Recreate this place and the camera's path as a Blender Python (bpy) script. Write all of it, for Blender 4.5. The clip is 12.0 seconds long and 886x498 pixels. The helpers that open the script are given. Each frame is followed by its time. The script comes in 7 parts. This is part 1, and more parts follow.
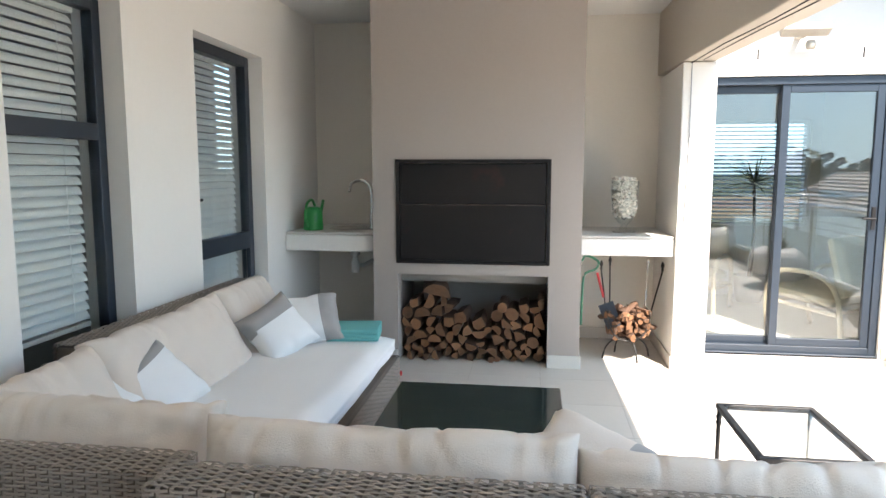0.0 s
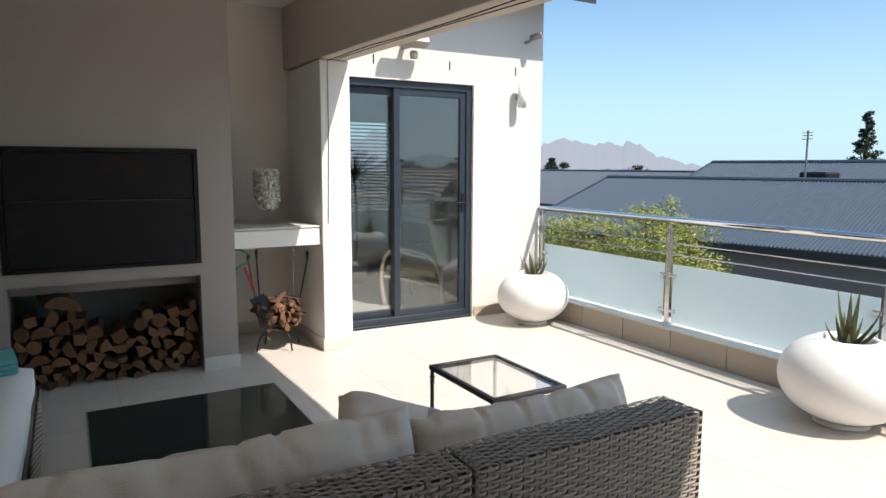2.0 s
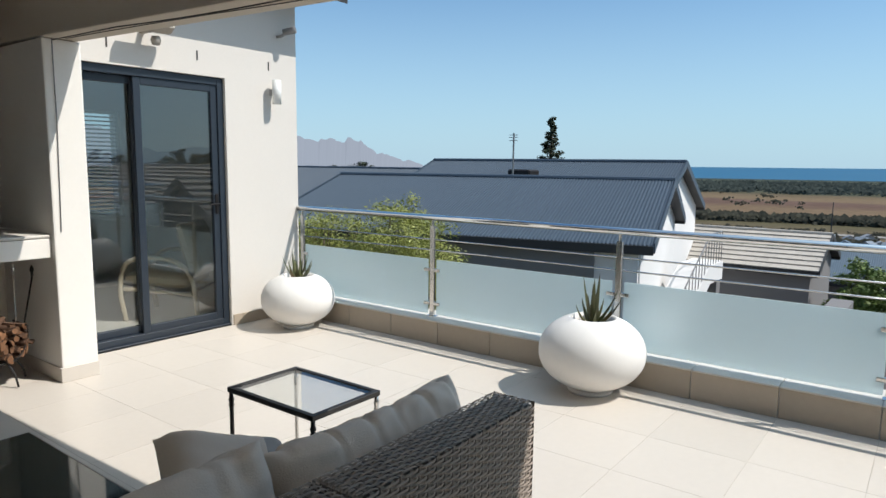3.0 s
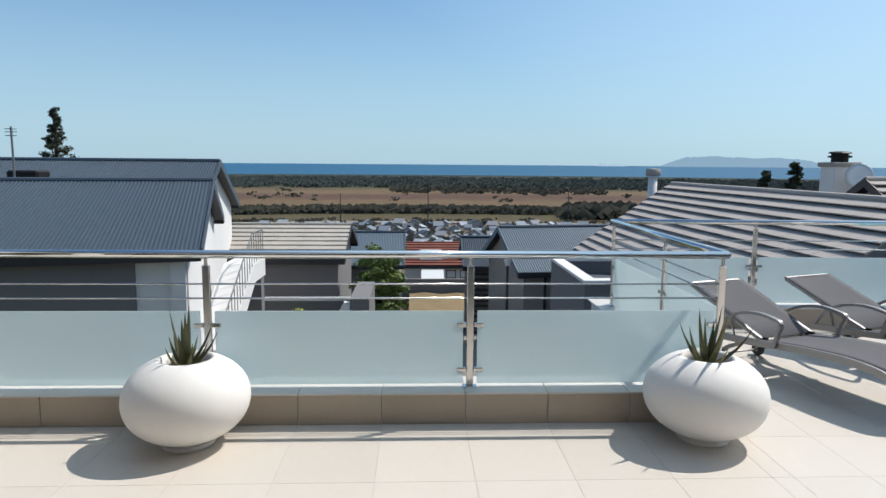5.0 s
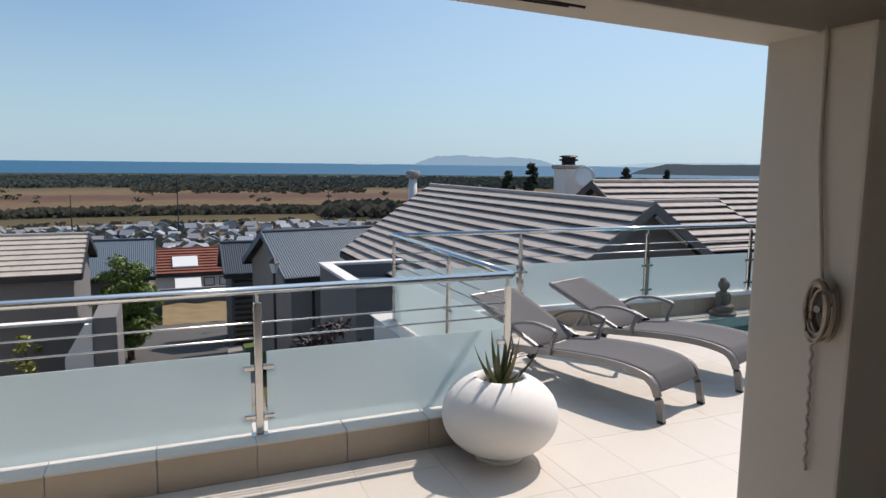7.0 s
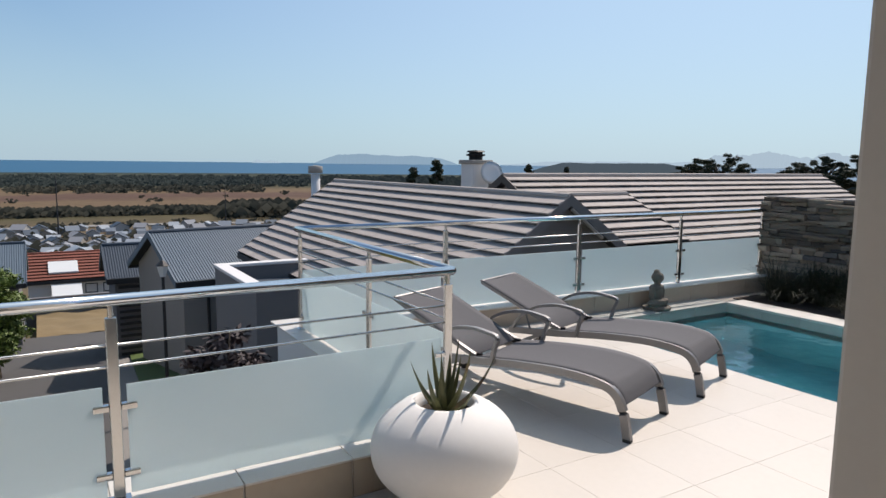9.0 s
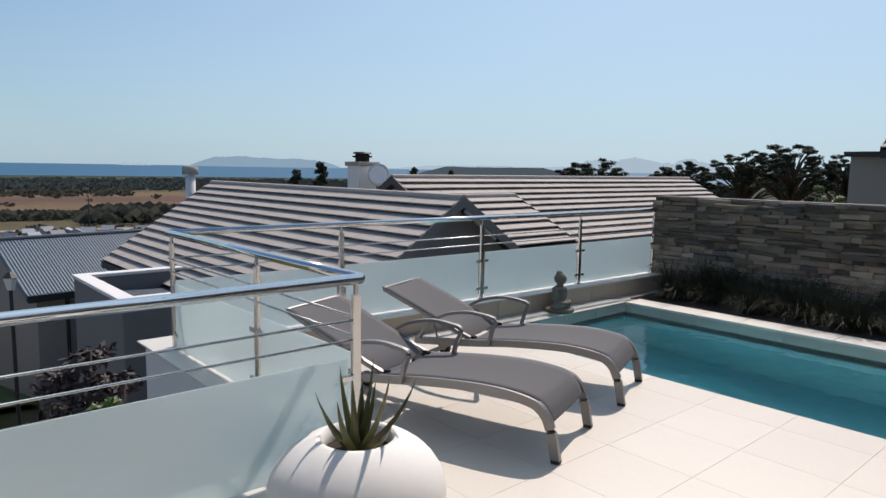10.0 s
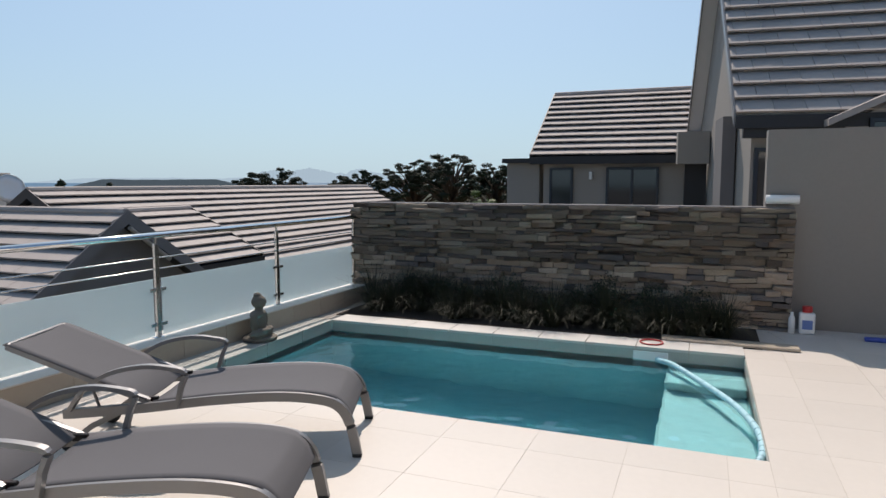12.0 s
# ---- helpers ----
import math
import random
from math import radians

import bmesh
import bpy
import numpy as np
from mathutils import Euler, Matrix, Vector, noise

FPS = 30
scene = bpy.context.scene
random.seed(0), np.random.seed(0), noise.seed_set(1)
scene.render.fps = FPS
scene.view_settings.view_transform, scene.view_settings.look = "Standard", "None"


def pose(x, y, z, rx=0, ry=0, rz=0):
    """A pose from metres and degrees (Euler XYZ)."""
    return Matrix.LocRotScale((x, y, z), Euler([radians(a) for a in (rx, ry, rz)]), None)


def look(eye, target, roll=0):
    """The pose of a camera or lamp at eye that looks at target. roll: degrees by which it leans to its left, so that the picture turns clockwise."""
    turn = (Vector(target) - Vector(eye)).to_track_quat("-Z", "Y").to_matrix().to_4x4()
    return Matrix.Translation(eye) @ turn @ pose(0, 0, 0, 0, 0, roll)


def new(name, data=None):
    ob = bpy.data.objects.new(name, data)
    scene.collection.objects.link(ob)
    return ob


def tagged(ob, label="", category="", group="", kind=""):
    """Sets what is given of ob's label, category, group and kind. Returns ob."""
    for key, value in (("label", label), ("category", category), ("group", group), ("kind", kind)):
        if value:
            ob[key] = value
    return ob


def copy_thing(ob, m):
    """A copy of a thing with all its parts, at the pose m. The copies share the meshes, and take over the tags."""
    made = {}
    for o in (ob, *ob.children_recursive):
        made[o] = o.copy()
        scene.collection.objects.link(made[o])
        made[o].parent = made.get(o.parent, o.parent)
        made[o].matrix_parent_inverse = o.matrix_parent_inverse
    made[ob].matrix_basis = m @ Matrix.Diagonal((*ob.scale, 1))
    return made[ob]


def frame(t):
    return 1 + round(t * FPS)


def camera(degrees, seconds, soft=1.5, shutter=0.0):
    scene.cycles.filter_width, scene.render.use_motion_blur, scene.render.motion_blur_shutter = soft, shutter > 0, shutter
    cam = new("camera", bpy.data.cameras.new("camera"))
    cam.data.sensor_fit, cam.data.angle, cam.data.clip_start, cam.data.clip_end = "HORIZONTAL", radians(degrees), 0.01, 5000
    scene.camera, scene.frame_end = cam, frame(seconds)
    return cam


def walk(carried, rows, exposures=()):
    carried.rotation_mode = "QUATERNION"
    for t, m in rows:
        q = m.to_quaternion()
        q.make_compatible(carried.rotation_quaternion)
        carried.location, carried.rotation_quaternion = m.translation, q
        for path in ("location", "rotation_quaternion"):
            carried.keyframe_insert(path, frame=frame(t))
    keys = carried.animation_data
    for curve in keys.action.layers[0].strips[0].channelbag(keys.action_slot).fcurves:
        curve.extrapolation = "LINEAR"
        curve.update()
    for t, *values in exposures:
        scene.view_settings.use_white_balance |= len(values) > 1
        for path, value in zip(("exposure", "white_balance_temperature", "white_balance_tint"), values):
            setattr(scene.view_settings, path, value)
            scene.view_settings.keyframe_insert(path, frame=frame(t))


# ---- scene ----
cam = camera(67.6, 12.0)
PATH = [
    (0, (1.057, -0.592, 1.498), (0.786, 1.376, 1.26), -0.0),
    (0.5, (0.889, -0.515, 1.482), (0.871, 1.471, 1.247), 0.1),
    (1, (0.699, -0.509, 1.475), (0.992, 1.456, 1.245), 0.2),
    (1.5, (0.549, -0.537, 1.471), (1.193, 1.342, 1.238), 0.1),
    (2, (0.389, -0.459, 1.46), (1.367, 1.268, 1.213), 0.2),
    (2.5, (0.292, -0.35, 1.479), (1.556, 1.179, 1.227), 0.4),
    (3, (0.189, -0.181, 1.491), (1.773, 1.013, 1.237), 0.6),
    (3.5, (0.182, -0.042, 1.487), (2.0, 0.753, 1.236), 0.6),
    (5.5, (0.613, 0.368, 1.658), (2.572, 0.058, 1.404), 0.4),
    (6, (0.647, 0.413, 1.714), (2.56, -0.11, 1.462), 0.4),
    (6.5, (0.687, 0.454, 1.756), (2.558, -0.205, 1.507), 0.5),
    (7, (0.805, 0.419, 1.755), (2.632, -0.355, 1.502), 0.6),
    (9, (1.652, 0.169, 1.601), (3.347, -0.863, 1.347), 0.6),
    (9.5, (1.881, 0.076, 1.573), (3.497, -1.076, 1.323), 0.7),
    (10, (2.137, -0.016, 1.535), (3.629, -1.327, 1.296), 0.9),
    (10.5, (2.359, -0.091, 1.507), (3.715, -1.543, 1.274), 1.0),
    (11, (2.541, -0.228, 1.465), (3.703, -1.841, 1.245), 0.7),
    (11.5, (2.687, -0.391, 1.457), (3.666, -2.122, 1.245), 0.8),
    (12, (2.832, -0.667, 1.474), (3.56, -2.519, 1.274), 0.0),
]
walk(cam, [(t, look(eye, target, roll)) for t, eye, target, roll in PATH],
     exposures=[(0, 2.0, 6800, 14), (0.5, 1.85, 7000, 18), (1.0, 1.55, 6900, 15), (1.5, 0.95, 6800, 14), (2.0, 0.4, 6700, 13), (2.5, 0.15, 6500, 10), (3.5, -0.1, 6500, 10), (5.5, -0.14, 6600, 12), (6.5, -0.2, 6900, 17), (9, -0.22, 6950, 17), (10, -0.3, 6950, 17), (12, -0.28, 7000, 17)])

# ---- light ----
SUN = Vector((0.265, -0.55, 0.79)).normalized()
world = bpy.data.worlds.new("sky")
scene.world = world
world.use_nodes = True
wn = world.node_tree.nodes
sky = wn.new("ShaderNodeTexSky")
sky.sky_type, sky.sun_disc = "NISHITA", False
sky.sun_elevation = math.asin(SUN.z)
sky.sun_rotation = math.atan2(SUN.x, SUN.y)
sky.altitude, sky.air_density, sky.dust_density, sky.ozone_density = 60, 1.0, 1.2, 2.5
wn["Background"].inputs["Strength"].default_value = 0.10
wl = world.node_tree.links
wc, ws, wr, wm, wt = (wn.new("ShaderNode" + k) for k in ("TexCoord", "SeparateXYZ", "MapRange", "Mix", "Mix"))
wl.new(wc.outputs["Generated"], ws.inputs[0])
wl.new(ws.outputs["Z"], wr.inputs["Value"])
# pale sea haze all round, thinning with height
wr.interpolation_type = "SMOOTHSTEP"
wr.inputs["From Min"].default_value, wr.inputs["From Max"].default_value = -0.05, 0.36
wr.inputs["To Min"].default_value, wr.inputs["To Max"].default_value = 0.80, 0.08
wm.data_type = wt.data_type = "RGBA"
wt.blend_type, wt.inputs["Factor"].default_value = "MULTIPLY", 1.0
wt.inputs["B"].default_value = (0.66, 1.10, 1.38, 1)
wl.new(sky.outputs[0], wt.inputs["A"])
wl.new(wt.outputs["Result"], wm.inputs["A"])
wm.inputs["B"].default_value = (5.6, 7.9, 9.4, 1)
# the air glows paler towards the sun
wd, wa, wx = (wn.new("ShaderNode" + k) for k in ("VectorMath", "MapRange", "Mix"))
wd.operation, wd.inputs[1].default_value = "DOT_PRODUCT", SUN
wl.new(wc.outputs["Generated"], wd.inputs[0])
wl.new(wd.outputs["Value"], wa.inputs["Value"])
wa.inputs["From Min"].default_value, wa.inputs["From Max"].default_value = 0.42, 1.0
wa.inputs["To Min"].default_value, wa.inputs["To Max"].default_value = 0.0, 0.75
wx.data_type = "RGBA"
wx.inputs["B"].default_value = (7.6, 9.9, 11.7, 1)
wl.new(wr.outputs[0], wm.inputs["Factor"])
wl.new(wm.outputs["Result"], wx.inputs["A"])
wl.new(wa.outputs[0], wx.inputs["Factor"])
wl.new(wx.outputs["Result"], wn["Background"].inputs["Color"])
sun_data = bpy.data.lights.new("sun", "SUN")
sun_data.energy, sun_data.angle, sun_data.color = 5.0, radians(0.53), (1.0, 0.95, 0.88)
sun = new("sun", sun_data)
sun.matrix_world = look(SUN * 60, (0, 0, 0))


# ---- materials ----
def mat(name, color, rough=0.6, metal=0.0, vary=0.08, scale=6.0, grain=60.0, bump=0.1, per=0.0, island=0.0, stretch=(1, 1, 1),
        spec=0.5, dist=0.002, stain=None, stain_at=0.55, coat=0.0):
    """A surface with blotches, fine grain and relief; per and island vary the tone from piece to piece."""
    m = bpy.data.materials.new(name)
    m.use_nodes = True
    n, l = m.node_tree.nodes, m.node_tree.links
    b = n["Principled BSDF"]
    b.inputs["Roughness"].default_value, b.inputs["Metallic"].default_value = rough, metal
    b.inputs["Specular IOR Level"].default_value = spec
    b.inputs["Coat Weight"].default_value = coat
    co = n.new("ShaderNodeTexCoord")
    mp = n.new("ShaderNodeMapping")
    mp.inputs["Scale"].default_value = stretch
    l.new(co.outputs["Object"], mp.inputs["Vector"])
    big, small = n.new("ShaderNodeTexNoise"), n.new("ShaderNodeTexNoise")
    for t, sc, de in ((big, scale, 5.0), (small, grain, 4.0)):
        t.inputs["Scale"].default_value, t.inputs["Detail"].default_value = sc, de
        l.new(mp.outputs["Vector"], t.inputs["Vector"])
    add = n.new("ShaderNodeMath")
    add.operation = "ADD"
    l.new(big.outputs["Fac"], add.inputs[0])
    l.new(small.outputs["Fac"], add.inputs[1])
    value = add.outputs[0]
    for amount, kind, socket in ((per, "ShaderNodeObjectInfo", "Random"), (island, "ShaderNodeNewGeometry", "Random Per Island")):
        if amount:
            src, mul, more = n.new(kind), n.new("ShaderNodeMath"), n.new("ShaderNodeMath")
            mul.operation, more.operation = "MULTIPLY_ADD", "ADD"
            mul.inputs[1].default_value, mul.inputs[2].default_value = 2 * amount / max(vary, 0.01), -amount / max(vary, 0.01)
            l.new(src.outputs[socket], mul.inputs[0])
            l.new(value, more.inputs[0])
            l.new(mul.outputs[0], more.inputs[1])
            value = more.outputs[0]
    tone = n.new("ShaderNodeMath")
    tone.operation = "MULTIPLY_ADD"
    tone.inputs[1].default_value, tone.inputs[2].default_value = vary, 1 - vary
    l.new(value, tone.inputs[0])
    mix = n.new("ShaderNodeVectorMath")
    mix.operation = "SCALE"
    mix.inputs[0].default_value = color[:3]
    l.new(tone.outputs[0], mix.inputs["Scale"])
    out = mix.outputs[0]
    if stain:
        ramp, blend = n.new("ShaderNodeMapRange"), n.new("ShaderNodeMix")
        blend.data_type = "RGBA"
        ramp.inputs["From Min"].default_value, ramp.inputs["From Max"].default_value = stain_at, stain_at + 0.18
        l.new(big.outputs["Fac"], ramp.inputs["Value"])
        l.new(ramp.outputs[0], blend.inputs["Factor"])
        l.new(out, blend.inputs["A"])
        blend.inputs["B"].default_value = (*stain, 1)
        out = blend.outputs["Result"]
    l.new(out, b.inputs["Base Color"])
    if bump:
        bp = n.new("ShaderNodeBump")
        bp.inputs["Strength"].default_value, bp.inputs["Distance"].default_value = bump, dist
        l.new(small.outputs["Fac"], bp.inputs["Height"])
        l.new(bp.outputs["Normal"], b.inputs["Normal"])
    return m


def glass(name, color=(0.9, 0.95, 0.95), rough=0.0, alpha=None, ior=1.45):
    m = bpy.data.materials.new(name)
    m.use_nodes = True
    b = m.node_tree.nodes["Principled BSDF"]
    b.inputs["Base Color"].default_value = (*color, 1)
    b.inputs["Roughness"].default_value, b.inputs["IOR"].default_value = rough, ior
    b.inputs["Transmission Weight"].default_value = 1.0
    if alpha is not None:
        b.inputs["Alpha"].default_value = alpha
    return m


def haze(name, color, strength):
    """Far distance seen through the air: plain, glowing backdrop, the haze painted into colour and emission."""
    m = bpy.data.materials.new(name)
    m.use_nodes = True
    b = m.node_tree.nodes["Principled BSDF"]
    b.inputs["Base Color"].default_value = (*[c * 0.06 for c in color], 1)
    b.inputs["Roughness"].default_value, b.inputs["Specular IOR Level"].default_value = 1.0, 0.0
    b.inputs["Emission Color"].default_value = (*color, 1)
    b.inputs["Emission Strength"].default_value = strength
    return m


M_PLASTER = mat("warm_white_plaster", (0.77, 0.74, 0.69), 0.85, vary=0.04, scale=1.2, grain=40, bump=0.15)
# plaster of beam and south pillar, its shade put in as darker beige
M_BEAM = mat("beige_shaded_plaster", (0.53, 0.47, 0.395), 0.85, vary=0.06, scale=1.1, grain=40, bump=0.18)
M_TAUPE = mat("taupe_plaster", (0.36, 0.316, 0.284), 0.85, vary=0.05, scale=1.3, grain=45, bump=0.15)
M_WALLBEIGE = mat("beige_plaster", (0.74, 0.695, 0.62), 0.85, vary=0.05, scale=1.3, grain=45, bump=0.15)
M_CEIL = mat("white_ceiling_paint", (0.78, 0.77, 0.74), 0.9, vary=0.03, scale=1.0, bump=0.05)
M_TILE = mat("cream_porcelain_tile", (0.585, 0.535, 0.475), 0.42, vary=0.07, scale=2.2, grain=25, bump=0.04, per=0.03)
M_GROUT = mat("grey_grout", (0.43, 0.385, 0.33), 0.9, vary=0.1)
M_KERB = mat("sand_tile", (0.42, 0.35, 0.27), 0.45, vary=0.1, scale=2.5, grain=25, bump=0.05, per=0.05)
M_COPING = mat("pale_coping_tile", (0.60, 0.57, 0.52), 0.45, vary=0.07, scale=3, bump=0.05, per=0.03)
M_STEEL = mat("brushed_stainless_steel", (0.62, 0.61, 0.59), 0.22, 1.0, vary=0.08, scale=10, grain=120, bump=0.03)
M_CHROME = mat("polished_chrome", (0.75, 0.75, 0.75), 0.08, 1.0, vary=0.03, bump=0)
M_ALU = mat("charcoal_powder_coat", (0.017, 0.025, 0.037), 0.4, vary=0.1, scale=4, grain=90, bump=0.03)
M_BLACK = mat("black_steel_plate", (0.013, 0.011, 0.0105), 0.5, vary=0.25, scale=3, grain=40, bump=0.06, stain=(0.06, 0.025, 0.018), stain_at=0.62, spec=0.25)
M_IRON = mat("wrought_black_iron", (0.02, 0.018, 0.017), 0.5, 0.3, vary=0.2, bump=0.1)
M_WICKER = mat("grey_brown_wicker", (0.29, 0.242, 0.20), 0.6, vary=0.15, scale=9, grain=90, bump=0.15, island=0.10)
M_WICKERBASE = mat("dark_wicker_backing", (0.15, 0.122, 0.10), 0.8, vary=0.2)
M_CANVAS = mat("natural_canvas", (0.70, 0.61, 0.525), 0.95, vary=0.06, scale=3, grain=220, bump=0.35, dist=0.004)
M_WHITE = mat("white_cotton", (0.80, 0.79, 0.77), 0.95, vary=0.04, scale=4, grain=220, bump=0.2)
M_GREYFAB = mat("grey_cotton", (0.36, 0.34, 0.32), 0.95, vary=0.06, scale=4, grain=220, bump=0.2)
M_TEAL = mat("turquoise_towelling", (0.13, 0.42, 0.40), 0.98, vary=0.1, scale=8, grain=300, bump=0.5)
M_POT = mat("white_fibre_cement", (0.76, 0.74, 0.71), 0.7, vary=0.05, scale=3, grain=35, bump=0.12)
M_SOIL = mat("dark_soil", (0.035, 0.025, 0.018), 1, vary=0.3, grain=50, bump=0.6, dist=0.02)
M_ALOE = mat("aloe_leaf", (0.095, 0.10, 0.04), 0.5, per=0.30, vary=0.28, scale=7, bump=0.08, stain=(0.16, 0.07, 0.035), stain_at=0.54)
M_SLING = mat("grey_sling_mesh", (0.10, 0.097, 0.102), 0.9, vary=0.06, scale=4, grain=400, bump=0.3)
M_ALUGREY = mat("grey_painted_aluminium", (0.26, 0.25, 0.245), 0.4, 0.6, vary=0.05, bump=0.02)
M_RUBBER = mat("black_rubber", (0.02, 0.02, 0.02), 0.7, vary=0.1)
M_STONE_B = mat("beige_ledge_stone", (0.33, 0.27, 0.205), 0.85, vary=0.3, scale=9, grain=45, bump=0.9, dist=0.015, per=0.25, island=0.25)
M_STONE_C = mat("dark_ledge_stone", (0.13, 0.105, 0.09), 0.85, vary=0.3, scale=9, grain=45, bump=0.9, dist=0.015, per=0.3, island=0.3)
M_STONE = mat("ledge_stone", (0.235, 0.182, 0.138), 0.85, vary=0.3, scale=9, grain=45, bump=0.9, dist=0.015, per=0.42, island=0.35)
M_STATUE = mat("weathered_cast_stone", (0.15, 0.13, 0.105), 0.9, vary=0.2, scale=10, grain=50, bump=0.5, dist=0.006)
M_POOLWALL = mat("pool_plaster", (0.36, 0.56, 0.60), 0.7, vary=0.08, scale=3, bump=0.1)
# basin plaster lightened, in place of more light through the shallow water
M_POOLSTEP = mat("lightened_step_plaster", (0.56, 0.57, 0.56), 0.7, vary=0.18, scale=14, grain=40, bump=0.2)
M_POOLTILE = mat("pool_waterline_tile", (0.40, 0.40, 0.36), 0.45, vary=0.15, scale=4, per=0.08)
M_LOG = mat("split_log_bark", (0.095, 0.05, 0.03), 0.9, vary=0.3, scale=12, grain=60, bump=0.6, dist=0.006, per=0.1)
M_LOGEND = mat("cut_wood", (0.165, 0.078, 0.036), 0.85, vary=0.5, scale=30, grain=60, bump=0.4, per=0.42, stain=(0.10, 0.055, 0.03), stain_at=0.6)
M_GREENPLASTIC = mat("green_plastic", (0.02, 0.22, 0.05), 0.35, vary=0.06)
M_REDPLASTIC = mat("red_plastic", (0.5, 0.03, 0.03), 0.4, vary=0.06)
M_WHITEPLASTIC = mat("white_plastic", (0.78, 0.78, 0.76), 0.35, vary=0.03)
M_BLUEPLASTIC = mat("pale_blue_hose", (0.38, 0.62, 0.68), 0.45, vary=0.06)
M_SHELL = mat("white_sea_shells", (0.82, 0.75, 0.66), 0.6, vary=0.2, scale=24, island=0.2, bump=0.2, stain=(0.38, 0.24, 0.15), stain_at=0.55)
M_SLAT = mat("white_blind_slat", (0.74, 0.75, 0.73), 0.5, vary=0.03, bump=0)
M_ROOFTILE = mat("grey_concrete_roof_tile", (0.39, 0.345, 0.315), 0.8, vary=0.12, scale=2, grain=18, bump=0.3, dist=0.01, island=0.06)
M_ROOFTILE2 = mat("pale_concrete_roof_tile", (0.41, 0.375, 0.33), 0.8, vary=0.12, scale=2, grain=18, bump=0.3, dist=0.01, island=0.05)
M_REDROOF = mat("red_clay_roof", (0.23, 0.07, 0.045), 0.8, vary=0.18, scale=1.5, grain=12, bump=0.3, island=0.06)
M_METALROOF = mat("slate_grey_roof_sheeting", (0.045, 0.068, 0.096), 0.6, 0.0, vary=0.06, scale=1, grain=8, bump=0.03)
M_BLUEROOF = mat("blue_grey_roof_sheeting", (0.12, 0.165, 0.205), 0.5, vary=0.06, scale=1, grain=8, bump=0.03)
M_GARDENWALL = mat("weathered_garden_render", (0.235, 0.215, 0.195), 0.9, vary=0.08, scale=0.9, grain=30, bump=0.15)
M_HOUSEWHITE = mat("white_house_render", (0.68, 0.67, 0.66), 0.9, vary=0.05, scale=0.8, bump=0.1)
M_WING = mat("cream_white_render", (0.64, 0.605, 0.56), 0.9, vary=0.05, scale=0.8, bump=0.1)
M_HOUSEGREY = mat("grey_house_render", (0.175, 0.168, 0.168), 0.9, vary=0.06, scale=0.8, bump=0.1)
M_HOUSEBEIGE = mat("stone_grey_render", (0.31, 0.285, 0.255), 0.9, vary=0.06, scale=0.8, bump=0.1)
M_DARKTRIM = mat("dark_fascia_paint", (0.025, 0.025, 0.027), 0.6, vary=0.1)
M_PANE = mat("dark_window_pane", (0.02, 0.027, 0.032), 0.06, vary=0.1, bump=0, spec=0.8)
M_ASPHALT = mat("asphalt", (0.075, 0.072, 0.07), 0.9, vary=0.15, scale=0.4, grain=30, bump=0.2)
M_PAVE = mat("pale_paving", (0.23, 0.215, 0.195), 0.9, vary=0.12, scale=0.7)
M_BARK = mat("tree_bark", (0.09, 0.065, 0.045), 0.95, vary=0.25, scale=5, bump=0.6, dist=0.02)
M_LEAF = mat("green_leaf", (0.085, 0.13, 0.03), 0.6, vary=0.25, scale=2, island=0.3, bump=0)
M_LEAFBRIGHT = mat("fresh_green_leaf", (0.12, 0.175, 0.035), 0.6, vary=0.25, scale=2, island=0.3, bump=0)
M_DRYGRASS = mat("dry_grass", (0.21, 0.15, 0.075), 0.95, vary=0.25, scale=1.2, grain=14, bump=0.6, dist=0.03)
M_LEAFYEL = mat("yellow_green_leaf", (0.25, 0.27, 0.06), 0.6, vary=0.25, scale=2, island=0.3, bump=0)
M_LEAFDARK = mat("dark_pine_needles", (0.020, 0.030, 0.012), 0.8, vary=0.25, scale=2, island=0.3, bump=0)
M_GRASSY = mat("dark_strappy_leaf", (0.024, 0.026, 0.010), 0.7, vary=0.25, scale=4, island=0.35, bump=0)


def thin_glass(name, color, ior):
    """A sheet of glass: clear or tinted to look through, with a mirror gloss that grows at grazing angles."""
    m = bpy.data.materials.new(name)
    m.use_nodes = True
    n, l = m.node_tree.nodes, m.node_tree.links
    n.remove(n["Principled BSDF"])
    tr, gl, fr, mx, pw, ma = (n.new("ShaderNode" + k) for k in ("BsdfTransparent", "BsdfGlossy", "LayerWeight", "MixShader", "Math", "Math"))
    tr.inputs["Color"].default_value = (*color, 1)
    gl.inputs["Roughness"].default_value = 0.0
    base = ((ior - 1) / (ior + 1)) ** 2
    fr.inputs["Blend"].default_value = 0.5
    pw.operation, pw.inputs[1].default_value = "POWER", 4.0
    ma.operation, ma.inputs[1].default_value, ma.inputs[2].default_value = "MULTIPLY_ADD", 1 - base, base
    l.new(fr.outputs["Facing"], pw.inputs[0]), l.new(pw.outputs[0], ma.inputs[0])
    l.new(ma.outputs[0], mx.inputs[0]), l.new(tr.outputs[0], mx.inputs[1]), l.new(gl.outputs[0], mx.inputs[2])
    l.new(mx.outputs[0], n["Material Output"].inputs["Surface"])
    return m


M_GLASS = thin_glass("clear_glass", (0.965, 0.98, 0.975), 1.5)
M_TINT = thin_glass("grey_solar_glass", (0.74, 0.78, 0.78), 2.05)


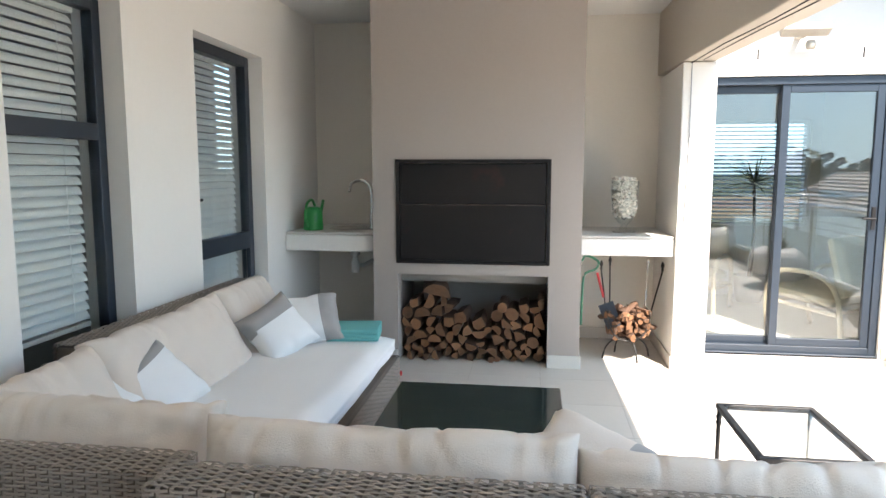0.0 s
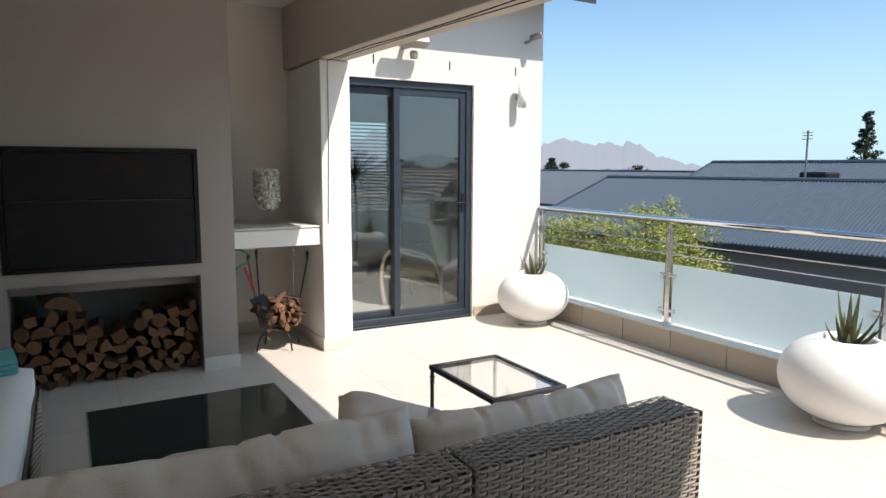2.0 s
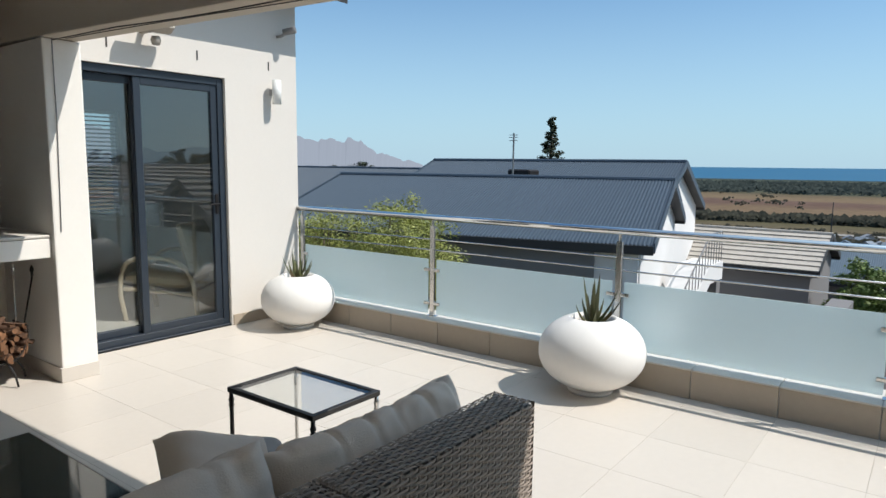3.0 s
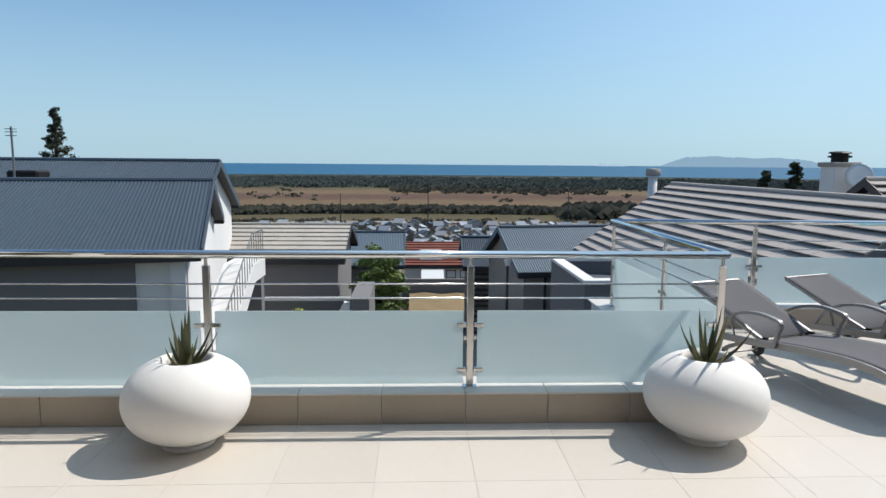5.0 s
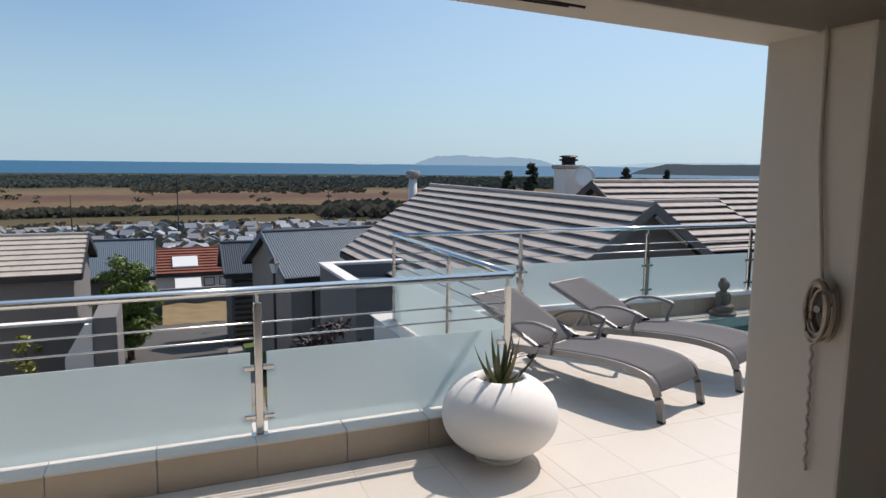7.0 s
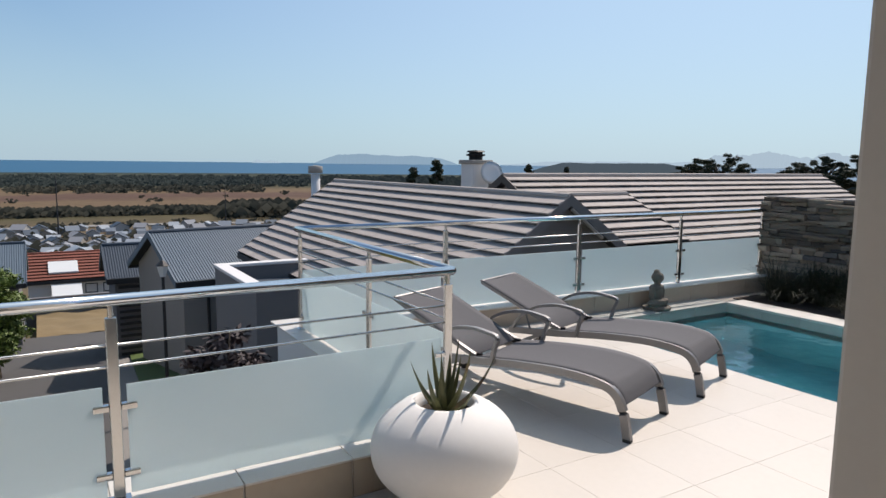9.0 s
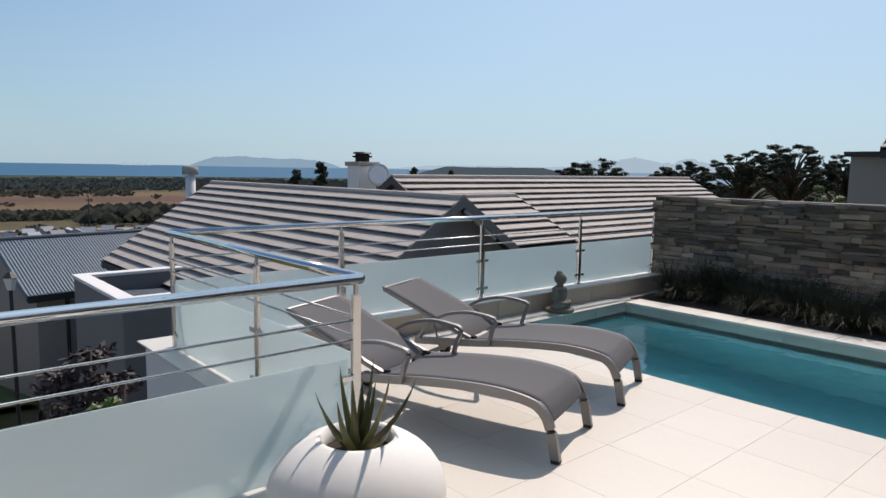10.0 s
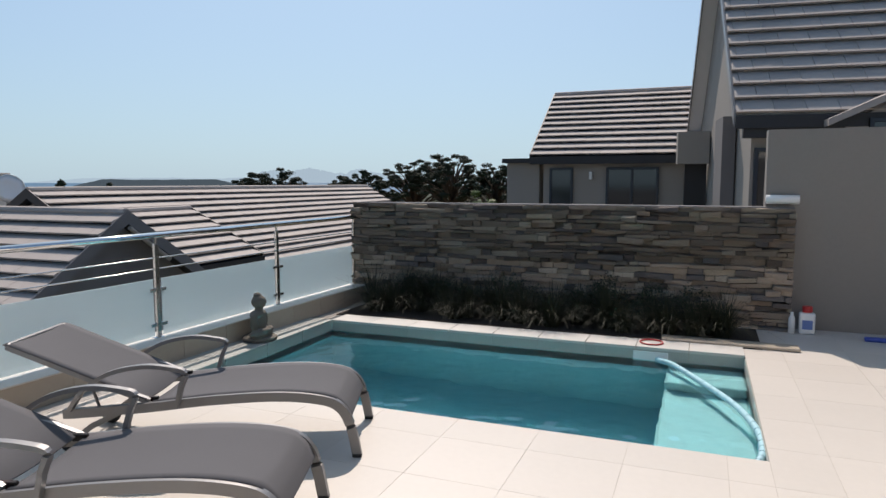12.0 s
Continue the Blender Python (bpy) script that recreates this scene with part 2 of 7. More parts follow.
def frosted(name):
    """Sand-blasted glass: scatters light, and what stands close behind it shows as a blur."""
    m = bpy.data.materials.new(name)
    m.use_nodes = True
    n, l = m.node_tree.nodes, m.node_tree.links
    n.remove(n["Principled BSDF"])
    tl, df, gl, rf, a, b2, c = (n.new("ShaderNode" + k) for k in ("BsdfTranslucent", "BsdfDiffuse", "BsdfGlossy", "BsdfRefraction", "MixShader", "MixShader", "MixShader"))
    no = n.new("ShaderNodeTexNoise")
    no.inputs["Scale"].default_value, no.inputs["Detail"].default_value = 1.4, 4
    rp = n.new("ShaderNodeMix")
    rp.data_type = "RGBA"
    rp.inputs["A"].default_value, rp.inputs["B"].default_value = (0.70, 0.80, 0.81, 1), (0.84, 0.91, 0.91, 1)
    l.new(no.outputs["Fac"], rp.inputs["Factor"])
    for nd in (tl, df):
        l.new(rp.outputs["Result"], nd.inputs["Color"])
    rf.inputs["Color"].default_value = (0.91, 0.96, 0.96, 1)
    rf.inputs["Roughness"].default_value, rf.inputs["IOR"].default_value = 0.42, 1.08
    gl.inputs["Roughness"].default_value = 0.25
    a.inputs[0].default_value, b2.inputs[0].default_value, c.inputs[0].default_value = 0.33, 0.06, 0.36
    l.new(tl.outputs[0], a.inputs[1]), l.new(df.outputs[0], a.inputs[2])
    l.new(a.outputs[0], c.inputs[1]), l.new(rf.outputs[0], c.inputs[2])
    l.new(c.outputs[0], b2.inputs[1]), l.new(gl.outputs[0], b2.inputs[2])
    l.new(b2.outputs[0], n["Material Output"].inputs["Surface"])
    return m


M_FROST = frosted("frosted_glass")


# ---- builders ----
def thing(name, label, category, x=0, y=0, z=0, rz=0, group="", kind=""):
    ob = new(name)
    ob.matrix_world = pose(x, y, z, 0, 0, rz)
    return tagged(ob, label, category, group, kind)


def part(name, bm, material, parent=None, label="", smooth=False):
    me = bpy.data.meshes.new(name)
    if smooth:
        for f in bm.faces:
            f.smooth = True
    bm.to_mesh(me)
    bm.free()
    for m in (material if isinstance(material, (list, tuple)) else [material]):
        me.materials.append(m)
    ob = new(name, me)
    ob.parent = parent
    if label:
        ob["label"] = label
    return ob


def solid(name, bm, material, label, category="", kind="", group="", smooth=False):
    return tagged(part(name, bm, material, None, label, smooth), label, category, group, kind)


def piece(name, me, parent, m):
    """One more object on a shared mesh."""
    ob = new(name, me)
    ob.parent = parent
    ob.matrix_basis = m
    return ob


def box(x0, x1, y0, y1, z0, z1, bevel=0.0, bm=None, m=None, seg=1):
    b = bmesh.new()
    bmesh.ops.create_cube(b, size=1)
    for v in b.verts:
        v.co = Vector((x0 + (v.co.x + 0.5) * (x1 - x0), y0 + (v.co.y + 0.5) * (y1 - y0), z0 + (v.co.z + 0.5) * (z1 - z0)))
    if bevel:
        bmesh.ops.bevel(b, geom=b.edges[:], offset=bevel, segments=seg, affect="EDGES", profile=0.6)
    if m is not None:
        b.transform(m)
    return join(bm, b)


def join(bm, b):
    if bm is None:
        return b
    me = bpy.data.meshes.new("tmp")
    b.to_mesh(me)
    b.free()
    bm.from_mesh(me)
    bpy.data.meshes.remove(me)
    return bm


def lathe(profile, n=32, bm=None, m=None):
    """A turned body from (radius, height) pairs."""
    b = bmesh.new()
    rings = []
    for r, z in profile:
        rings.append([b.verts.new((r * math.cos(2 * math.pi * k / n), r * math.sin(2 * math.pi * k / n), z)) for k in range(n)])
    for p, q in zip(rings, rings[1:]):
        for k in range(n):
            b.faces.new((p[k], p[(k + 1) % n], q[(k + 1) % n], q[k]))
    if profile[0][0] > 1e-4:
        b.faces.new(rings[0][::-1])
    if profile[-1][0] > 1e-4:
        b.faces.new(rings[-1])
    bmesh.ops.remove_doubles(b, verts=b.verts[:], dist=1e-5)
    if m is not None:
        b.transform(m)
    return join(bm, b)


def tube(points, r, n=10, bm=None, flat=None, r_end=None):
    """A round bar along points; flat=(w, h) makes it a flat bar."""
    b = bmesh.new()
    pts = [Vector(p) for p in points]
    rings = []
    for i, p in enumerate(pts):
        d = (pts[min(i + 1, len(pts) - 1)] - pts[max(i - 1, 0)]).normalized()
        up = Vector((0, 0, 1)) if abs(d.z) < 0.95 else Vector((1, 0, 0))
        u = d.cross(up).normalized()
        v = u.cross(d)
        rr = r if r_end is None else r + (r_end - r) * i / (len(pts) - 1)
        if flat:
            w, h = flat[0] / 2, flat[1] / 2
            rings.append([b.verts.new(p + u * sx * w + v * sy * h) for sx, sy in ((-1, -1), (1, -1), (1, 1), (-1, 1))])
        else:
            rings.append([b.verts.new(p + (u * math.cos(2 * math.pi * k / n) + v * math.sin(2 * math.pi * k / n)) * rr) for k in range(n)])
    for p, q in zip(rings, rings[1:]):
        for k in range(len(p)):
            b.faces.new((p[k], p[(k + 1) % len(p)], q[(k + 1) % len(p)], q[k]))
    b.faces.new(rings[0][::-1]), b.faces.new(rings[-1])
    return join(bm, b)


def smooth_path(points, steps=8):
    """A soft curve through points."""
    p = [Vector(q) for q in points]
    p = [2 * p[0] - p[1]] + p + [2 * p[-1] - p[-2]]
    out = []
    for i in range(1, len(p) - 2):
        for s in range(steps):
            t = s / steps
            a, b2, c, d = p[i - 1], p[i], p[i + 1], p[i + 2]
            out.append(0.5 * ((2 * b2) + (c - a) * t + (2 * a - 5 * b2 + 4 * c - d) * t * t + (3 * b2 - a - 3 * c + d) * t ** 3))
    return out + [p[-2]]


def wall_with_holes(axis, at, thick, u0, u1, z0, z1, holes):
    """A wall along x (axis "y") or y (axis "x"), from at to at + thick, with real openings (u0, u1, z0, z1)."""
    bm = bmesh.new()
    us = sorted({u0, u1, *[h[0] for h in holes], *[h[1] for h in holes]})
    for a, b2 in zip(us, us[1:]):
        mid = (a + b2) / 2
        cuts = sorted((h[2], h[3]) for h in holes if h[0] < mid < h[1])
        z = z0
        for c0, c1 in cuts + [(z1, z1)]:
            if c0 > z + 1e-4:
                if axis == "x":
                    box(at, at + thick, a, b2, z, c0, bm=bm)
                else:
                    box(a, b2, at, at + thick, z, c0, bm=bm)
            z = max(z, c1)
    bmesh.ops.remove_doubles(bm, verts=bm.verts[:], dist=1e-5)
    return bm


# ---- plan ----
XL, XI, XO = -0.93, 2.10, 2.34          # inner face of window wall; inner and outer face of the open side
YB, YC, YS = 5.34, 4.37, -2.15          # back wall, chimney front, south wall
ZC, ZS = 2.80, 2.22                     # ceiling, underside of the beam
YD, XK = 4.94, 4.45                     # wall with the sliding door; kerb of the terrace
POOL = (2.455, 6.50, -6.74, -4.45)
XG = 4.575                              # line of the terrace railing
XF, YR = 6.80, -1.67                    # far kerb's inner face; run of the side railing

# ---- structure ----
def build_structure():
    solid("wall_back", box(XL - 0.3, XO, YB, YB + 0.25, 0, ZC), M_WALLBEIGE, "beige plastered wall behind the fireplace", "wall", "structure")
    w = wall_with_holes("x", XL - 0.26, 0.26, YS - 0.25, YB, 0, ZC, [(1.70, 2.46, 0.55, 2.31), (3.15, 4.14, 0.02, 2.31)])
    solid("wall_west", w, M_PLASTER, "off-white plastered wall with deep window reveals", "wall", "structure")
    solid("wall_south", box(XL, XO, YS - 0.25, YS, 0, ZC), M_PLASTER, "off-white plastered end wall of the patio", "wall", "structure")
    solid("ceiling", box(XL - 0.26, XO, YS - 0.25, YB + 0.25, ZC, ZC + 0.2), M_CEIL, "white painted patio ceiling", "ceiling", "structure")
    b = box(XI, XO, YS, YB, ZS, ZC, 0.012, seg=2)
    for v in b.verts:                   # the beam runs slightly out of square and falls to the south
        v.co.x += 0.03 * (4.46 - v.co.y)
        if v.co.z < 2.5:
            v.co.z += 0.05 - 0.0178 * (4.46 - v.co.y)
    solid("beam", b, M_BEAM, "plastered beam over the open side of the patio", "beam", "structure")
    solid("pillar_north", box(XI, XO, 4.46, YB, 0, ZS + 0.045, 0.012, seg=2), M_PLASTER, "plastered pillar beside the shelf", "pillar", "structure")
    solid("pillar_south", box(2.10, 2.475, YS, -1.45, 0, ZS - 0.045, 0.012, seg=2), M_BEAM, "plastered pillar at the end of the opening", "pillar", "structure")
    # wing with the sliding door
    w = wall_with_holes("y", YD, 0.25, XO + 0.002, 4.58, -5, 3.35, [(2.36, 3.775, 0.015, 2.22)])
    solid("wall_wing", w, M_WING, "white rendered wall with the sliding door", "wall", "structure")
    b = box(4.33, 4.58, YD + 0.252, 7.9, -5, 3.35)
    join(b, wall_with_holes("y", 7.65, 0.25, XO, 4.33, -5, 3.35, [(3.08, 4.22, 0.84, 2.07)]))
    box(XO - 0.22, XO, YB + 0.252, 7.65, -0.2, 3.35, bm=b)
    solid("wall_wing_sides", b, M_WING, "white rendered side walls of the wing", "wall", "structure")
    solid("floor_wing", box(XO, 4.33, YD + 0.02, 7.65, -0.2, 0.008), M_TILE, "pale tiled floor inside the wing", "floor", "structure")
    solid("ceiling_wing", box(XO, 4.33, YD + 0.252, 7.65, 2.6, 2.75), M_CEIL, "white ceiling inside the wing", "ceiling", "structure")
    # roof over patio and wing
    b = bmesh.new()
    vs = [b.verts.new(p) for p in ((XL - 0.6, 4.58, 3.02), (4.93, 4.58, 3.02), (4.93, 9.4, 5.2), (XL - 0.6, 9.4, 5.2),
                                   (XL - 0.6, 4.58, 3.16), (4.93, 4.58, 3.16), (4.93, 9.4, 5.36), (XL - 0.6, 9.4, 5.36))]
    for f in ((0, 1, 2, 3), (7, 6, 5, 4), (0, 4, 5, 1), (1, 5, 6, 2), (2, 6, 7, 3), (3, 7, 4, 0)):
        b.faces.new([vs[i] for i in f])
    solid("roof_wing", b, M_DARKTRIM, "dark grey roof edge above the sliding door", "roof", "structure")
    solid("roof_patio", box(XL - 0.5, XO + 0.02, YS - 0.3, 4.57, 3.0, 3.1), M_DARKTRIM, "flat roof over the patio", "roof", "structure")
    # slab under the terrace, with the pool left open
    b = bmesh.new()
    for x0, x1, y0, y1 in ((-1.2, XK + 0.3, YR - 0.2, 8.0), (-3.2, POOL[0], -9.0, YR - 0.2), (POOL[0], XF + 0.35, POOL[3], YR - 0.2),
                           (POOL[1], XF + 0.35, -9.0, POOL[3]), (POOL[0], POOL[1], -9.0, POOL[2])):
        box(x0, x1, y0, y1, -0.35, -0.002, bm=b)
    solid("slab", b, M_GROUT, "grey mortar bed under the terrace tiles", "slab", "structure")
    b = box(-1.2, XK + 0.3, YR - 0.1, 9.0, -6, -0.352)
    box(-3.2, XF + 0.33, -9.0, YR - 0.12, -6, -1.7, bm=b)
    solid("terrace_base", b, M_HOUSEWHITE, "white rendered storey under the terrace", "wall", "structure")
    # plain wall beyond the stone wall, and garden wall to the west
    solid("wall_garden", box(-3.2, 2.25, -8.35, -8.12, -0.35, 2.00), M_GARDENWALL, "plain grey-beige rendered garden wall", "wall", "structure")
    solid("wall_garden_west", box(-3.2, -3.0, -8.1, YS - 0.3, -0.35, 2.02), M_GARDENWALL, "plain rendered wall closing the pool yard", "wall", "structure")
    solid("wall_house_south", box(-3.0, XL, YS - 0.35, YS - 0.252, -0.3, 3.1), M_PLASTER, "plastered outer wall of the house", "wall", "structure")


build_structure()


def baseboards():
    t = thing("baseboard", "sand-coloured tile skirting along the walls", "skirting", kind="structure")
    for r in ((1.42, XI - 0.013, YB - 0.012, YB - 0.001), (XI - 0.012, XI - 0.001, 4.46, YB - 0.001), (XI - 0.012, XO, 4.448, 4.459), (-0.93, -0.19, YB - 0.012, YB - 0.001), (3.79, XK - 0.01, YD - 0.012, YD - 0.001)):
        part("skirting_tile", box(*r, 0.001, 0.10, 0.002), M_KERB if r[0] > 3 else M_TILE, t)


baseboards()


def fireplace():
    t = thing("fireplace", "taupe plastered chimney breast with built-in steel braai and log niche", "fireplace", 0, 0, 0)
    x0, x1 = -0.17, 1.41
    bm = wall_with_holes("y", YC, 0.16, x0, x1, 0, ZC - 0.004, [(0.02, 1.17, 0.79, 1.575), (0.02, 1.17, 0.0, 0.70)])
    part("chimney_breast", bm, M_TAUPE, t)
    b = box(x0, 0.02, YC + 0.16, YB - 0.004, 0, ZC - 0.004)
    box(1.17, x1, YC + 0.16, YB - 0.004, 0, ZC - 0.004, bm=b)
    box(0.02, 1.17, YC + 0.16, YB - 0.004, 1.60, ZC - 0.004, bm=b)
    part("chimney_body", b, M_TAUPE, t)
    b = box(0.021, 1.169, YC + 0.164, YB - 0.3, 0.62, 0.69)
    box(0.021, 1.169, YB - 0.3, YB - 0.25, 0.0, 0.62, bm=b)
    part("niche_lining", b, M_HOUSEBEIGE, t, "pale plastered niche under the braai")
    for n, (a, c) in enumerate(((x0 - 0.006, 0.02), (1.17, x1 + 0.006))):
        part("skirting", box(a, c, YC - 0.012, YC - 0.001, 0.0, 0.10, 0.003), M_COPING, t)
    part("skirting", box(x1 + 0.001, x1 + 0.012, YC - 0.01, YB - 0.01, 0.0, 0.10, 0.003), M_COPING, t)
    # steel braai
    b = box(0.012, 1.178, YC - 0.012, YC + 0.02, 0.785, 0.81)
    box(0.012, 1.178, YC - 0.012, YC + 0.02, 1.548, 1.575, bm=b)
    box(0.012, 0.04, YC - 0.012, YC + 0.02, 0.81, 1.548, bm=b)
    box(1.15, 1.178, YC - 0.012, YC + 0.02, 0.81, 1.548, bm=b)
    part("braai_frame", b, M_BLACK, t, "black steel frame")
    part("braai_door_upper", box(0.045, 1.145, YC + 0.001, YC + 0.015, 1.238, 1.545, 0.003), M_BLACK, t, "black steel sliding plate")
    part("braai_door_lower", box(0.045, 1.145, YC - 0.008, YC + 0.012, 0.812, 1.234, 0.003), M_BLACK, t, "black steel sliding plate with rust bloom")
    part("braai_seam", box(0.045, 1.145, YC - 0.012, YC - 0.004, 1.230, 1.237, 0.002), mat("scorched_steel_edge", (0.09, 0.07, 0.06), 0.5, 0.5), t, "scorched steel edge")
    part("braai_hood", box(0.05, 1.14, YC + 0.02, YC + 0.15, 1.45, 1.54), M_BLACK, t)


fireplace()


def shelf(x0, x1, label):
    t = thing("shelf", label, "shelf", (x0 + x1) / 2, 4.9, 0.85, group="plastered shelves beside the fireplace")
    w = (x1 - x0) / 2 - 0.004
    part("slab", box(-w, w, -0.40, YB - 4.904, 0.0, 0.13, 0.008, seg=2), M_PLASTER, t)
    part("top", box(-w + 0.004, w - 0.004, -0.405, YB - 4.906, 0.134, 0.152, 0.006), M_COPING, t, "pale stone top with a rounded edge")


shelf(XL, -0.17, "white plastered shelf with an inset steel basin")
shelf(1.41, XI, "white plastered shelf with a shell vase on it")


# ---- railing ----
def railing(name, label, a, b2, posts, panels, end=True, kerb=0.2):
    """Stainless railing from a to b2 along its own x axis: post, two wires, handrail, frosted panels with clamps."""
    a, b2 = Vector((*a, 0)), Vector((*b2, 0))
    d = b2 - a
    t = thing(name, label, "railing", a.x, a.y, 0, math.degrees(math.atan2(d.y, d.x)), group="stainless terrace railings")
    L = d.length
    post_bm = box(-0.022, 0.022, -0.012, 0.012, kerb, 0.975, 0.003)
    lathe([(0.011, 0.97), (0.011, 1.03)], 12, post_bm)
    box(-0.045, 0.045, -0.03, 0.03, kerb - 0.006, kerb + 0.006, 0.002, bm=post_bm)
    first = part("post", post_bm, M_STEEL, t)
    for k, p in enumerate(posts):
        if k == 0:
            first.matrix_basis = pose(p, 0, 0)
        else:
            piece("post", first.data, t, pose(p, 0, 0))
    part("handrail", tube([(0, 0, 1.045), (L, 0, 1.045)], 0.025, 16), M_CHROME, t, "polished round handrail", True)
    for z in (0.86, 0.77):
        part("rail", tube([(0, 0, z), (L, 0, z)], 0.006, 8), M_STEEL, t, "thin steel rod", True)
    for p0, p1 in panels:
        g = part("glass_panel", box(p0, p1, -0.005, 0.005, kerb + 0.02, 0.69, 0.001), M_FROST, t, "frosted glass panel")
    cl = box(-0.03, 0.03, -0.016, 0.016, -0.014, 0.014, 0.006, seg=2)
    me = None
    for p0, p1 in panels:
        for u in (p0 + 0.008, p1 - 0.008):
            for z in (kerb + 0.11, 0.60):
                if me is None:
                    c = part("clamp", cl, M_STEEL, t)
                    me = c.data
                    c.matrix_basis = pose(u, 0, z)
                else:
                    piece("clamp", me, t, pose(u, 0, z))
    return t


def panels_between(posts):
    return [(a + 0.045, b2 - 0.045) for a, b2 in zip(posts, posts[1:])]


P1 = [0.06, 1.70, 3.35, 4.98, 6.58]
railing("railing", "stainless steel terrace railing with frosted glass panels", (XG, YD - 0.005), (XG, YR), P1, panels_between(P1))
P2 = [1.04, 2.405]
railing("railing", "short stainless steel return railing with frosted panels", (XG, YR), (7.06, YR), P2, [(0.05, 0.995), (1.085, 2.355)])
P3 = [1.46, 3.14, 4.73, 6.28]
railing("railing", "stainless steel railing with frosted glass beside the pool", (7.06, YR), (6.90, -8.0), P3, [(0.05, 1.41)] + panels_between(P3))


# ---- ground, sea and distance ----
def height(x, y):
    r = math.hypot(x, y)
    pts = ((0, -5.2), (24, -5.6), (40, -7.2), (60, -9.4), (100, -14.0), (150, -19.5), (220, -26), (260, -28.5), (1e5, -28.5))
    for (r0, h0), (r1, h1) in zip(pts, pts[1:]):
        if r <= r1:
            return h0 + (h1 - h0) * (r - r0) / (r1 - r0)


def ground():
    bm = bmesh.new()
    radii = [0, 8, 16, 24, 32, 40, 50, 60, 80, 100, 125, 150, 185, 220, 260, 320, 400, 520, 700, 950, 1300, 1800, 2330, 3300, 4900]
    n = 72
    rings = []
    for r in radii:
        rings.append([bm.verts.new((r * math.cos(2 * math.pi * k / n), r * math.sin(2 * math.pi * k / n), height(r, 0))) for k in range(n if r else 1)])
    for p, q in zip(rings, rings[1:]):
        for k in range(n):
            if len(p) == 1:
                bm.faces.new((p[0], q[k], q[(k + 1) % n]))
            else:
                bm.faces.new((p[k], q[k], q[(k + 1) % n], p[(k + 1) % n]))
    m = bpy.data.materials.new("dry_plain")
    m.use_nodes = True
    nd, l = m.node_tree.nodes, m.node_tree.links
    b = nd["Principled BSDF"]
    b.inputs["Roughness"].default_value, b.inputs["Specular IOR Level"].default_value = 0.95, 0.1
    co, ln = nd.new("ShaderNodeTexCoord"), nd.new("ShaderNodeVectorMath")
    flat = nd.new("ShaderNodeVectorMath")
    flat.operation, ln.operation = "MULTIPLY", "LENGTH"
    flat.inputs[1].default_value = (1, 1, 0)
    l.new(co.outputs["Object"], flat.inputs[0])
    l.new(flat.outputs[0], ln.inputs[0])
    no = nd.new("ShaderNodeTexNoise")
    no.inputs["Scale"].default_value, no.inputs["Detail"].default_value = 0.012, 8
    l.new(co.outputs["Object"], no.inputs["Vector"])
    wob, lg = nd.new("ShaderNodeMath"), nd.new("ShaderNodeMath")
    lg.operation, lg.inputs[1].default_value = "LOGARITHM", 10
    l.new(ln.outputs["Value"], lg.inputs[0])
    wob.operation, wob.inputs[1].default_value = "MULTIPLY_ADD", 0.10
    l.new(no.outputs["Fac"], wob.inputs[0])
    l.new(lg.outputs[0], wob.inputs[2])
    mr = nd.new("ShaderNodeMapRange")
    mr.inputs["From Min"].default_value, mr.inputs["From Max"].default_value = 1.0, 3.6
    l.new(wob.outputs[0], mr.inputs["Value"])
    ramp = nd.new("ShaderNodeValToRGB")
    el = ramp.color_ramp.elements
    stops = [(20, (0.086, 0.090, 0.037)), (60, (0.129, 0.098, 0.056)), (150, (0.112, 0.090, 0.059)), (330, (0.120, 0.089, 0.056)), (420, (0.077, 0.070, 0.037)),
             (470, (0.133, 0.094, 0.054)), (560, (0.142, 0.097, 0.058)), (610, (0.099, 0.059, 0.044)), (680, (0.112, 0.070, 0.052)), (730, (0.155, 0.111, 0.064)), (800, (0.125, 0.090, 0.054)), (900, (0.047, 0.053, 0.033)), (2300, (0.043, 0.053, 0.041))]
    el[0].position, el[0].color = 0, (*stops[0][1], 1)
    el[1].position, el[1].color = 1, (*stops[-1][1], 1)
    for r, c in stops[1:-1]:
        e = el.new((math.log10(r) + 0.05 - 1.0) / 2.6)
        e.color = (*c, 1)
    l.new(mr.outputs[0], ramp.inputs["Fac"])
    fine = nd.new("ShaderNodeTexNoise")
    fine.inputs["Scale"].default_value, fine.inputs["Detail"].default_value = 0.15, 8
    l.new(co.outputs["Object"], fine.inputs["Vector"])
    sc, vm = nd.new("ShaderNodeMath"), nd.new("ShaderNodeVectorMath")
    sc.operation, sc.inputs[1].default_value, sc.inputs[2].default_value = "MULTIPLY_ADD", 0.8, 0.6
    l.new(fine.outputs["Fac"], sc.inputs[0])
    vm.operation = "SCALE"
    l.new(ramp.outputs["Color"], vm.inputs[0])
    l.new(sc.outputs[0], vm.inputs["Scale"])
    l.new(vm.outputs[0], b.inputs["Base Color"])
    solid("ground", bm, m, "dry coastal plain with fields and scrub", "ground", "structure")
    # sea: a sector of a flat ring, just above the plain's far edge
    bm = bmesh.new()
    rows = []
    for r in (1900, 3200, 4990):
        z = -28.3 + 29.3 * (r - 1900) / 3090
        rows.append([bm.verts.new((r * math.sin(radians(a)), r * math.cos(radians(a)), z)) for a in range(52, 160, 3)])
    for p, q in zip(rows, rows[1:]):
        for k in range(len(p) - 1):
            bm.faces.new((p[k], p[k + 1], q[k + 1], q[k]))
    sea = mat("blue_sea", (0.018, 0.100, 0.185), 0.55, vary=0.1, scale=0.01, grain=0.05, bump=0, spec=0.15)
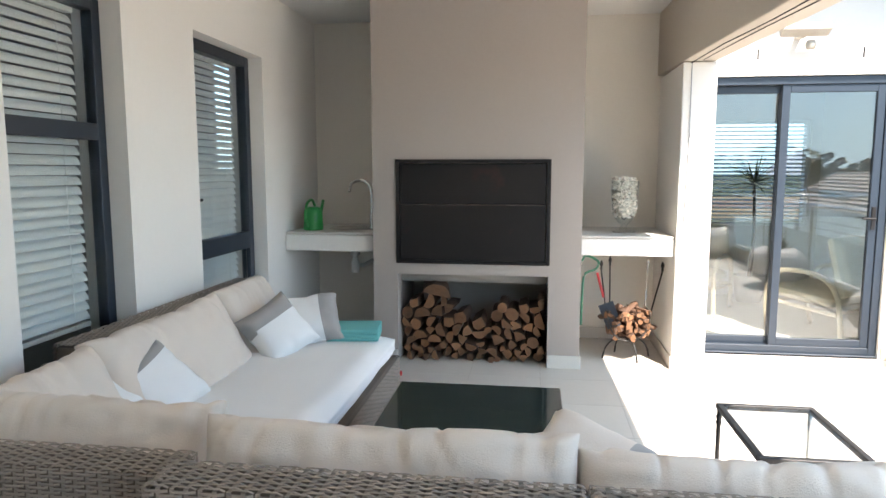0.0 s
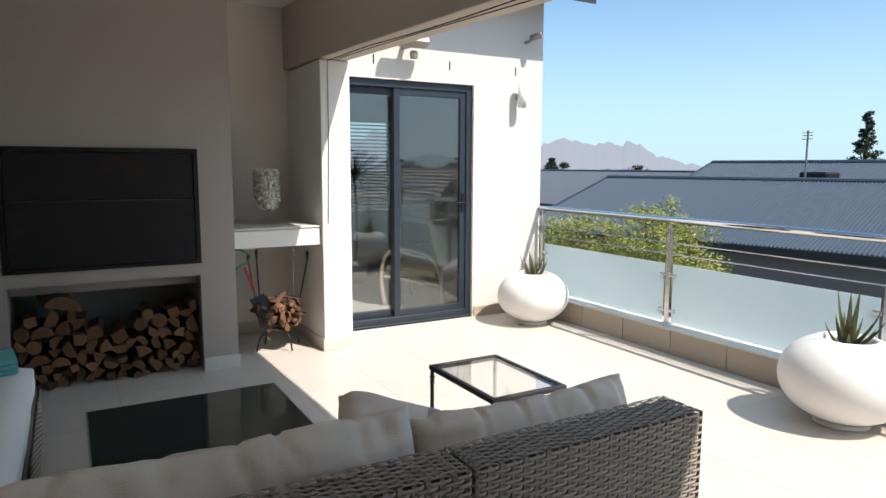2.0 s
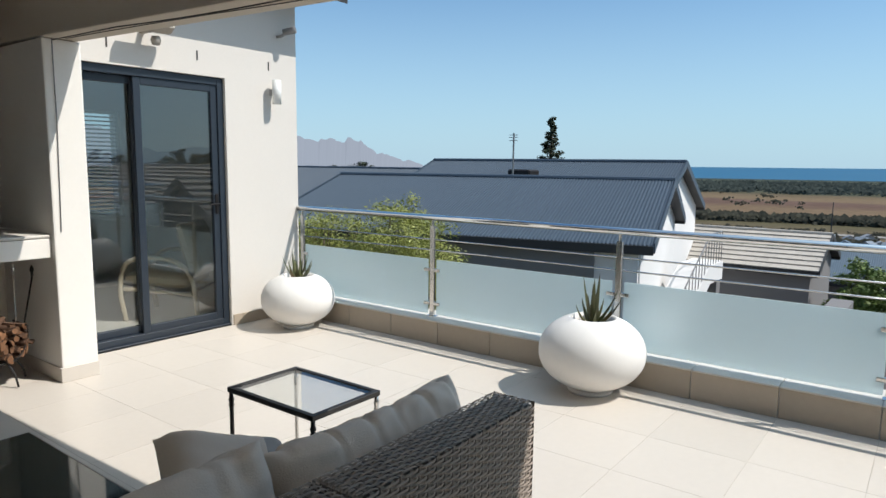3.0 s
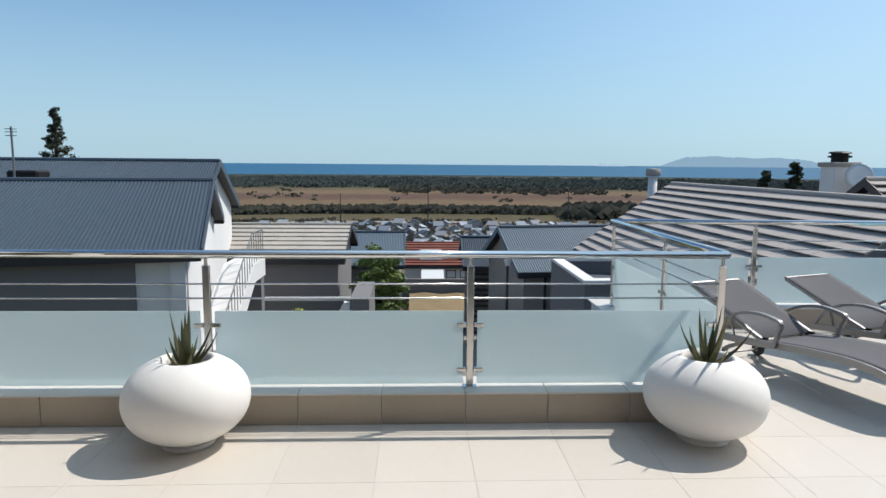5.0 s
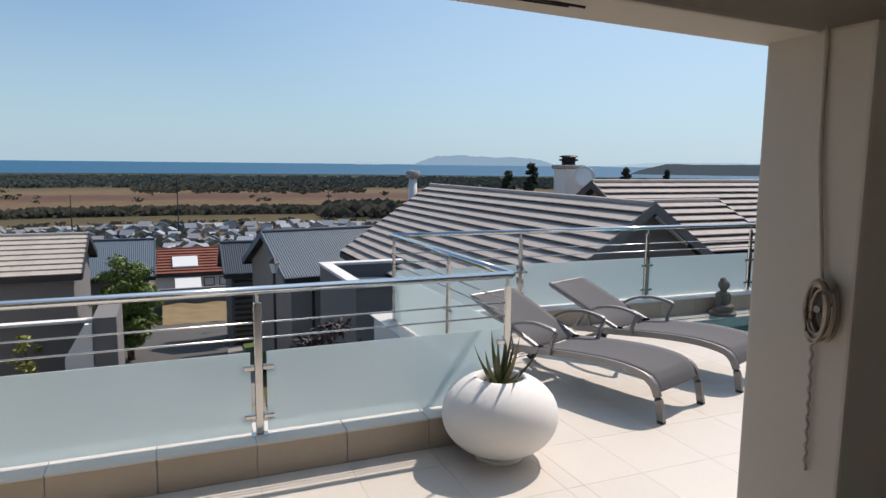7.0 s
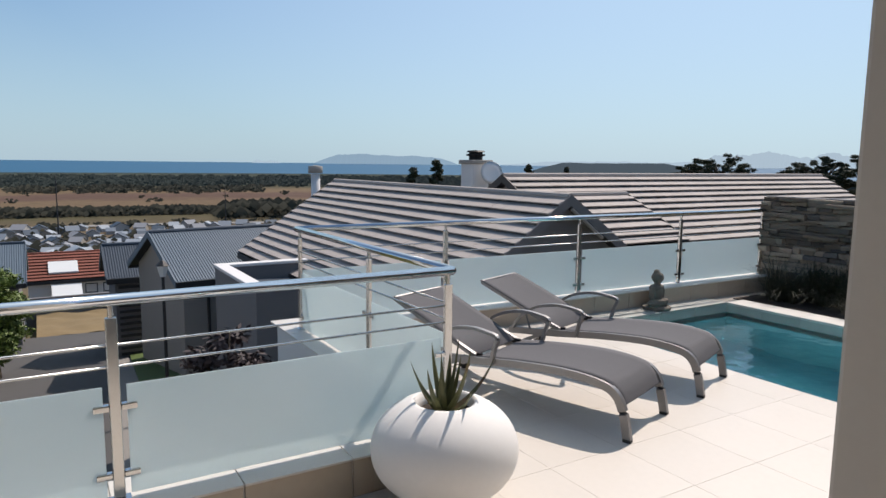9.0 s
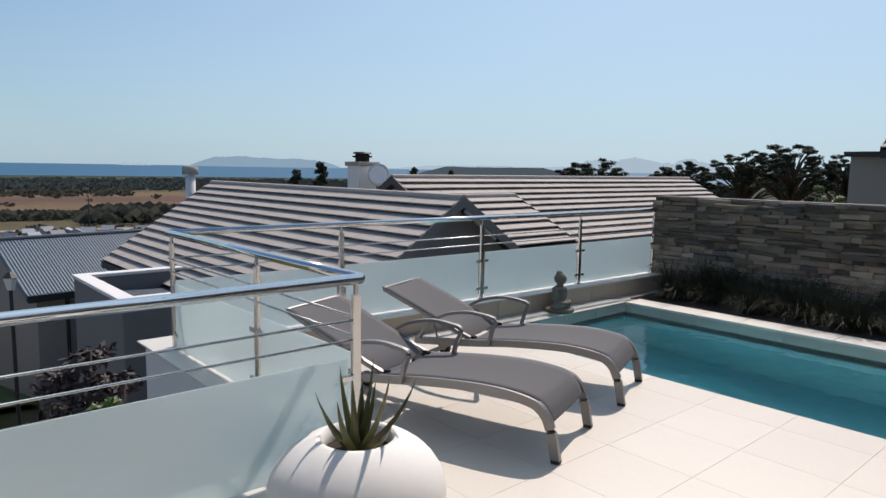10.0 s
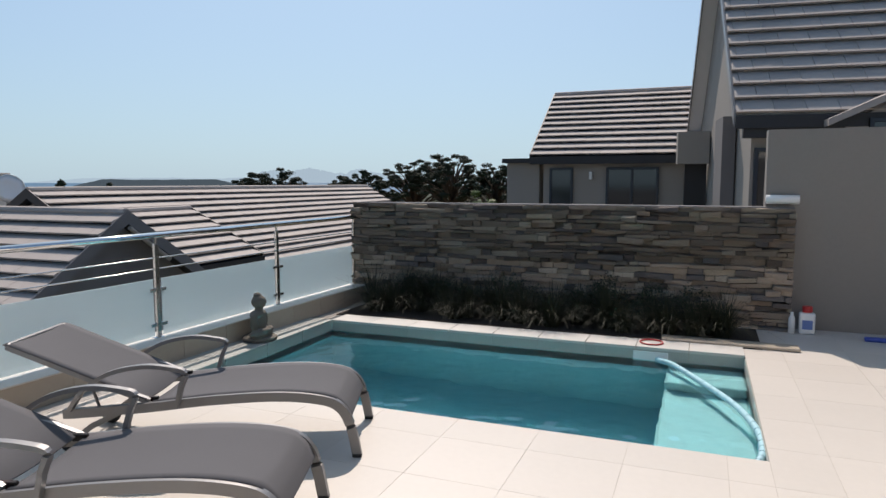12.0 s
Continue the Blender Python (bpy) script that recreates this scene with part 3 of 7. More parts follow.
    solid("water", bm, sea, "blue sea along the horizon", "sea", "structure")


ground()


def ridge(name, label, bearing0, bearing1, dist, base, peak, seed, material, rough=1.0):
    """A far mountain range: a jagged sheet with a thick foot, standing on the plain."""
    rnd = random.Random(seed)
    bm = bmesh.new()
    n = 150
    ph = [rnd.uniform(0, 6.28) for _ in range(6)]
    lo, hi, back = [], [], []
    for k in range(n + 1):
        u = k / n
        a = radians(bearing0 + (bearing1 - bearing0) * u)
        env = min(1, 5 * u, 5 * (1 - u)) ** 0.6
        h = sum(math.sin(ph[j] + u * (4 + 7 * j)) / (1 + 0.7 * j) for j in range(6)) * 0.16 * rough
        h += rough * (0.13 * noise.noise(Vector((u * 26, seed, 0))) + 0.10 * noise.noise(Vector((u * 58, seed, 5))) - 0.07 * abs(noise.noise(Vector((u * 90, seed, 9)))))
        z = base + max(0.0, env * (1 + h)) * (peak - base)
        lo.append(bm.verts.new((dist * math.sin(a), dist * math.cos(a), base - 2)))
        hi.append(bm.verts.new(((dist + 120) * math.sin(a), (dist + 120) * math.cos(a), z)))
        back.append(bm.verts.new(((dist + 260) * math.sin(a), (dist + 260) * math.cos(a), base - 2)))
    for k in range(n):
        bm.faces.new((lo[k], lo[k + 1], hi[k + 1], hi[k]))
        bm.faces.new((hi[k], hi[k + 1], back[k + 1], back[k]))
    solid(name, bm, material, label, "mountain", "structure")


# aerial haze is put into each range's colour and glow
H_BLUE = haze("blue_mountain_haze", (0.34, 0.53, 0.70), 0.80)
H_PINK = haze("rosy_mountain_haze", (0.39, 0.44, 0.53), 0.86)
H_HILL = haze("dark_hill_haze", (0.14, 0.20, 0.25), 0.5)
H_PALE = haze("pale_mountain_haze", (0.46, 0.63, 0.76), 0.95)
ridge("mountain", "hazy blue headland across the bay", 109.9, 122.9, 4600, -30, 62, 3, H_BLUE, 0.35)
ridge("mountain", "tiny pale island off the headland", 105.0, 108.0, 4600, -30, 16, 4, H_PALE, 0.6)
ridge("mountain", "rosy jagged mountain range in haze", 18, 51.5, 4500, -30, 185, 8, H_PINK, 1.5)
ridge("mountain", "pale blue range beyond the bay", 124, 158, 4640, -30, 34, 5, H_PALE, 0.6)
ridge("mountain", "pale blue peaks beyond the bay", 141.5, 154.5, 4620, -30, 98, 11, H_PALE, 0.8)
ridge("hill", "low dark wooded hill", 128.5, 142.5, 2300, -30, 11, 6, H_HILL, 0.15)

# ---- floor and pool ----
def tiles():
    floor = thing("floor", "cream porcelain terrace tiles with thin grout joints", "floor", kind="structure")
    T = 0.515
    full = box(0.001, T - 0.001, 0.001, T - 0.001, -0.014, 0.0)
    me = bpy.data.meshes.new("tile")
    full.to_mesh(me)
    full.free()
    me.materials.append(M_TILE)
    y0 = -0.01 - 17 * T
    rects = ((XL, XK, YR, YD), (XL, XI, YD, YB), (-3.0, POOL[0] - 0.0, -8.1, YR), (POOL[0], XF, POOL[3], YR))
    for rx0, rx1, ry0, ry1 in rects:
        i0, i1 = math.floor((rx0 + 3.0) / T), math.ceil((rx1 + 3.0) / T)
        j0, j1 = math.floor((ry0 - y0) / T), math.ceil((ry1 - y0) / T)
        for i in range(i0, i1):
            for j in range(j0, j1):
                x, y = -3.0 + i * T, y0 + j * T
                a, b2, c, d = max(x, rx0), min(x + T, rx1), max(y, ry0), min(y + T, ry1)
                if b2 - a < 0.02 or d - c < 0.02:
                    continue
                if b2 - a > T - 1e-3 and d - c > T - 1e-3:
                    piece("tile", me, floor, pose(x, y, 0))
                else:
                    part("tile", box(a + 0.001, b2 - 0.001, c + 0.001, d - 0.001, -0.014, 0.0), M_TILE, floor)


def kerbs():
    k = thing("kerb", "sand-coloured tiled kerb under the railings", "kerb", kind="structure")
    T = 0.515
    b = box(XK + 0.012, XK + 0.3, YR - 0.17, YD - 0.002, -0.35, 0.188)
    box(XK + 0.3, 7.2, YR - 0.17, YR + 0.14, -0.35, 0.188, bm=b)
    part("core", b, M_HOUSEWHITE, k)
    bm = box(0, 0.32, -8.0, YR - 0.172, -0.35, 0.188)
    for v in bm.verts:
        v.co.x += XF + 0.012 - 0.16 * (YR - v.co.y) / 6.33 + 0.1
    part("core", bm, M_HOUSEWHITE, k)
    y = -0.01 - 4 * T
    while y < YD:
        a, c = max(y, YR - 0.18), min(y + T, YD - 0.003)
        if c - a > 0.03:
            part("kerb_tile", box(XK, XK + 0.011, a + 0.003, c - 0.003, 0.0, 0.186, 0.002), M_KERB, k)
            part("coping_tile", box(XK - 0.01, XK + 0.32, a + 0.002, c - 0.002, 0.189, 0.201, 0.002), M_COPING, k, "pale coping tile")
        y += T
    n = 5
    for i in range(n):
        a, c = XK + 0.323 + i * 0.52, XK + 0.323 + (i + 1) * 0.52 - 0.004
        part("coping_tile", box(a, c, YR - 0.18, YR + 0.15, 0.189, 0.201, 0.002), M_COPING, k, "pale coping tile")
    n = 12
    for i in range(n):
        y1 = YR - 0.182 - i * 0.51
        for nm, x0, x1, z0, z1, m in (("kerb_tile", 0.0, 0.011, 0.0, 0.186, M_KERB), ("coping_tile", -0.01, 0.34, 0.189, 0.201, M_COPING)):
            bm = box(x0, x1, max(y1 - 0.507, -7.99), y1, z0, z1, 0.002)
            for v in bm.verts:
                v.co.x += XF + 0.1 - 0.16 * (YR - v.co.y) / 6.33
            part(nm, bm, m, k)


def pool():
    x0, x1, y0, y1 = POOL
    p = thing("pool", "small rectangular swimming pool with turquoise water", "pool", x0, y0, 0, kind="structure")
    w, d = x1 - x0, y1 - y0
    b = box(0, w, 0, d, -1.45, -1.4)
    box(-0.02, 0, 0, d, -1.45, -0.118, bm=b), box(w, w + 0.02, 0, d, -1.45, -0.118, bm=b)
    box(0, w, -0.02, 0, -1.45, -0.118, bm=b), box(0, w, d, d + 0.02, -1.45, -0.118, bm=b)
    part("basin", b, M_POOLWALL, p)
    part("step", box(0.002, 0.62, 0.002, d - 0.002, -1.4, -0.42, 0.02), M_POOLSTEP, p, "shallow plastered step")
    part("step", box(0.002, 0.62, 0.002, 0.55, -0.42, -0.22, 0.02), M_POOLSTEP, p, "upper plastered step")
    n = 9
    for i in range(n):
        a, c = i * w / n, (i + 1) * w / n
        part("waterline_tile", box(a + 0.003, c - 0.003, -0.02, 0.004, -0.120, -0.016), M_POOLTILE, p)
        part("waterline_tile", box(a + 0.003, c - 0.003, d - 0.004, d + 0.02, -0.120, -0.016), M_POOLTILE, p)
        part("coping_tile", box(a + 0.003, c - 0.003, -0.30, 0.012, -0.014, 0.012, 0.003), M_COPING, p)
    for i in range(4):
        a, c = i * d / 4, (i + 1) * d / 4
        part("waterline_tile", box(-0.02, 0.004, a + 0.003, c - 0.003, -0.120, -0.016), M_POOLTILE, p)
        part("waterline_tile", box(w - 0.004, w + 0.02, a + 0.003, c - 0.003, -0.120, -0.016), M_POOLTILE, p)
        part("coping_tile", box(w - 0.01, XF + 0.05 - x0, a + 0.003, c - 0.003, -0.014, 0.012, 0.003), M_POOLTILE, p, "dull grey coping tile")
    part("skimmer", box(0.62, 0.92, -0.01, 0.012, -0.15, -0.03, 0.004), M_WHITEPLASTIC, p, "white skimmer mouth")
    bm = bmesh.new()
    bmesh.ops.create_grid(bm, x_segments=160, y_segments=96, size=0.5)
    for v in bm.verts:
        x, y = (v.co.x + 0.5) * (w - 0.01) + 0.005, (v.co.y + 0.5) * (d - 0.01) + 0.005
        h = 0.005 * noise.noise(Vector((x * 2.2, y * 2.2, 0))) + 0.003 * noise.noise(Vector((x * 6, y * 6, 3))) + 0.0016 * noise.noise(Vector((x * 15, y * 11, 7)))
        v.co = (x, y, -0.105 + h)
    m = glass("pool_water", (0.15, 0.60, 0.70), 0.0, ior=1.33)
    water = part("water", bm, m, p, "clear turquoise water", True)
    water.visible_shadow = False


def stone_wall():
    t = thing("wall_stone", "dry-stacked ledge stone cladding wall behind the planter", "wall", 0, -8.0, 0, kind="structure")
    x0, x1, h = 1.98, 6.92, 1.25
    part("core", box(x0 + 0.01, x1 - 0.01, -0.24, -0.02, -0.3, h - 0.02), M_HOUSEGREY, t)
    rnd = random.Random(4)
    z = 0.0
    meshes = []
    for k in range(14):
        b = bmesh.new()
        bmesh.ops.create_cube(b, size=1)
        for v in b.verts:
            v.co += Vector((rnd.uniform(-0.03, 0.03), rnd.uniform(-0.16, 0.16), rnd.uniform(-0.15, 0.15)))
        bmesh.ops.bevel(b, geom=b.edges[:], offset=0.05, segments=1, affect="EDGES")
        me = bpy.data.meshes.new("stone")
        b.to_mesh(me)
        b.free()
        me.materials.append((M_STONE, M_STONE_B, M_STONE, M_STONE_B, M_STONE, M_STONE_C, M_STONE)[k % 7])
        meshes.append(me)
    spots = []
    while z < h - 0.03:
        hh = min(rnd.choice((0.034, 0.042, 0.05, 0.06, 0.07)), h - z)
        x = x0 + rnd.uniform(-0.15, 0.0)
        while x < x1:
            w = rnd.choice((rnd.uniform(0.08, 0.18), rnd.uniform(0.18, 0.42)))
            a, c = max(x, x0), min(x + w, x1)
            if c - a > 0.03:
                dep = rnd.uniform(0.02, 0.12)
                spots.append((rnd.randrange(14), Matrix.Translation(((a + c) / 2, -0.02 + dep / 2 - 0.01, z + hh / 2)) @ pose(0, 0, 0, rnd.uniform(-9, 9), rnd.uniform(-2.2, 2.2), rnd.uniform(-6, 6)) @ Matrix.Diagonal((c - a - 0.004, dep + 0.02, hh - 0.003, 1))))
            x += w
        z += hh
    # the top courses stone by stone, the shaded ones below joined by colour
    verts, faces, tone = [], [], []
    kinds = [M_STONE, M_STONE_B, M_STONE_C]
    for k, m in spots[:-300]:
        o = len(verts)
        verts += [tuple(m @ v.co) for v in meshes[k].vertices]
        faces += [tuple(o + i for i in p.vertices) for p in meshes[k].polygons]
        tone += [kinds.index(meshes[k].materials[0])] * len(meshes[k].polygons)
    me = bpy.data.meshes.new("stones")
    me.from_pydata(verts, [], faces)
    for m in kinds:
        me.materials.append(m)
    me.polygons.foreach_set("material_index", tone)
    tagged(new("stones", me), kind="stuff").parent = t
    for k, m in spots[-300:]:
        piece("stone", meshes[k], t, m)
    return t


# ---- sofa ----
def weave(w, h, row=0.0115, col=0.036, lift=0.0035):
    """Woven strands over a panel in the x-z plane facing -y: each float is a small bowed strip."""
    verts, faces = [], []
    r, z = 0, 0.0
    while z < h - row * 0.5:
        c, x = 0, -(r % 2) * col
        while x < w:
            a, b2 = max(x + 0.003, 0.0), min(x + col * 1.86, w)
            if b2 - a > 0.01:
                i = len(verts)
                zl, zh = z + 0.0012, min(z + row - 0.0012, h)
                xs = (a, a + 0.2 * (b2 - a), b2 - 0.2 * (b2 - a), b2)
                ys = (0.002, -lift, -lift, 0.002)
                for xx, yy in zip(xs, ys):
                    verts += [(xx, yy, zl), (xx, yy - 0.002, (zl + zh) / 2), (xx, yy, zh)]
                for s in range(3):
                    o = i + 3 * s
                    faces += [(o, o + 3, o + 4, o + 1), (o + 1, o + 4, o + 5, o + 2)]
            x += 2 * col
        z += row
        r += 1
    # upright stakes between the floats
    x = 0.0
    while x < w - 0.01:
        i = len(verts)
        verts += [(x, 0.0, 0), (x + 0.012, 0.0, 0), (x + 0.012, 0.0, h), (x, 0.0, h)]
        faces.append((i, i + 1, i + 2, i + 3))
        x += col
    return verts, faces


def woven(name, parent, w, h, m):
    v, f = weave(w, h)
    me = bpy.data.meshes.new(name)
    me.from_pydata(v, [], f)
    me.materials.append(M_WICKER)
    for p in me.polygons:
        p.use_smooth = False
    ob = new(name, me)
    ob.parent, ob.matrix_basis = parent, m
    tagged(ob, kind="stuff")
    return ob


def cushion(parent, name, material, w, d, h, m, label="", seed=0, puff=0.35, cuts=14, wrinkle=0.008, split=None):
    """A soft pillow: swollen middle, thin seamed edge, pleats running in from the seam. split: second material on part of it."""
    bm = bmesh.new()
    bmesh.ops.create_cube(bm, size=2)
    bmesh.ops.subdivide_edges(bm, edges=bm.edges[:], cuts=cuts, use_grid_fill=True)
    off = Vector((seed * 3.1, seed * 1.7, seed * 0.9))
    if split:
        for f in bm.faces:
            f.material_index = int(split[1](f.calc_center_median()))
    for v in bm.verts:
        x, y, z = v.co
        rx, ry = abs(x), abs(y)
        body = max(0.0, (1 - rx ** 5) * (1 - ry ** 5)) ** 0.6
        t = (1 - puff) * (0.42 + 0.58 * max(0.0, (1 - rx ** 14) * (1 - ry ** 14)) ** 0.5) + puff * body
        # seams draw in between the corners
        ix = 1 - 0.13 * puff * puff * (1 - ry ** 2)
        iy = 1 - 0.13 * puff * puff * (1 - rx ** 2)
        p = Vector((x * w / 2 * ix, y * d / 2 * iy, z * t * h / 2))
        near_y = max(0.0, ry - 0.35) / 0.65
        near_x = max(0.0, rx - 0.35) / 0.65
        fold = math.sin(p.x * 58 + 5 * noise.noise(p * 6 + off)) * near_y * (1 - near_y * 0.5) + math.sin(p.y * 58 + 5 * noise.noise(p * 6 - off)) * near_x * (1 - near_x * 0.5)
        n1 = noise.noise(p * 4.5 + off)
        n2 = noise.noise(p * 13 + off)
        s = 1 if z > 0 else -1
        bend = 0.6 * noise.noise(p * 5 - off)
        q = Vector((p.x * 11 + bend, p.y * 1.6, s * 2)) + off * 2
        crease = -max(0.0, 1 - 4 * abs(noise.noise(q))) * (0.3 + 0.7 * near_y)
        out = Vector((x * rx ** 6, y * ry ** 6, z)).normalized()
        p += out * wrinkle * (1.5 * crease + 1.0 * n1 + 0.6 * n2 + 0.7 * fold * min(1.0, 4 * (1 - max(rx, ry))))
        v.co = p
    mats = [material]
    if split:
        mats.append(split[0])
    ob = part(name, bm, mats, parent, label, True)
    if cuts < 30:
        md = ob.modifiers.new("soften", "SUBSURF")
        md.levels = md.render_levels = 1
    ob.matrix_basis = m
    return ob


def sofa_unit(name, label, x0, x1, y0, y1, back, top=0.74):
    """A wicker unit; back: side on which the backrest stands ("s" or "w" or "sw")."""
    t = thing(name, label, "sofa", (x0 + x1) / 2, (y0 + y1) / 2, 0, group="wicker corner sofa units")
    w, d = (x1 - x0) / 2, (y1 - y0) / 2
    g = 0.008
    b = box(-w + g, w - g, -d + g, d - g, 0.03, 0.295, 0.01)
    part("base", b, M_WICKERBASE, t)
    for sx in (-1, 1):
        for sy in (-1, 1):
            part("foot", lathe([(0.02, 0), (0.022, 0.03)], 12, None, pose(sx * (w - 0.06), sy * (d - 0.06), 0)), M_ALU, t)
    faces = [("front", pose(w, d, 0.03, 0, 0, 180), 2 * w, 0.26), ("side", pose(w, -d, 0.03, 0, 0, 90), 2 * d, 0.26), ("side", pose(-w, d, 0.03, 0, 0, -90), 2 * d, 0.26),
             ("rear", pose(-w, -d, 0.03, 0, 0, 0), 2 * w, 0.26)]
    bt = 0.155
    if "s" in back:
        part("backrest", box(-w + g, w - g, -d + g, -d + bt - g, 0.295, top - g, 0.012, seg=2), M_WICKERBASE, t)
        faces += [("rear", pose(-w, -d, 0.29, 0, 0, 0), 2 * w, top - 0.29), ("cap", pose(-w, -d, top, -90, 0, 0), 2 * w, bt),
                  ("side", pose(w, -d, 0.29, 0, 0, 90), bt, top - 0.29), ("side", pose(-w, -d + bt, 0.29, 0, 0, -90), bt, top - 0.29)]
    if "w" in back:
        part("backrest", box(-w + g, -w + bt - g, -d + g, d - g, 0.295, top - g, 0.012, seg=2), M_WICKERBASE, t)
        faces += [("rear", pose(-w, d, 0.29, 0, 0, -90), 2 * d, top - 0.29), ("cap", pose(-w, d, top, -90, 0, -90), 2 * d, bt),
                  ("side", pose(-w + bt, d, 0.29, 0, 0, 180), bt, top - 0.29)]
    for nm, m, ww, hh in faces:
        woven("weave", t, ww, hh, m)
    return t


def sofas():
    a = sofa_unit("sofa", "woven grey-brown wicker sofa end unit with beige cushions", 1.20, 2.0, 0.81, 1.66, "s")
    b = sofa_unit("sofa", "woven grey-brown wicker sofa middle unit with beige cushions", 0.13, 1.19, 0.81, 1.66, "s")
    c = sofa_unit("sofa", "woven wicker corner unit with sand-coloured back cushions", -0.88, 0.115, 0.95, 1.80, "sw", 0.70)
    d = sofa_unit("sofa", "woven wicker sofa along the window wall with white seat", -0.90, 0.20, 1.82, 3.55, "w", 0.78)
    for t, w in ((a, 0.80), (b, 1.06)):
        cushion(t, "seat_cushion", M_CANVAS, w - 0.02, 0.66, 0.15, pose(0, 0.09, 0.37), "beige canvas seat cushion", 1, 0.15)
    cushion(a, "back_cushion", M_CANVAS, 0.80, 0.42, 0.18, pose(-0.02, -0.17, 0.565, 64, 0, 0), "plump beige back cushion", 2, 0.5, 64, 0.011)
    cushion(b, "back_cushion", M_CANVAS, 1.06, 0.46, 0.20, pose(0.0, -0.17, 0.58, 64, 0, 0), "plump beige back cushion", 5, 0.5, 64, 0.011)
    cushion(c, "seat_cushion", M_WHITE, 0.80, 0.66, 0.15, pose(0.08, 0.09, 0.37), "white seat cushion", 7, 0.15)
    cushion(c, "back_cushion", M_CANVAS, 0.95, 0.46, 0.20, pose(0.02, -0.17, 0.57, 64, 0, 0), "sand-coloured back cushion", 8, 0.5, 64, 0.011)
    cushion(c, "back_cushion", M_CANVAS, 0.80, 0.48, 0.20, pose(-0.24, 0.02, 0.575, 60, 0, 90), "sand-coloured corner cushion", 9, 0.5, 56, 0.011)
    cushion(d, "seat_cushion", M_WHITE, 0.90, 1.70, 0.17, pose(0.09, 0.0, 0.38), "white covered seat mattress", 11, 0.12)
    cushion(d, "back_cushion", M_CANVAS, 1.10, 0.50, 0.20, pose(-0.29, -0.33, 0.575, 60, 0, 90), "beige back cushion along the window", 13, 0.5, 64, 0.010)
    cushion(d, "back_cushion", M_CANVAS, 0.66, 0.50, 0.20, pose(-0.28, 0.52, 0.59, 60, 0, 92), "beige back cushion along the window", 15, 0.5, 56, 0.010)


# ---- coffee table, side table, pots ----
def coffee_table():
    t = thing("coffee_table", "low wicker coffee table with dark green glass top", "table", 0.80, 2.14, 0)
    w, d = 0.385, 0.45
    part("base", box(-w + 0.01, w - 0.01, -d + 0.01, d - 0.01, 0.02, 0.40, 0.01), M_WICKERBASE, t)
    for m, ww in ((pose(-w, -d, 0.02), 2 * w), (pose(w, -d, 0.02, 0, 0, 90), 2 * d), (pose(w, d, 0.02, 0, 0, 180), 2 * w), (pose(-w, d, 0.02, 0, 0, -90), 2 * d)):
        woven("weave", t, ww, 0.38, m)
    g = mat("dark_green_glass", (0.030, 0.040, 0.034), 0.05, vary=0.05, bump=0, spec=0.9)
    part("glass_top", box(-w - 0.01, w + 0.01, -d - 0.01, d + 0.01, 0.422, 0.434, 0.003), g, t, "dark green tinted glass top")
    e = bmesh.new()
    for a in ((-w - 0.014, w + 0.014, -d - 0.014, -d - 0.0105), (-w - 0.014, w + 0.014, d + 0.0105, d + 0.014), (-w - 0.014, -w - 0.0105, -d - 0.0105, d + 0.0105), (w + 0.0105, w + 0.014, -d - 0.0105, d + 0.0105)):
        box(*a, 0.405, 0.432, bm=e)
    part("rim", e, M_WICKER, t)


def side_table():
    t = thing("side_table", "metal side table with clear glass top", "table", 2.01, 1.93, 0)
    w, d, h = 0.19, 0.27, 0.535
    for sx in (-1, 1):
        for sy in (-1, 1):
            lg = lathe([(0.012, 0), (0.012, 0.01), (0.009, 0.02), (0.009, h - 0.09), (0.013, h - 0.08), (0.009, h - 0.07), (0.013, h - 0.055), (0.009, h - 0.045), (0.009, h - 0.02)], 12)
            part("leg", lg, M_IRON if sx < 0 else M_STEEL, t, "", True).matrix_basis = pose(sx * (w - 0.012), sy * (d - 0.012), 0)
    f = bmesh.new()
    for a in ((-w, w, -d, -d + 0.024), (-w, w, d - 0.024, d), (-w, -w + 0.024, -d + 0.024, d - 0.024), (w - 0.024, w, -d + 0.024, d - 0.024)):
        box(*a, h - 0.022, h, 0.002, bm=f)
    part("frame", f, M_IRON, t, "dark metal top frame")
    part("glass_top", box(-w + 0.02, w - 0.02, -d + 0.02, d - 0.02, h - 0.012, h - 0.004), M_GLASS, t, "clear glass top").visible_shadow = False


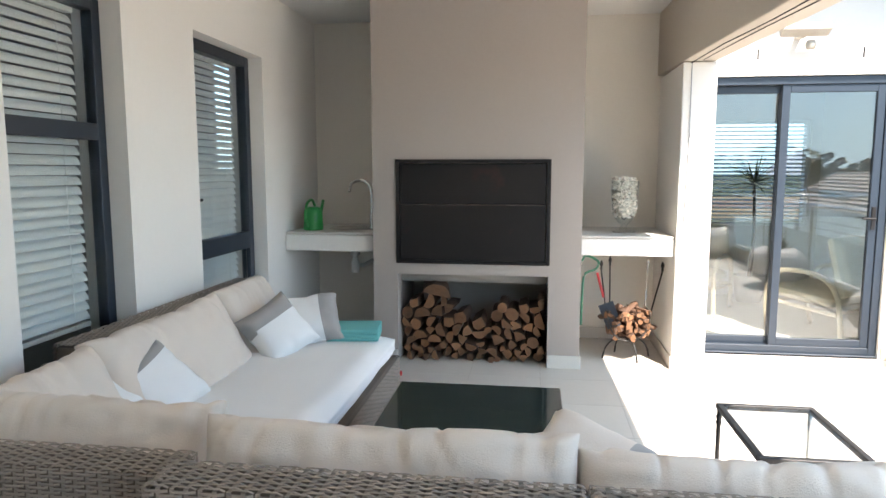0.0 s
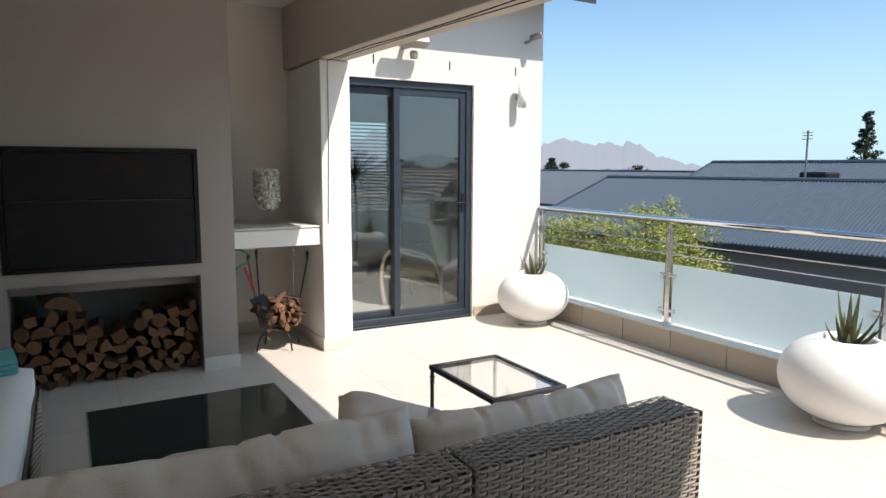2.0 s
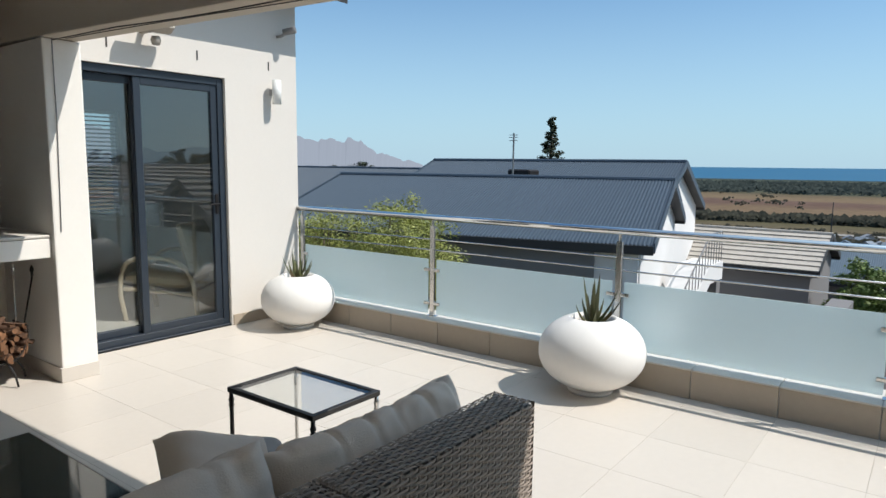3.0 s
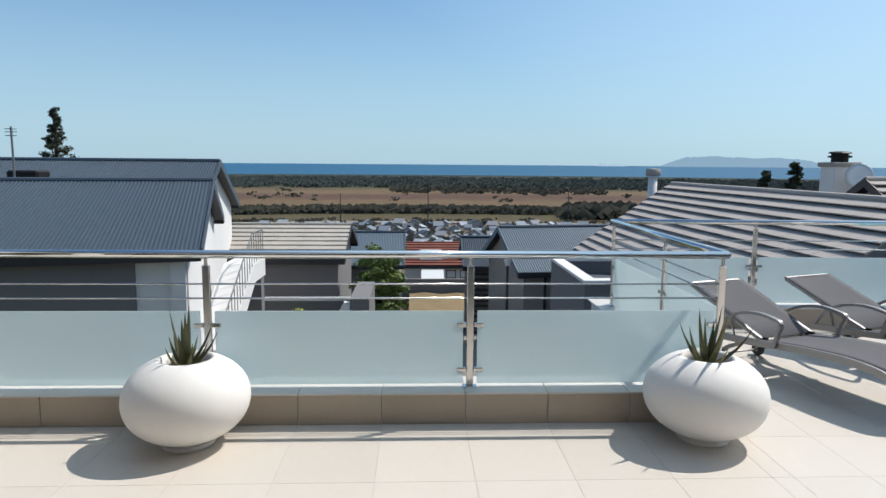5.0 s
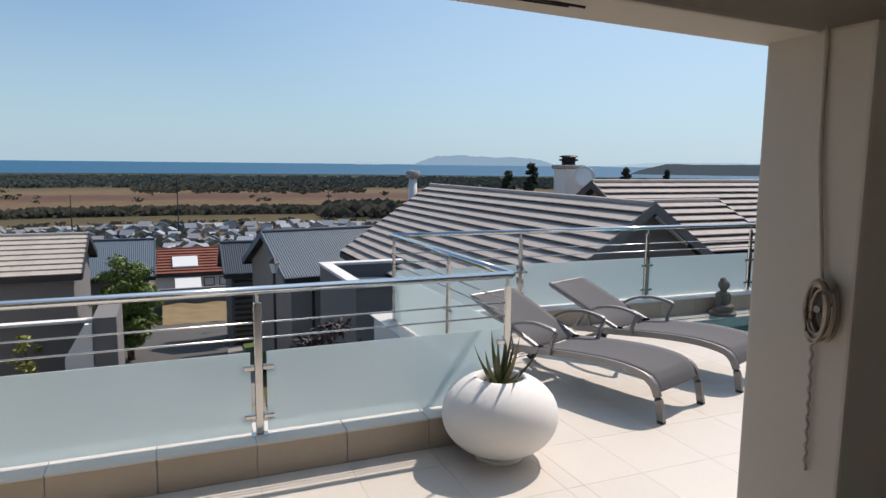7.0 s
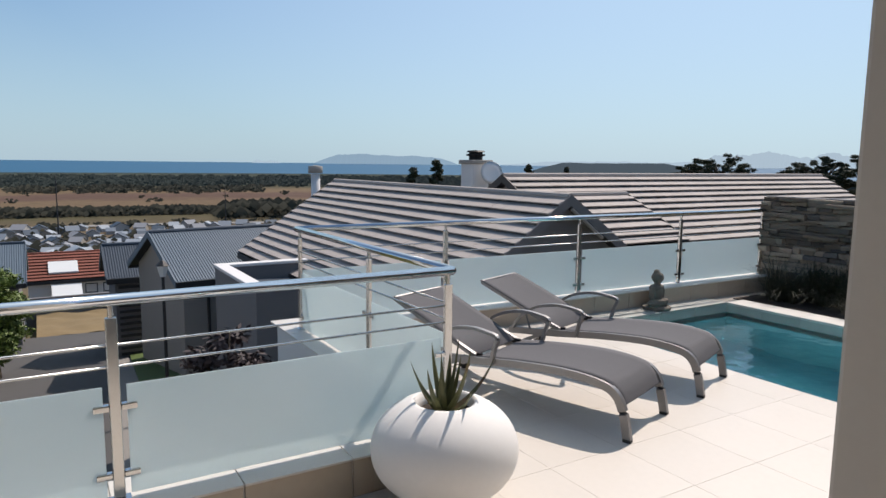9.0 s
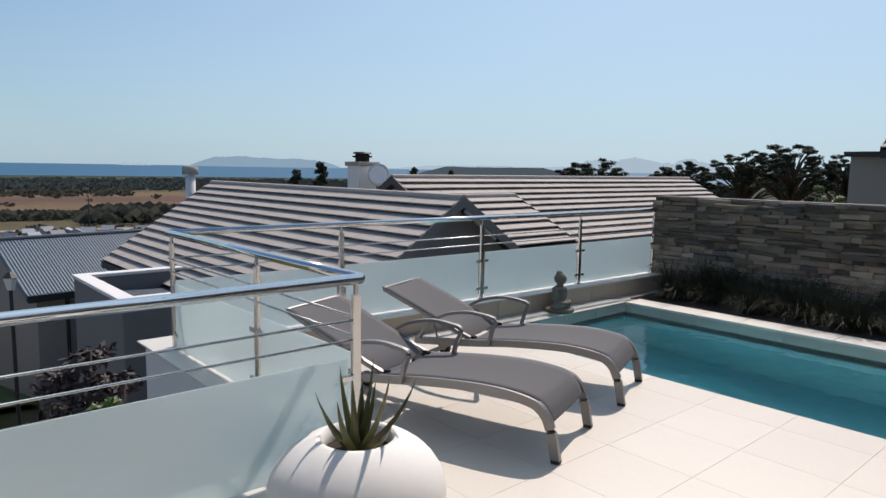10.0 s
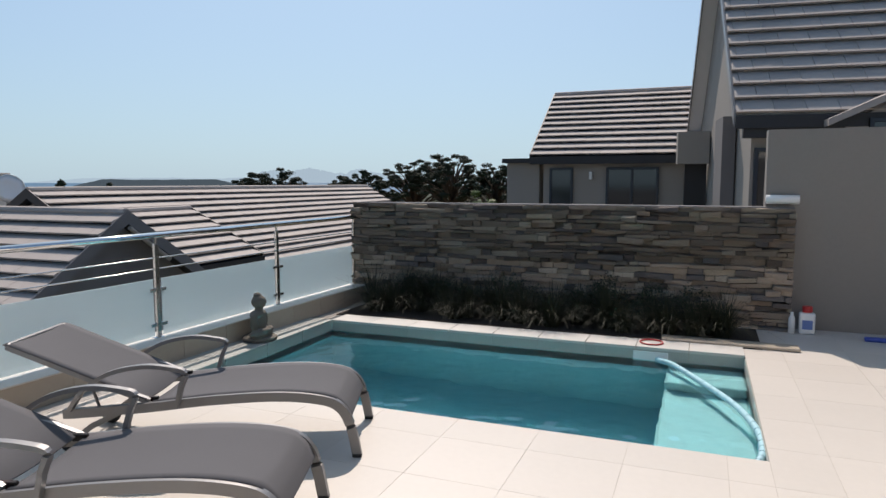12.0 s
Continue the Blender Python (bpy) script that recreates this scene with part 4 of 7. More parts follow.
def aloe(parent, seed, n=16, size=0.32):
    rnd = random.Random(seed)
    for k in range(n):
        bm = bmesh.new()
        a = k * 2.4 + rnd.uniform(-0.4, 0.4)
        lean = 0.12 + 0.95 * (k / n) + rnd.uniform(-0.10, 0.16)
        L = size * rnd.uniform(0.65, 1.15) * (1.0 - 0.25 * k / n)
        prev = None
        for s in range(7):
            u = s / 6
            ang = lean * (1.2 - 0.42 * u)
            r, z = L * u * math.sin(ang) + 0.02 * (k / n), L * u * math.cos(ang)
            w = 0.024 * (1 - u) ** 0.85 * (1.1 if s else 0.9) + 0.0008
            c, t2 = Vector((math.cos(a), math.sin(a), 0)), Vector((-math.sin(a), math.cos(a), 0))
            mid = c * r + Vector((0, 0, z))
            nrm = (Vector((0, 0, 1)) * math.sin(ang) - c * math.cos(ang))
            row = [bm.verts.new(mid + t2 * w), bm.verts.new(mid - nrm * w * 0.25), bm.verts.new(mid - t2 * w), bm.verts.new(mid - nrm * -w * 0.75)]
            if prev:
                for q in range(4):
                    bm.faces.new((prev[q], prev[(q + 1) % 4], row[(q + 1) % 4], row[q]))
            prev = row
        bmesh.ops.recalc_face_normals(bm, faces=bm.faces[:])
        part("leaf", bm, M_ALOE, parent)


def pot(x, y, label, seed, s=1.0, lean=0, leaves=16, size=0.32):
    t = thing("planter_pot", label, "plant pot", x, y, 0, group="round white terrace pots")
    part("saucer", lathe([(0.0, 0.0), (0.145 * s, 0.0), (0.15 * s, 0.012), (0.142 * s, 0.024), (0.12 * s, 0.034), (0.0, 0.034)], 40), M_POT, t, "round plinth under the pot", True)
    R, H = 0.35 * s, 0.47 * s
    prof = [(0.0, 0.028), (0.125 * s, 0.028)]
    for k in range(1, 25):
        u = -0.95 + 1.84 * k / 24
        prof.append((R * math.sqrt(max(0, 1 - abs(u) ** 2.1)), 0.03 + H * (u + 0.95) / 1.84))
    rim = prof[-1][0]
    prof += [(rim - 0.018, prof[-1][1] + 0.002), (rim - 0.03, prof[-1][1] - 0.05), (rim - 0.03, prof[-1][1] - 0.07)]
    part("bowl", lathe(prof, 56), M_POT, t, "", True)
    zt = 0.03 + H - 0.055
    sb = lathe([(0.0, zt), (rim - 0.028, zt), (rim - 0.03, zt - 0.05)], 24)
    part("soil", sb, M_SOIL, t, "dark potting soil")
    pl = thing("aloe", "spiky grey-green aloe growing in a white pot", "plant", x, y, zt - 0.012, seed * 40, group="potted aloes")
    aloe(pl, seed, leaves, size)


def pots():
    pot(4.15, 4.46, "round white pot with an aloe beside the sliding door", 3, 0.95, 0, 13, 0.29)
    pot(4.205, 1.60, "large round white pot with an aloe at the railing", 5, 1.0, 0, 15, 0.33)
    pot(4.205, -1.405, "large round white pot with a tall aloe at the corner", 8, 1.0, 0, 13, 0.40)


tiles()
kerbs()
pool()
stone_wall()
sofas()
coffee_table()
side_table()
pots()

# ---- doors and windows ----
def frame_bars(w, h, bars, t=0.055, d=0.05):
    """A rectangular frame in the x-z plane with cross bars (x0, x1, z0, z1)."""
    b = bmesh.new()
    for x0, x1, z0, z1 in [(0, t, 0, h), (w - t, w, 0, h), (t, w - t, 0, t), (t, w - t, h - t, h)] + bars:
        box(x0, x1, -d / 2, d / 2, z0, z1, 0.003, bm=b)
    return b


def sliding_door():
    x0, w, h = 2.362, 1.411, 2.195
    t = thing("door_1", "closed charcoal aluminium sliding door with two tinted panes", "door", x0, YD + 0.09, 0.02, kind="structure")
    part("frame", frame_bars(w, h, [], 0.06, 0.12), M_ALU, t)
    for name, a, c, y in (("fixed_leaf", 0.06, 0.66, 0.025), ("sliding_leaf", 0.60, w - 0.06, -0.025)):
        leaf = part(name, frame_bars(c - a, h - 0.12, [], 0.06, 0.042), M_ALU, t, "charcoal aluminium leaf")
        leaf.matrix_basis = pose(a, y, 0.06)
        g = part("pane", box(0.055, c - a - 0.055, -0.004, 0.004, 0.055, h - 0.175), M_TINT, leaf, "grey tinted glass pane")
        g.visible_shadow = False
    hd = tube([(0, 0, 0), (0, -0.045, 0), (-0.1, -0.05, 0)], 0.009, 10)
    box(-0.015, 0.015, -0.012, 0, -0.09, 0.09, 0.003, bm=hd)
    part("handle", hd, M_BLACK, t, "black lever handle").matrix_basis = pose(w - 0.09, -0.046, 1.1)
    part("track", box(0.0, w, -0.09, -0.062, -0.02, 0.004, 0.003), M_ALU, t)


def blind(parent, y0, y1, z0, z1, x):
    """A venetian blind across y0 to y1: headrail, crowned slats, bottom rail and ladder cords."""
    def put(name, bm):
        return part(name, bm, M_SLAT, parent)
    put("blind_head", box(x - 0.025, x + 0.025, y0, y1, z1 - 0.04, z1, 0.003))
    pitch = 0.047
    n = int((z1 - z0 - 0.08) / pitch)
    me = bpy.data.meshes.new("slat")
    verts = []
    for k in range(5):
        u = -1 + k / 2
        verts += [(0.026 * u, y0, 0.005 * (1 - u * u)), (0.026 * u, y1, 0.005 * (1 - u * u))]
    faces = [(2 * k, 2 * k + 1, 2 * k + 3, 2 * k + 2) for k in range(4)]
    me.from_pydata(verts, [], faces)
    for p in me.polygons:
        p.use_smooth = True
    me.materials.append(M_SLAT)
    for k in range(n):
        piece("slat", me, parent, pose(x, 0, z1 - 0.07 - k * pitch, 0, 56 + random.uniform(-2.5, 2.5), 0))
    put("blind_rail", box(x - 0.02, x + 0.02, y0, y1, z1 - 0.07 - n * pitch - 0.012, z1 - 0.07 - n * pitch + 0.012, 0.003))
    for f in (0.2, 0.8):
        yy = y0 + (y1 - y0) * f
        put("blind_cord", tube([(x + 0.03, yy, z1 - 0.03), (x + 0.03, yy, z1 - 0.07 - n * pitch)], 0.0018, 5))


def windows():
    xw = XL - 0.14
    w1 = thing("window_1", "charcoal framed window with closed white venetian blind", "window", 0, 0, 0, kind="structure")
    m = Matrix.Translation((xw, 1.70, 0.55)) @ pose(0, 0, 0, 0, 0, 90)
    part("window_frame", frame_bars(0.76, 1.76, [(0.06, 0.70, 1.09, 1.17)], 0.06, 0.06), M_ALU, w1).matrix_basis = m
    for z0, z1 in ((0.61, 1.64), (1.72, 2.25)):
        part("pane", box(xw - 0.004, xw + 0.004, 1.76, 2.40, z0, z1), M_GLASS, w1).visible_shadow = False
    blind(w1, 1.72, 2.36, 0.70, 2.27, xw - 0.06)
    part("window_sill", box(XL - 0.115, XL + 0.004, 1.701, 2.459, 0.535, 0.55, 0.003), M_PLASTER, w1)
    w2 = thing("door_2", "charcoal framed glass door with closed white venetian blind", "door", 0, 0, 0, kind="structure")
    m = Matrix.Translation((xw, 3.15, 0.022)) @ pose(0, 0, 0, 0, 0, 90)
    part("door_frame", frame_bars(0.99, 2.285, [(0.07, 0.92, 0.90, 1.02)], 0.07, 0.07), M_ALU, w2).matrix_basis = m
    for z0, z1 in ((0.09, 0.93), (1.04, 2.24)):
        part("pane", box(xw - 0.004, xw + 0.004, 3.22, 4.07, z0, z1), M_GLASS, w2).visible_shadow = False
    blind(w2, 3.18, 4.03, 0.10, 2.26, xw - 0.06)
    hd = tube([(xw + 0.03, 3.185, 1.31), (xw + 0.075, 3.185, 1.31), (xw + 0.08, 3.29, 1.31)], 0.009, 10)
    part("door_handle", hd, M_BLACK, w2, "black lever handle")
    o = thing("sill_ornament", "small grey stone ornament on the window sill", "ornament", xw + 0.075, 1.90, 0.551)
    part("body", lathe([(0.0, 0.0), (0.05, 0.0), (0.055, 0.03), (0.045, 0.08), (0.02, 0.12), (0.0, 0.13)], 18), M_STATUE, o, "", True)
    # window in the far wall of the wing, with its own blind
    w3 = thing("window_2", "white framed window with open white venetian blind", "window", 3.08, 7.72, 0.84, kind="structure")
    part("window_frame", frame_bars(1.14, 1.23, [], 0.04, 0.05), M_SLAT, w3)
    me = None
    for k in range(24):
        if me is None:
            o = part("slat", box(-0.53, 0.53, -0.024, 0.024, -0.0012, 0.0012), M_SLAT, w3)
            me = o.data
        else:
            o = piece("slat", me, w3, Matrix())
        o.matrix_basis = pose(0.57, -0.05, 0.07 + 0.047 * k, 22, 0, 0)
    # unseen backing added behind the blinds, grey in place of the room's shade
    solid("dark_backing_windows", box(XL - 0.62, XL - 0.55, 1.4, 4.5, 0, ZC), M_HOUSEGREY, "grey backing panel added for the room's shade behind the blinds", "wall", "structure")
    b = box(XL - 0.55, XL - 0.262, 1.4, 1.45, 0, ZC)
    solid("dark_backing_end", b, M_HOUSEGREY, "grey end panel added for the room's shade behind the blinds", "wall", "structure")


sliding_door()
windows()


# ---- on the shelves and round the hearth ----
def watering_can():
    t = thing("watering_can", "green plastic watering can on the white shelf", "watering can", -0.76, 4.70, 1.002, 78)
    part("body", lathe([(0.0, 0), (0.078, 0.0), (0.082, 0.01), (0.076, 0.15), (0.06, 0.185), (0.045, 0.19), (0.045, 0.18), (0.0, 0.175)], 28), M_GREENPLASTIC, t, "", True)
    part("handle", tube(smooth_path([(-0.076, 0, 0.04), (-0.125, 0, 0.10), (-0.10, 0, 0.21), (-0.02, 0, 0.25), (0.03, 0, 0.20)], 5), 0.011, 8), M_GREENPLASTIC, t, "", True)
    part("spout", tube([(0.07, 0, 0.05), (0.13, 0, 0.15), (0.17, 0, 0.24)], 0.017, 10, r_end=0.011), M_GREENPLASTIC, t, "", True)


def basin_and_tap():
    b = thing("wash_basin", "round stainless steel basin sunk in the shelf", "basin", -0.46, 4.86, 1.002)
    part("bowl", lathe([(0.19, 0.004), (0.20, 0.006), (0.20, 0.010), (0.175, 0.009), (0.165, 0.004), (0.12, 0.002), (0.0, 0.001)], 40), M_STEEL, b, "", True)
    part("drain", lathe([(0.0, 0.004), (0.02, 0.005), (0.022, 0.002)], 16), M_CHROME, b)
    t = thing("tap", "chrome gooseneck tap beside the basin", "tap", -0.27, 4.74, 1.002)
    part("base", lathe([(0.026, 0), (0.026, 0.02), (0.02, 0.03), (0.018, 0.12), (0.013, 0.13)], 20), M_CHROME, t, "", True)
    part("spout", tube(smooth_path([(0, 0, 0.12), (0, 0, 0.30), (-0.03, 0.01, 0.38), (-0.10, 0.02, 0.41), (-0.18, 0.03, 0.38), (-0.20, 0.035, 0.31)], 6), 0.013, 12), M_CHROME, t, "", True)
    part("lever", tube([(0.0, -0.02, 0.09), (0.03, -0.06, 0.11)], 0.006, 8), M_CHROME, t)
    w = thing("waste_pipe", "white plastic trap under the basin shelf", "pipe", -0.46, 4.90, 0.62)
    part("trap", lathe([(0.0, 0.0), (0.03, 0.0), (0.034, 0.02), (0.034, 0.09), (0.022, 0.10), (0.022, 0.226)], 20), M_WHITEPLASTIC, w, "", True)
    part("nut", lathe([(0.042, 0.15), (0.042, 0.18), (0.022, 0.182)], 12), M_WHITEPLASTIC, w)
    part("arm", tube([(0, 0, 0.06), (0.06, 0.02, 0.06), (0.07, 0.43, 0.06)], 0.018, 12), M_WHITEPLASTIC, w, "", True)
    for n, (x, z) in enumerate(((-0.30, 0.70), (-0.24, 0.62))):
        v = thing("stop_valve", "small chrome stop valve on the wall", "valve", x, YB - 0.004, z)
        part("body", tube([(0, 0, 0), (0, -0.07, 0)], 0.012, 10), M_CHROME, v)
        part("knob", lathe([(0.022, 0), (0.022, 0.02)], 10, None, pose(0, -0.07, 0, 90)), M_BLACK, v)
    for n, (x, y, r) in enumerate(((-0.62, 4.85, 10), (-0.45, 4.95, 40), (-0.30, 4.80, -20))):
        s = thing("shoe", "dark shoe standing under the basin shelf", "shoe", x, y, 0, r, group="shoes under the shelf")
        bm = bmesh.new()
        bmesh.ops.create_uvsphere(bm, u_segments=14, v_segments=8, radius=1)
        for v in bm.verts:
            z = max(v.co.z, -0.3) + 0.3
            v.co = Vector((v.co.x * 0.045, v.co.y * 0.13, 0.018 + z * (0.055 if v.co.y < 0.1 else 0.035)))
        part("upper", bm, M_BLACK, s, "", True)
        part("sole", box(-0.042, 0.042, -0.125, 0.125, 0, 0.018, 0.006), M_RUBBER, s)


def vase():
    t = thing("shell_vase", "footed glass vase filled with white shells", "vase", 1.765, 4.80, 1.002)
    g = part("glass", lathe([(0.0, 0.0), (0.075, 0.0), (0.078, 0.008), (0.03, 0.02), (0.022, 0.05), (0.05, 0.08), (0.085, 0.13), (0.095, 0.2), (0.1, 0.36), (0.097, 0.36), (0.091, 0.2), (0.08, 0.135), (0.0, 0.085)], 36), M_GLASS, t, "clear footed glass", True)
    g.visible_shadow = False
    rnd = random.Random(2)
    bm = bmesh.new()
    for k in range(560):
        z = 0.11 + 0.27 * rnd.random()
        R = 0.078 if z < 0.15 else 0.088
        a, r = rnd.uniform(0, 6.28), R * math.sqrt(rnd.uniform(0.1, 1))
        b = bmesh.new()
        bmesh.ops.create_icosphere(b, subdivisions=1, radius=rnd.uniform(0.009, 0.016))
        b.transform(pose(r * math.cos(a), r * math.sin(a), z, rnd.uniform(0, 180), rnd.uniform(0, 180), 0) @ Matrix.Diagonal((1, rnd.uniform(0.6, 1.5), rnd.uniform(0.5, 1.0), 1)))
        join(bm, b)
    tagged(part("shells", bm, M_SHELL, t, "white and cream sea shells"), kind="stuff")
    t.matrix_world = pose(1.765, 4.80, 1.002) @ Matrix.Diagonal((1.08, 1.08, 1.14, 1))


def log_mesh(seed, length, kind=None):
    """A split or round log along y, about 1 cm to 1.1 cm across for each cm of twice its radius 0.04."""
    rnd = random.Random(seed)
    bm = bmesh.new()
    kind = kind or rnd.choice(("round", "half", "wedge", "wedge", "block"))
    R = 0.04
    ring = []
    if kind == "round":
        ring = [(R * math.cos(a) * rnd.uniform(0.9, 1.05), R * math.sin(a) * rnd.uniform(0.82, 1.02)) for a in [2 * math.pi * k / 11 for k in range(11)]]
    elif kind == "half":
        ring = [(R * 1.2 * math.cos(a) * rnd.uniform(0.92, 1.04), R * 1.25 * math.sin(a) * rnd.uniform(0.92, 1.04) - R * 0.5) for a in [math.pi * k / 8 for k in range(9)]]
    elif kind == "wedge":
        ring = [(0.0, -R * 0.95)] + [(R * 1.75 * math.cos(a) * rnd.uniform(0.94, 1.04), R * 1.75 * math.sin(a) * rnd.uniform(0.94, 1.04) - R * 0.95) for a in [math.pi * (0.28 + 0.44 * k / 5) for k in range(6)]]
    else:
        ring = [(x * R + rnd.uniform(-0.006, 0.006), z * R + rnd.uniform(-0.006, 0.006)) for x, z in ((-0.9, -0.8), (0.85, -0.85), (1.0, 0.2), (0.55, 0.9), (-0.7, 0.85))]
    n = len(ring)
    ends = []
    for y, j in ((-length / 2, 1.0), (-length / 2 + 0.012, 1.05), (length / 2, 0.97)):
        tilt = rnd.uniform(-0.12, 0.12)
        ends.append([bm.verts.new((x * j + rnd.uniform(-0.0015, 0.0015), y + tilt * x, z * j)) for x, z in ring])
    for p, q in zip(ends, ends[1:]):
        for k in range(n):
            bm.faces.new((p[k], p[(k + 1) % n], q[(k + 1) % n], q[k]))
    for f in (bm.faces.new(ends[0]), bm.faces.new(ends[-1][::-1])):
        f.material_index = 1
    bmesh.ops.recalc_face_normals(bm, faces=bm.faces[:])
    me = bpy.data.meshes.new("log")
    bm.to_mesh(me)
    bm.free()
    me.materials.append(M_LOG), me.materials.append(M_LOGEND)
    return me


LOGS = [log_mesh(k, 0.32) for k in range(22)]


def log_pile():
    """Logs dropped one by one to the lowest free spot, until the heap has its outline: high at one end, a dip, then level."""
    t = thing("log_pile", "heap of split firewood stacked in the niche", "firewood", 0.6, YC + 0.26, 0)
    rnd = random.Random(9)
    placed = []

    def rest(x, r):
        z = r
        for px, pz, pr in placed:
            d = abs(px - x)
            if d < (pr + r) * 0.96:
                z = max(z, pz + math.sqrt(((pr + r) * 0.96) ** 2 - d * d))
        return z

    def limit(x):
        u = (x - 0.02) / 1.15
        pts = ((0.0, 0.36), (0.08, 0.52), (0.28, 0.50), (0.38, 0.46), (0.50, 0.34), (0.60, 0.37), (0.70, 0.46), (0.85, 0.50), (1.0, 0.50))
        for (a, p), (b2, q) in zip(pts, pts[1:]):
            if u <= b2:
                return p + (q - p) * (u - a) / (b2 - a)
        return 0.5
    for k in range(400):
        # small sticks at the bottom, thicker logs above
        r = rnd.uniform(0.026, 0.040) if len(placed) < 34 else rnd.uniform(0.034, 0.058)
        best = None
        for q in range(26):
            x = rnd.uniform(0.025 + r, 1.165 - r)
            z = rest(x, r)
            if z + r * 0.6 < limit(x) and (best is None or z < best[1]):
                best = (x, z)
        if best is None:
            continue
        placed.append((best[0], best[1], r))
        s = r / 0.04
        piece("log", rnd.choice(LOGS), t, pose(best[0] - 0.6, rnd.uniform(-0.04, 0.03), best[1], rnd.uniform(-2, 2), rnd.uniform(0, 360), rnd.uniform(-4, 4)) @ Matrix.Diagonal((s, 1, s, 1)))
    big = log_mesh(77, 0.34, "half")
    piece("log", big, t, pose(0.30 - 0.6, -0.05, rest(0.30, 0.06) + 0.012, 4, 14, 10) @ Matrix.Diagonal((2.3, 1, 1.7, 1)))


def log_basket():
    t = thing("log_basket", "wrought iron log holder with kindling and fire tools", "log basket", 1.80, 4.72, 0, 0)
    for k, a in enumerate((20, 110, 200, 290)):
        c, s = math.cos(radians(a)), math.sin(radians(a))
        part("leg", tube(smooth_path([(0.20 * c, 0.16 * s, 0.008), (0.17 * c, 0.13 * s, 0.10), (0.09 * c, 0.08 * s, 0.165), (0.0, 0.0, 0.17)], 5), 0.007, 8), M_IRON, t, "", True)
    for y in (-0.12, 0.12):
        pts = [(-0.16, y, 0.40), (-0.15, y, 0.30), (-0.09, y, 0.20), (0, y, 0.17), (0.09, y, 0.20), (0.15, y, 0.30), (0.16, y, 0.40)]
        part("cradle", tube(smooth_path(pts, 5), 0.006, 8), M_IRON, t, "", True)
    for x, z in ((-0.16, 0.40), (0.16, 0.40), (0, 0.17)):
        part("crossbar", tube([(x, -0.12, z), (x, 0.12, z)], 0.006, 8), M_IRON, t)
    rnd = random.Random(31)
    for k in range(58):
        lv = k // 12
        q = 0.55 * rnd.uniform(0.8, 1.25)
        piece("log", rnd.choice(LOGS), t, pose(rnd.uniform(-0.10, 0.10) * (1.0 + 0.1 * lv), rnd.uniform(-0.04, 0.04), 0.205 + lv * 0.042 + rnd.uniform(0, 0.02), rnd.uniform(-25, 25), rnd.uniform(0, 360), rnd.uniform(-50, 50)) @ Matrix.Diagonal((q, 0.78, q * rnd.uniform(0.5, 1.0), 1)))
    for k, (x0, x1, y1, top) in enumerate(((-0.14, -0.20, 0.08, 0.80), (-0.13, -0.13, 0.10, 0.83), (0.13, 0.16, 0.06, 0.82), (0.14, 0.27, 0.05, 0.80))):
        p = tube([(x0, 0.0, 0.19), (x1, y1, top - 0.1)], 0.006, 8)
        lathe([(0.006, 0), (0.012, 0.01), (0.006, 0.02), (0.014, 0.04), (0.012, 0.055), (0.004, 0.075), (0.0, 0.08)], 10, p, Matrix.Translation((x1, y1, top - 0.1)))
        part("fire_tool", p, M_STEEL if k == 2 else M_IRON, t, "rod with a turned finial", True)
    part("shovel", box(-0.06, 0.06, -0.004, 0.004, 0, 0.2, 0.003, m=pose(-0.10, -0.09, 0.27, -14, -22, 0)), M_ALU, t, "flat dark steel ash shovel")
    part("shovel_handle", tube([(-0.185, -0.005, 0.49), (-0.235, 0.04, 0.68)], 0.011, 10), M_REDPLASTIC, t, "red handle")


def hose_bits():
    t = thing("garden_hose", "short green hose hanging under the shelf", "hose", 1.43, 4.55, 0.0)
    part("tube", tube(smooth_path([(0.0, 0.0, 0.30), (0.005, -0.01, 0.55), (0.02, -0.02, 0.70), (0.10, -0.01, 0.74), (0.12, 0.0, 0.80), (0.03, 0.02, 0.84), (0.0, 0.02, 0.80)], 6), 0.009, 8), mat("green_hose", (0.03, 0.16, 0.09), 0.5), t, "", True)
    part("bracket", box(-0.016, 0.0, -0.01, 0.05, 0.76, 0.80, 0.003), M_STEEL, t)
    c = thing("gas_connector", "short black cable with a red connector on the floor", "connector", 0.05, 4.02, 0)
    part("cable", tube([(-0.12, 0.01, 0.012), (0.02, 0.0, 0.012)], 0.007, 8), M_RUBBER, c)
    part("plug", lathe([(0.016, 0), (0.02, 0.01), (0.02, 0.045), (0.012, 0.05)], 12, None, pose(0.02, 0, 0.02, 0, 90, 0)), M_REDPLASTIC, c)


watering_can()
basin_and_tap()
vase()
log_pile()
log_basket()
hose_bits()


# ---- pillows and towel ----
def pillow(x, y, z, rx, ry, rz, label, seed, w=0.44, split=0.12, side=1, spin=0, cloth=M_WHITE):
    t = cushion(None, "throw_pillow", cloth, w, w, 0.19, pose(x, y, z, rx, ry, rz) @ pose(0, 0, 0, 0, 0, spin), "", seed, 0.92, 19, 0.006,
                (M_GREYFAB, lambda c: side * c.x < -1 + split * 5.0))
    tagged(t, label, "pillow", "throw pillows on the sofa")


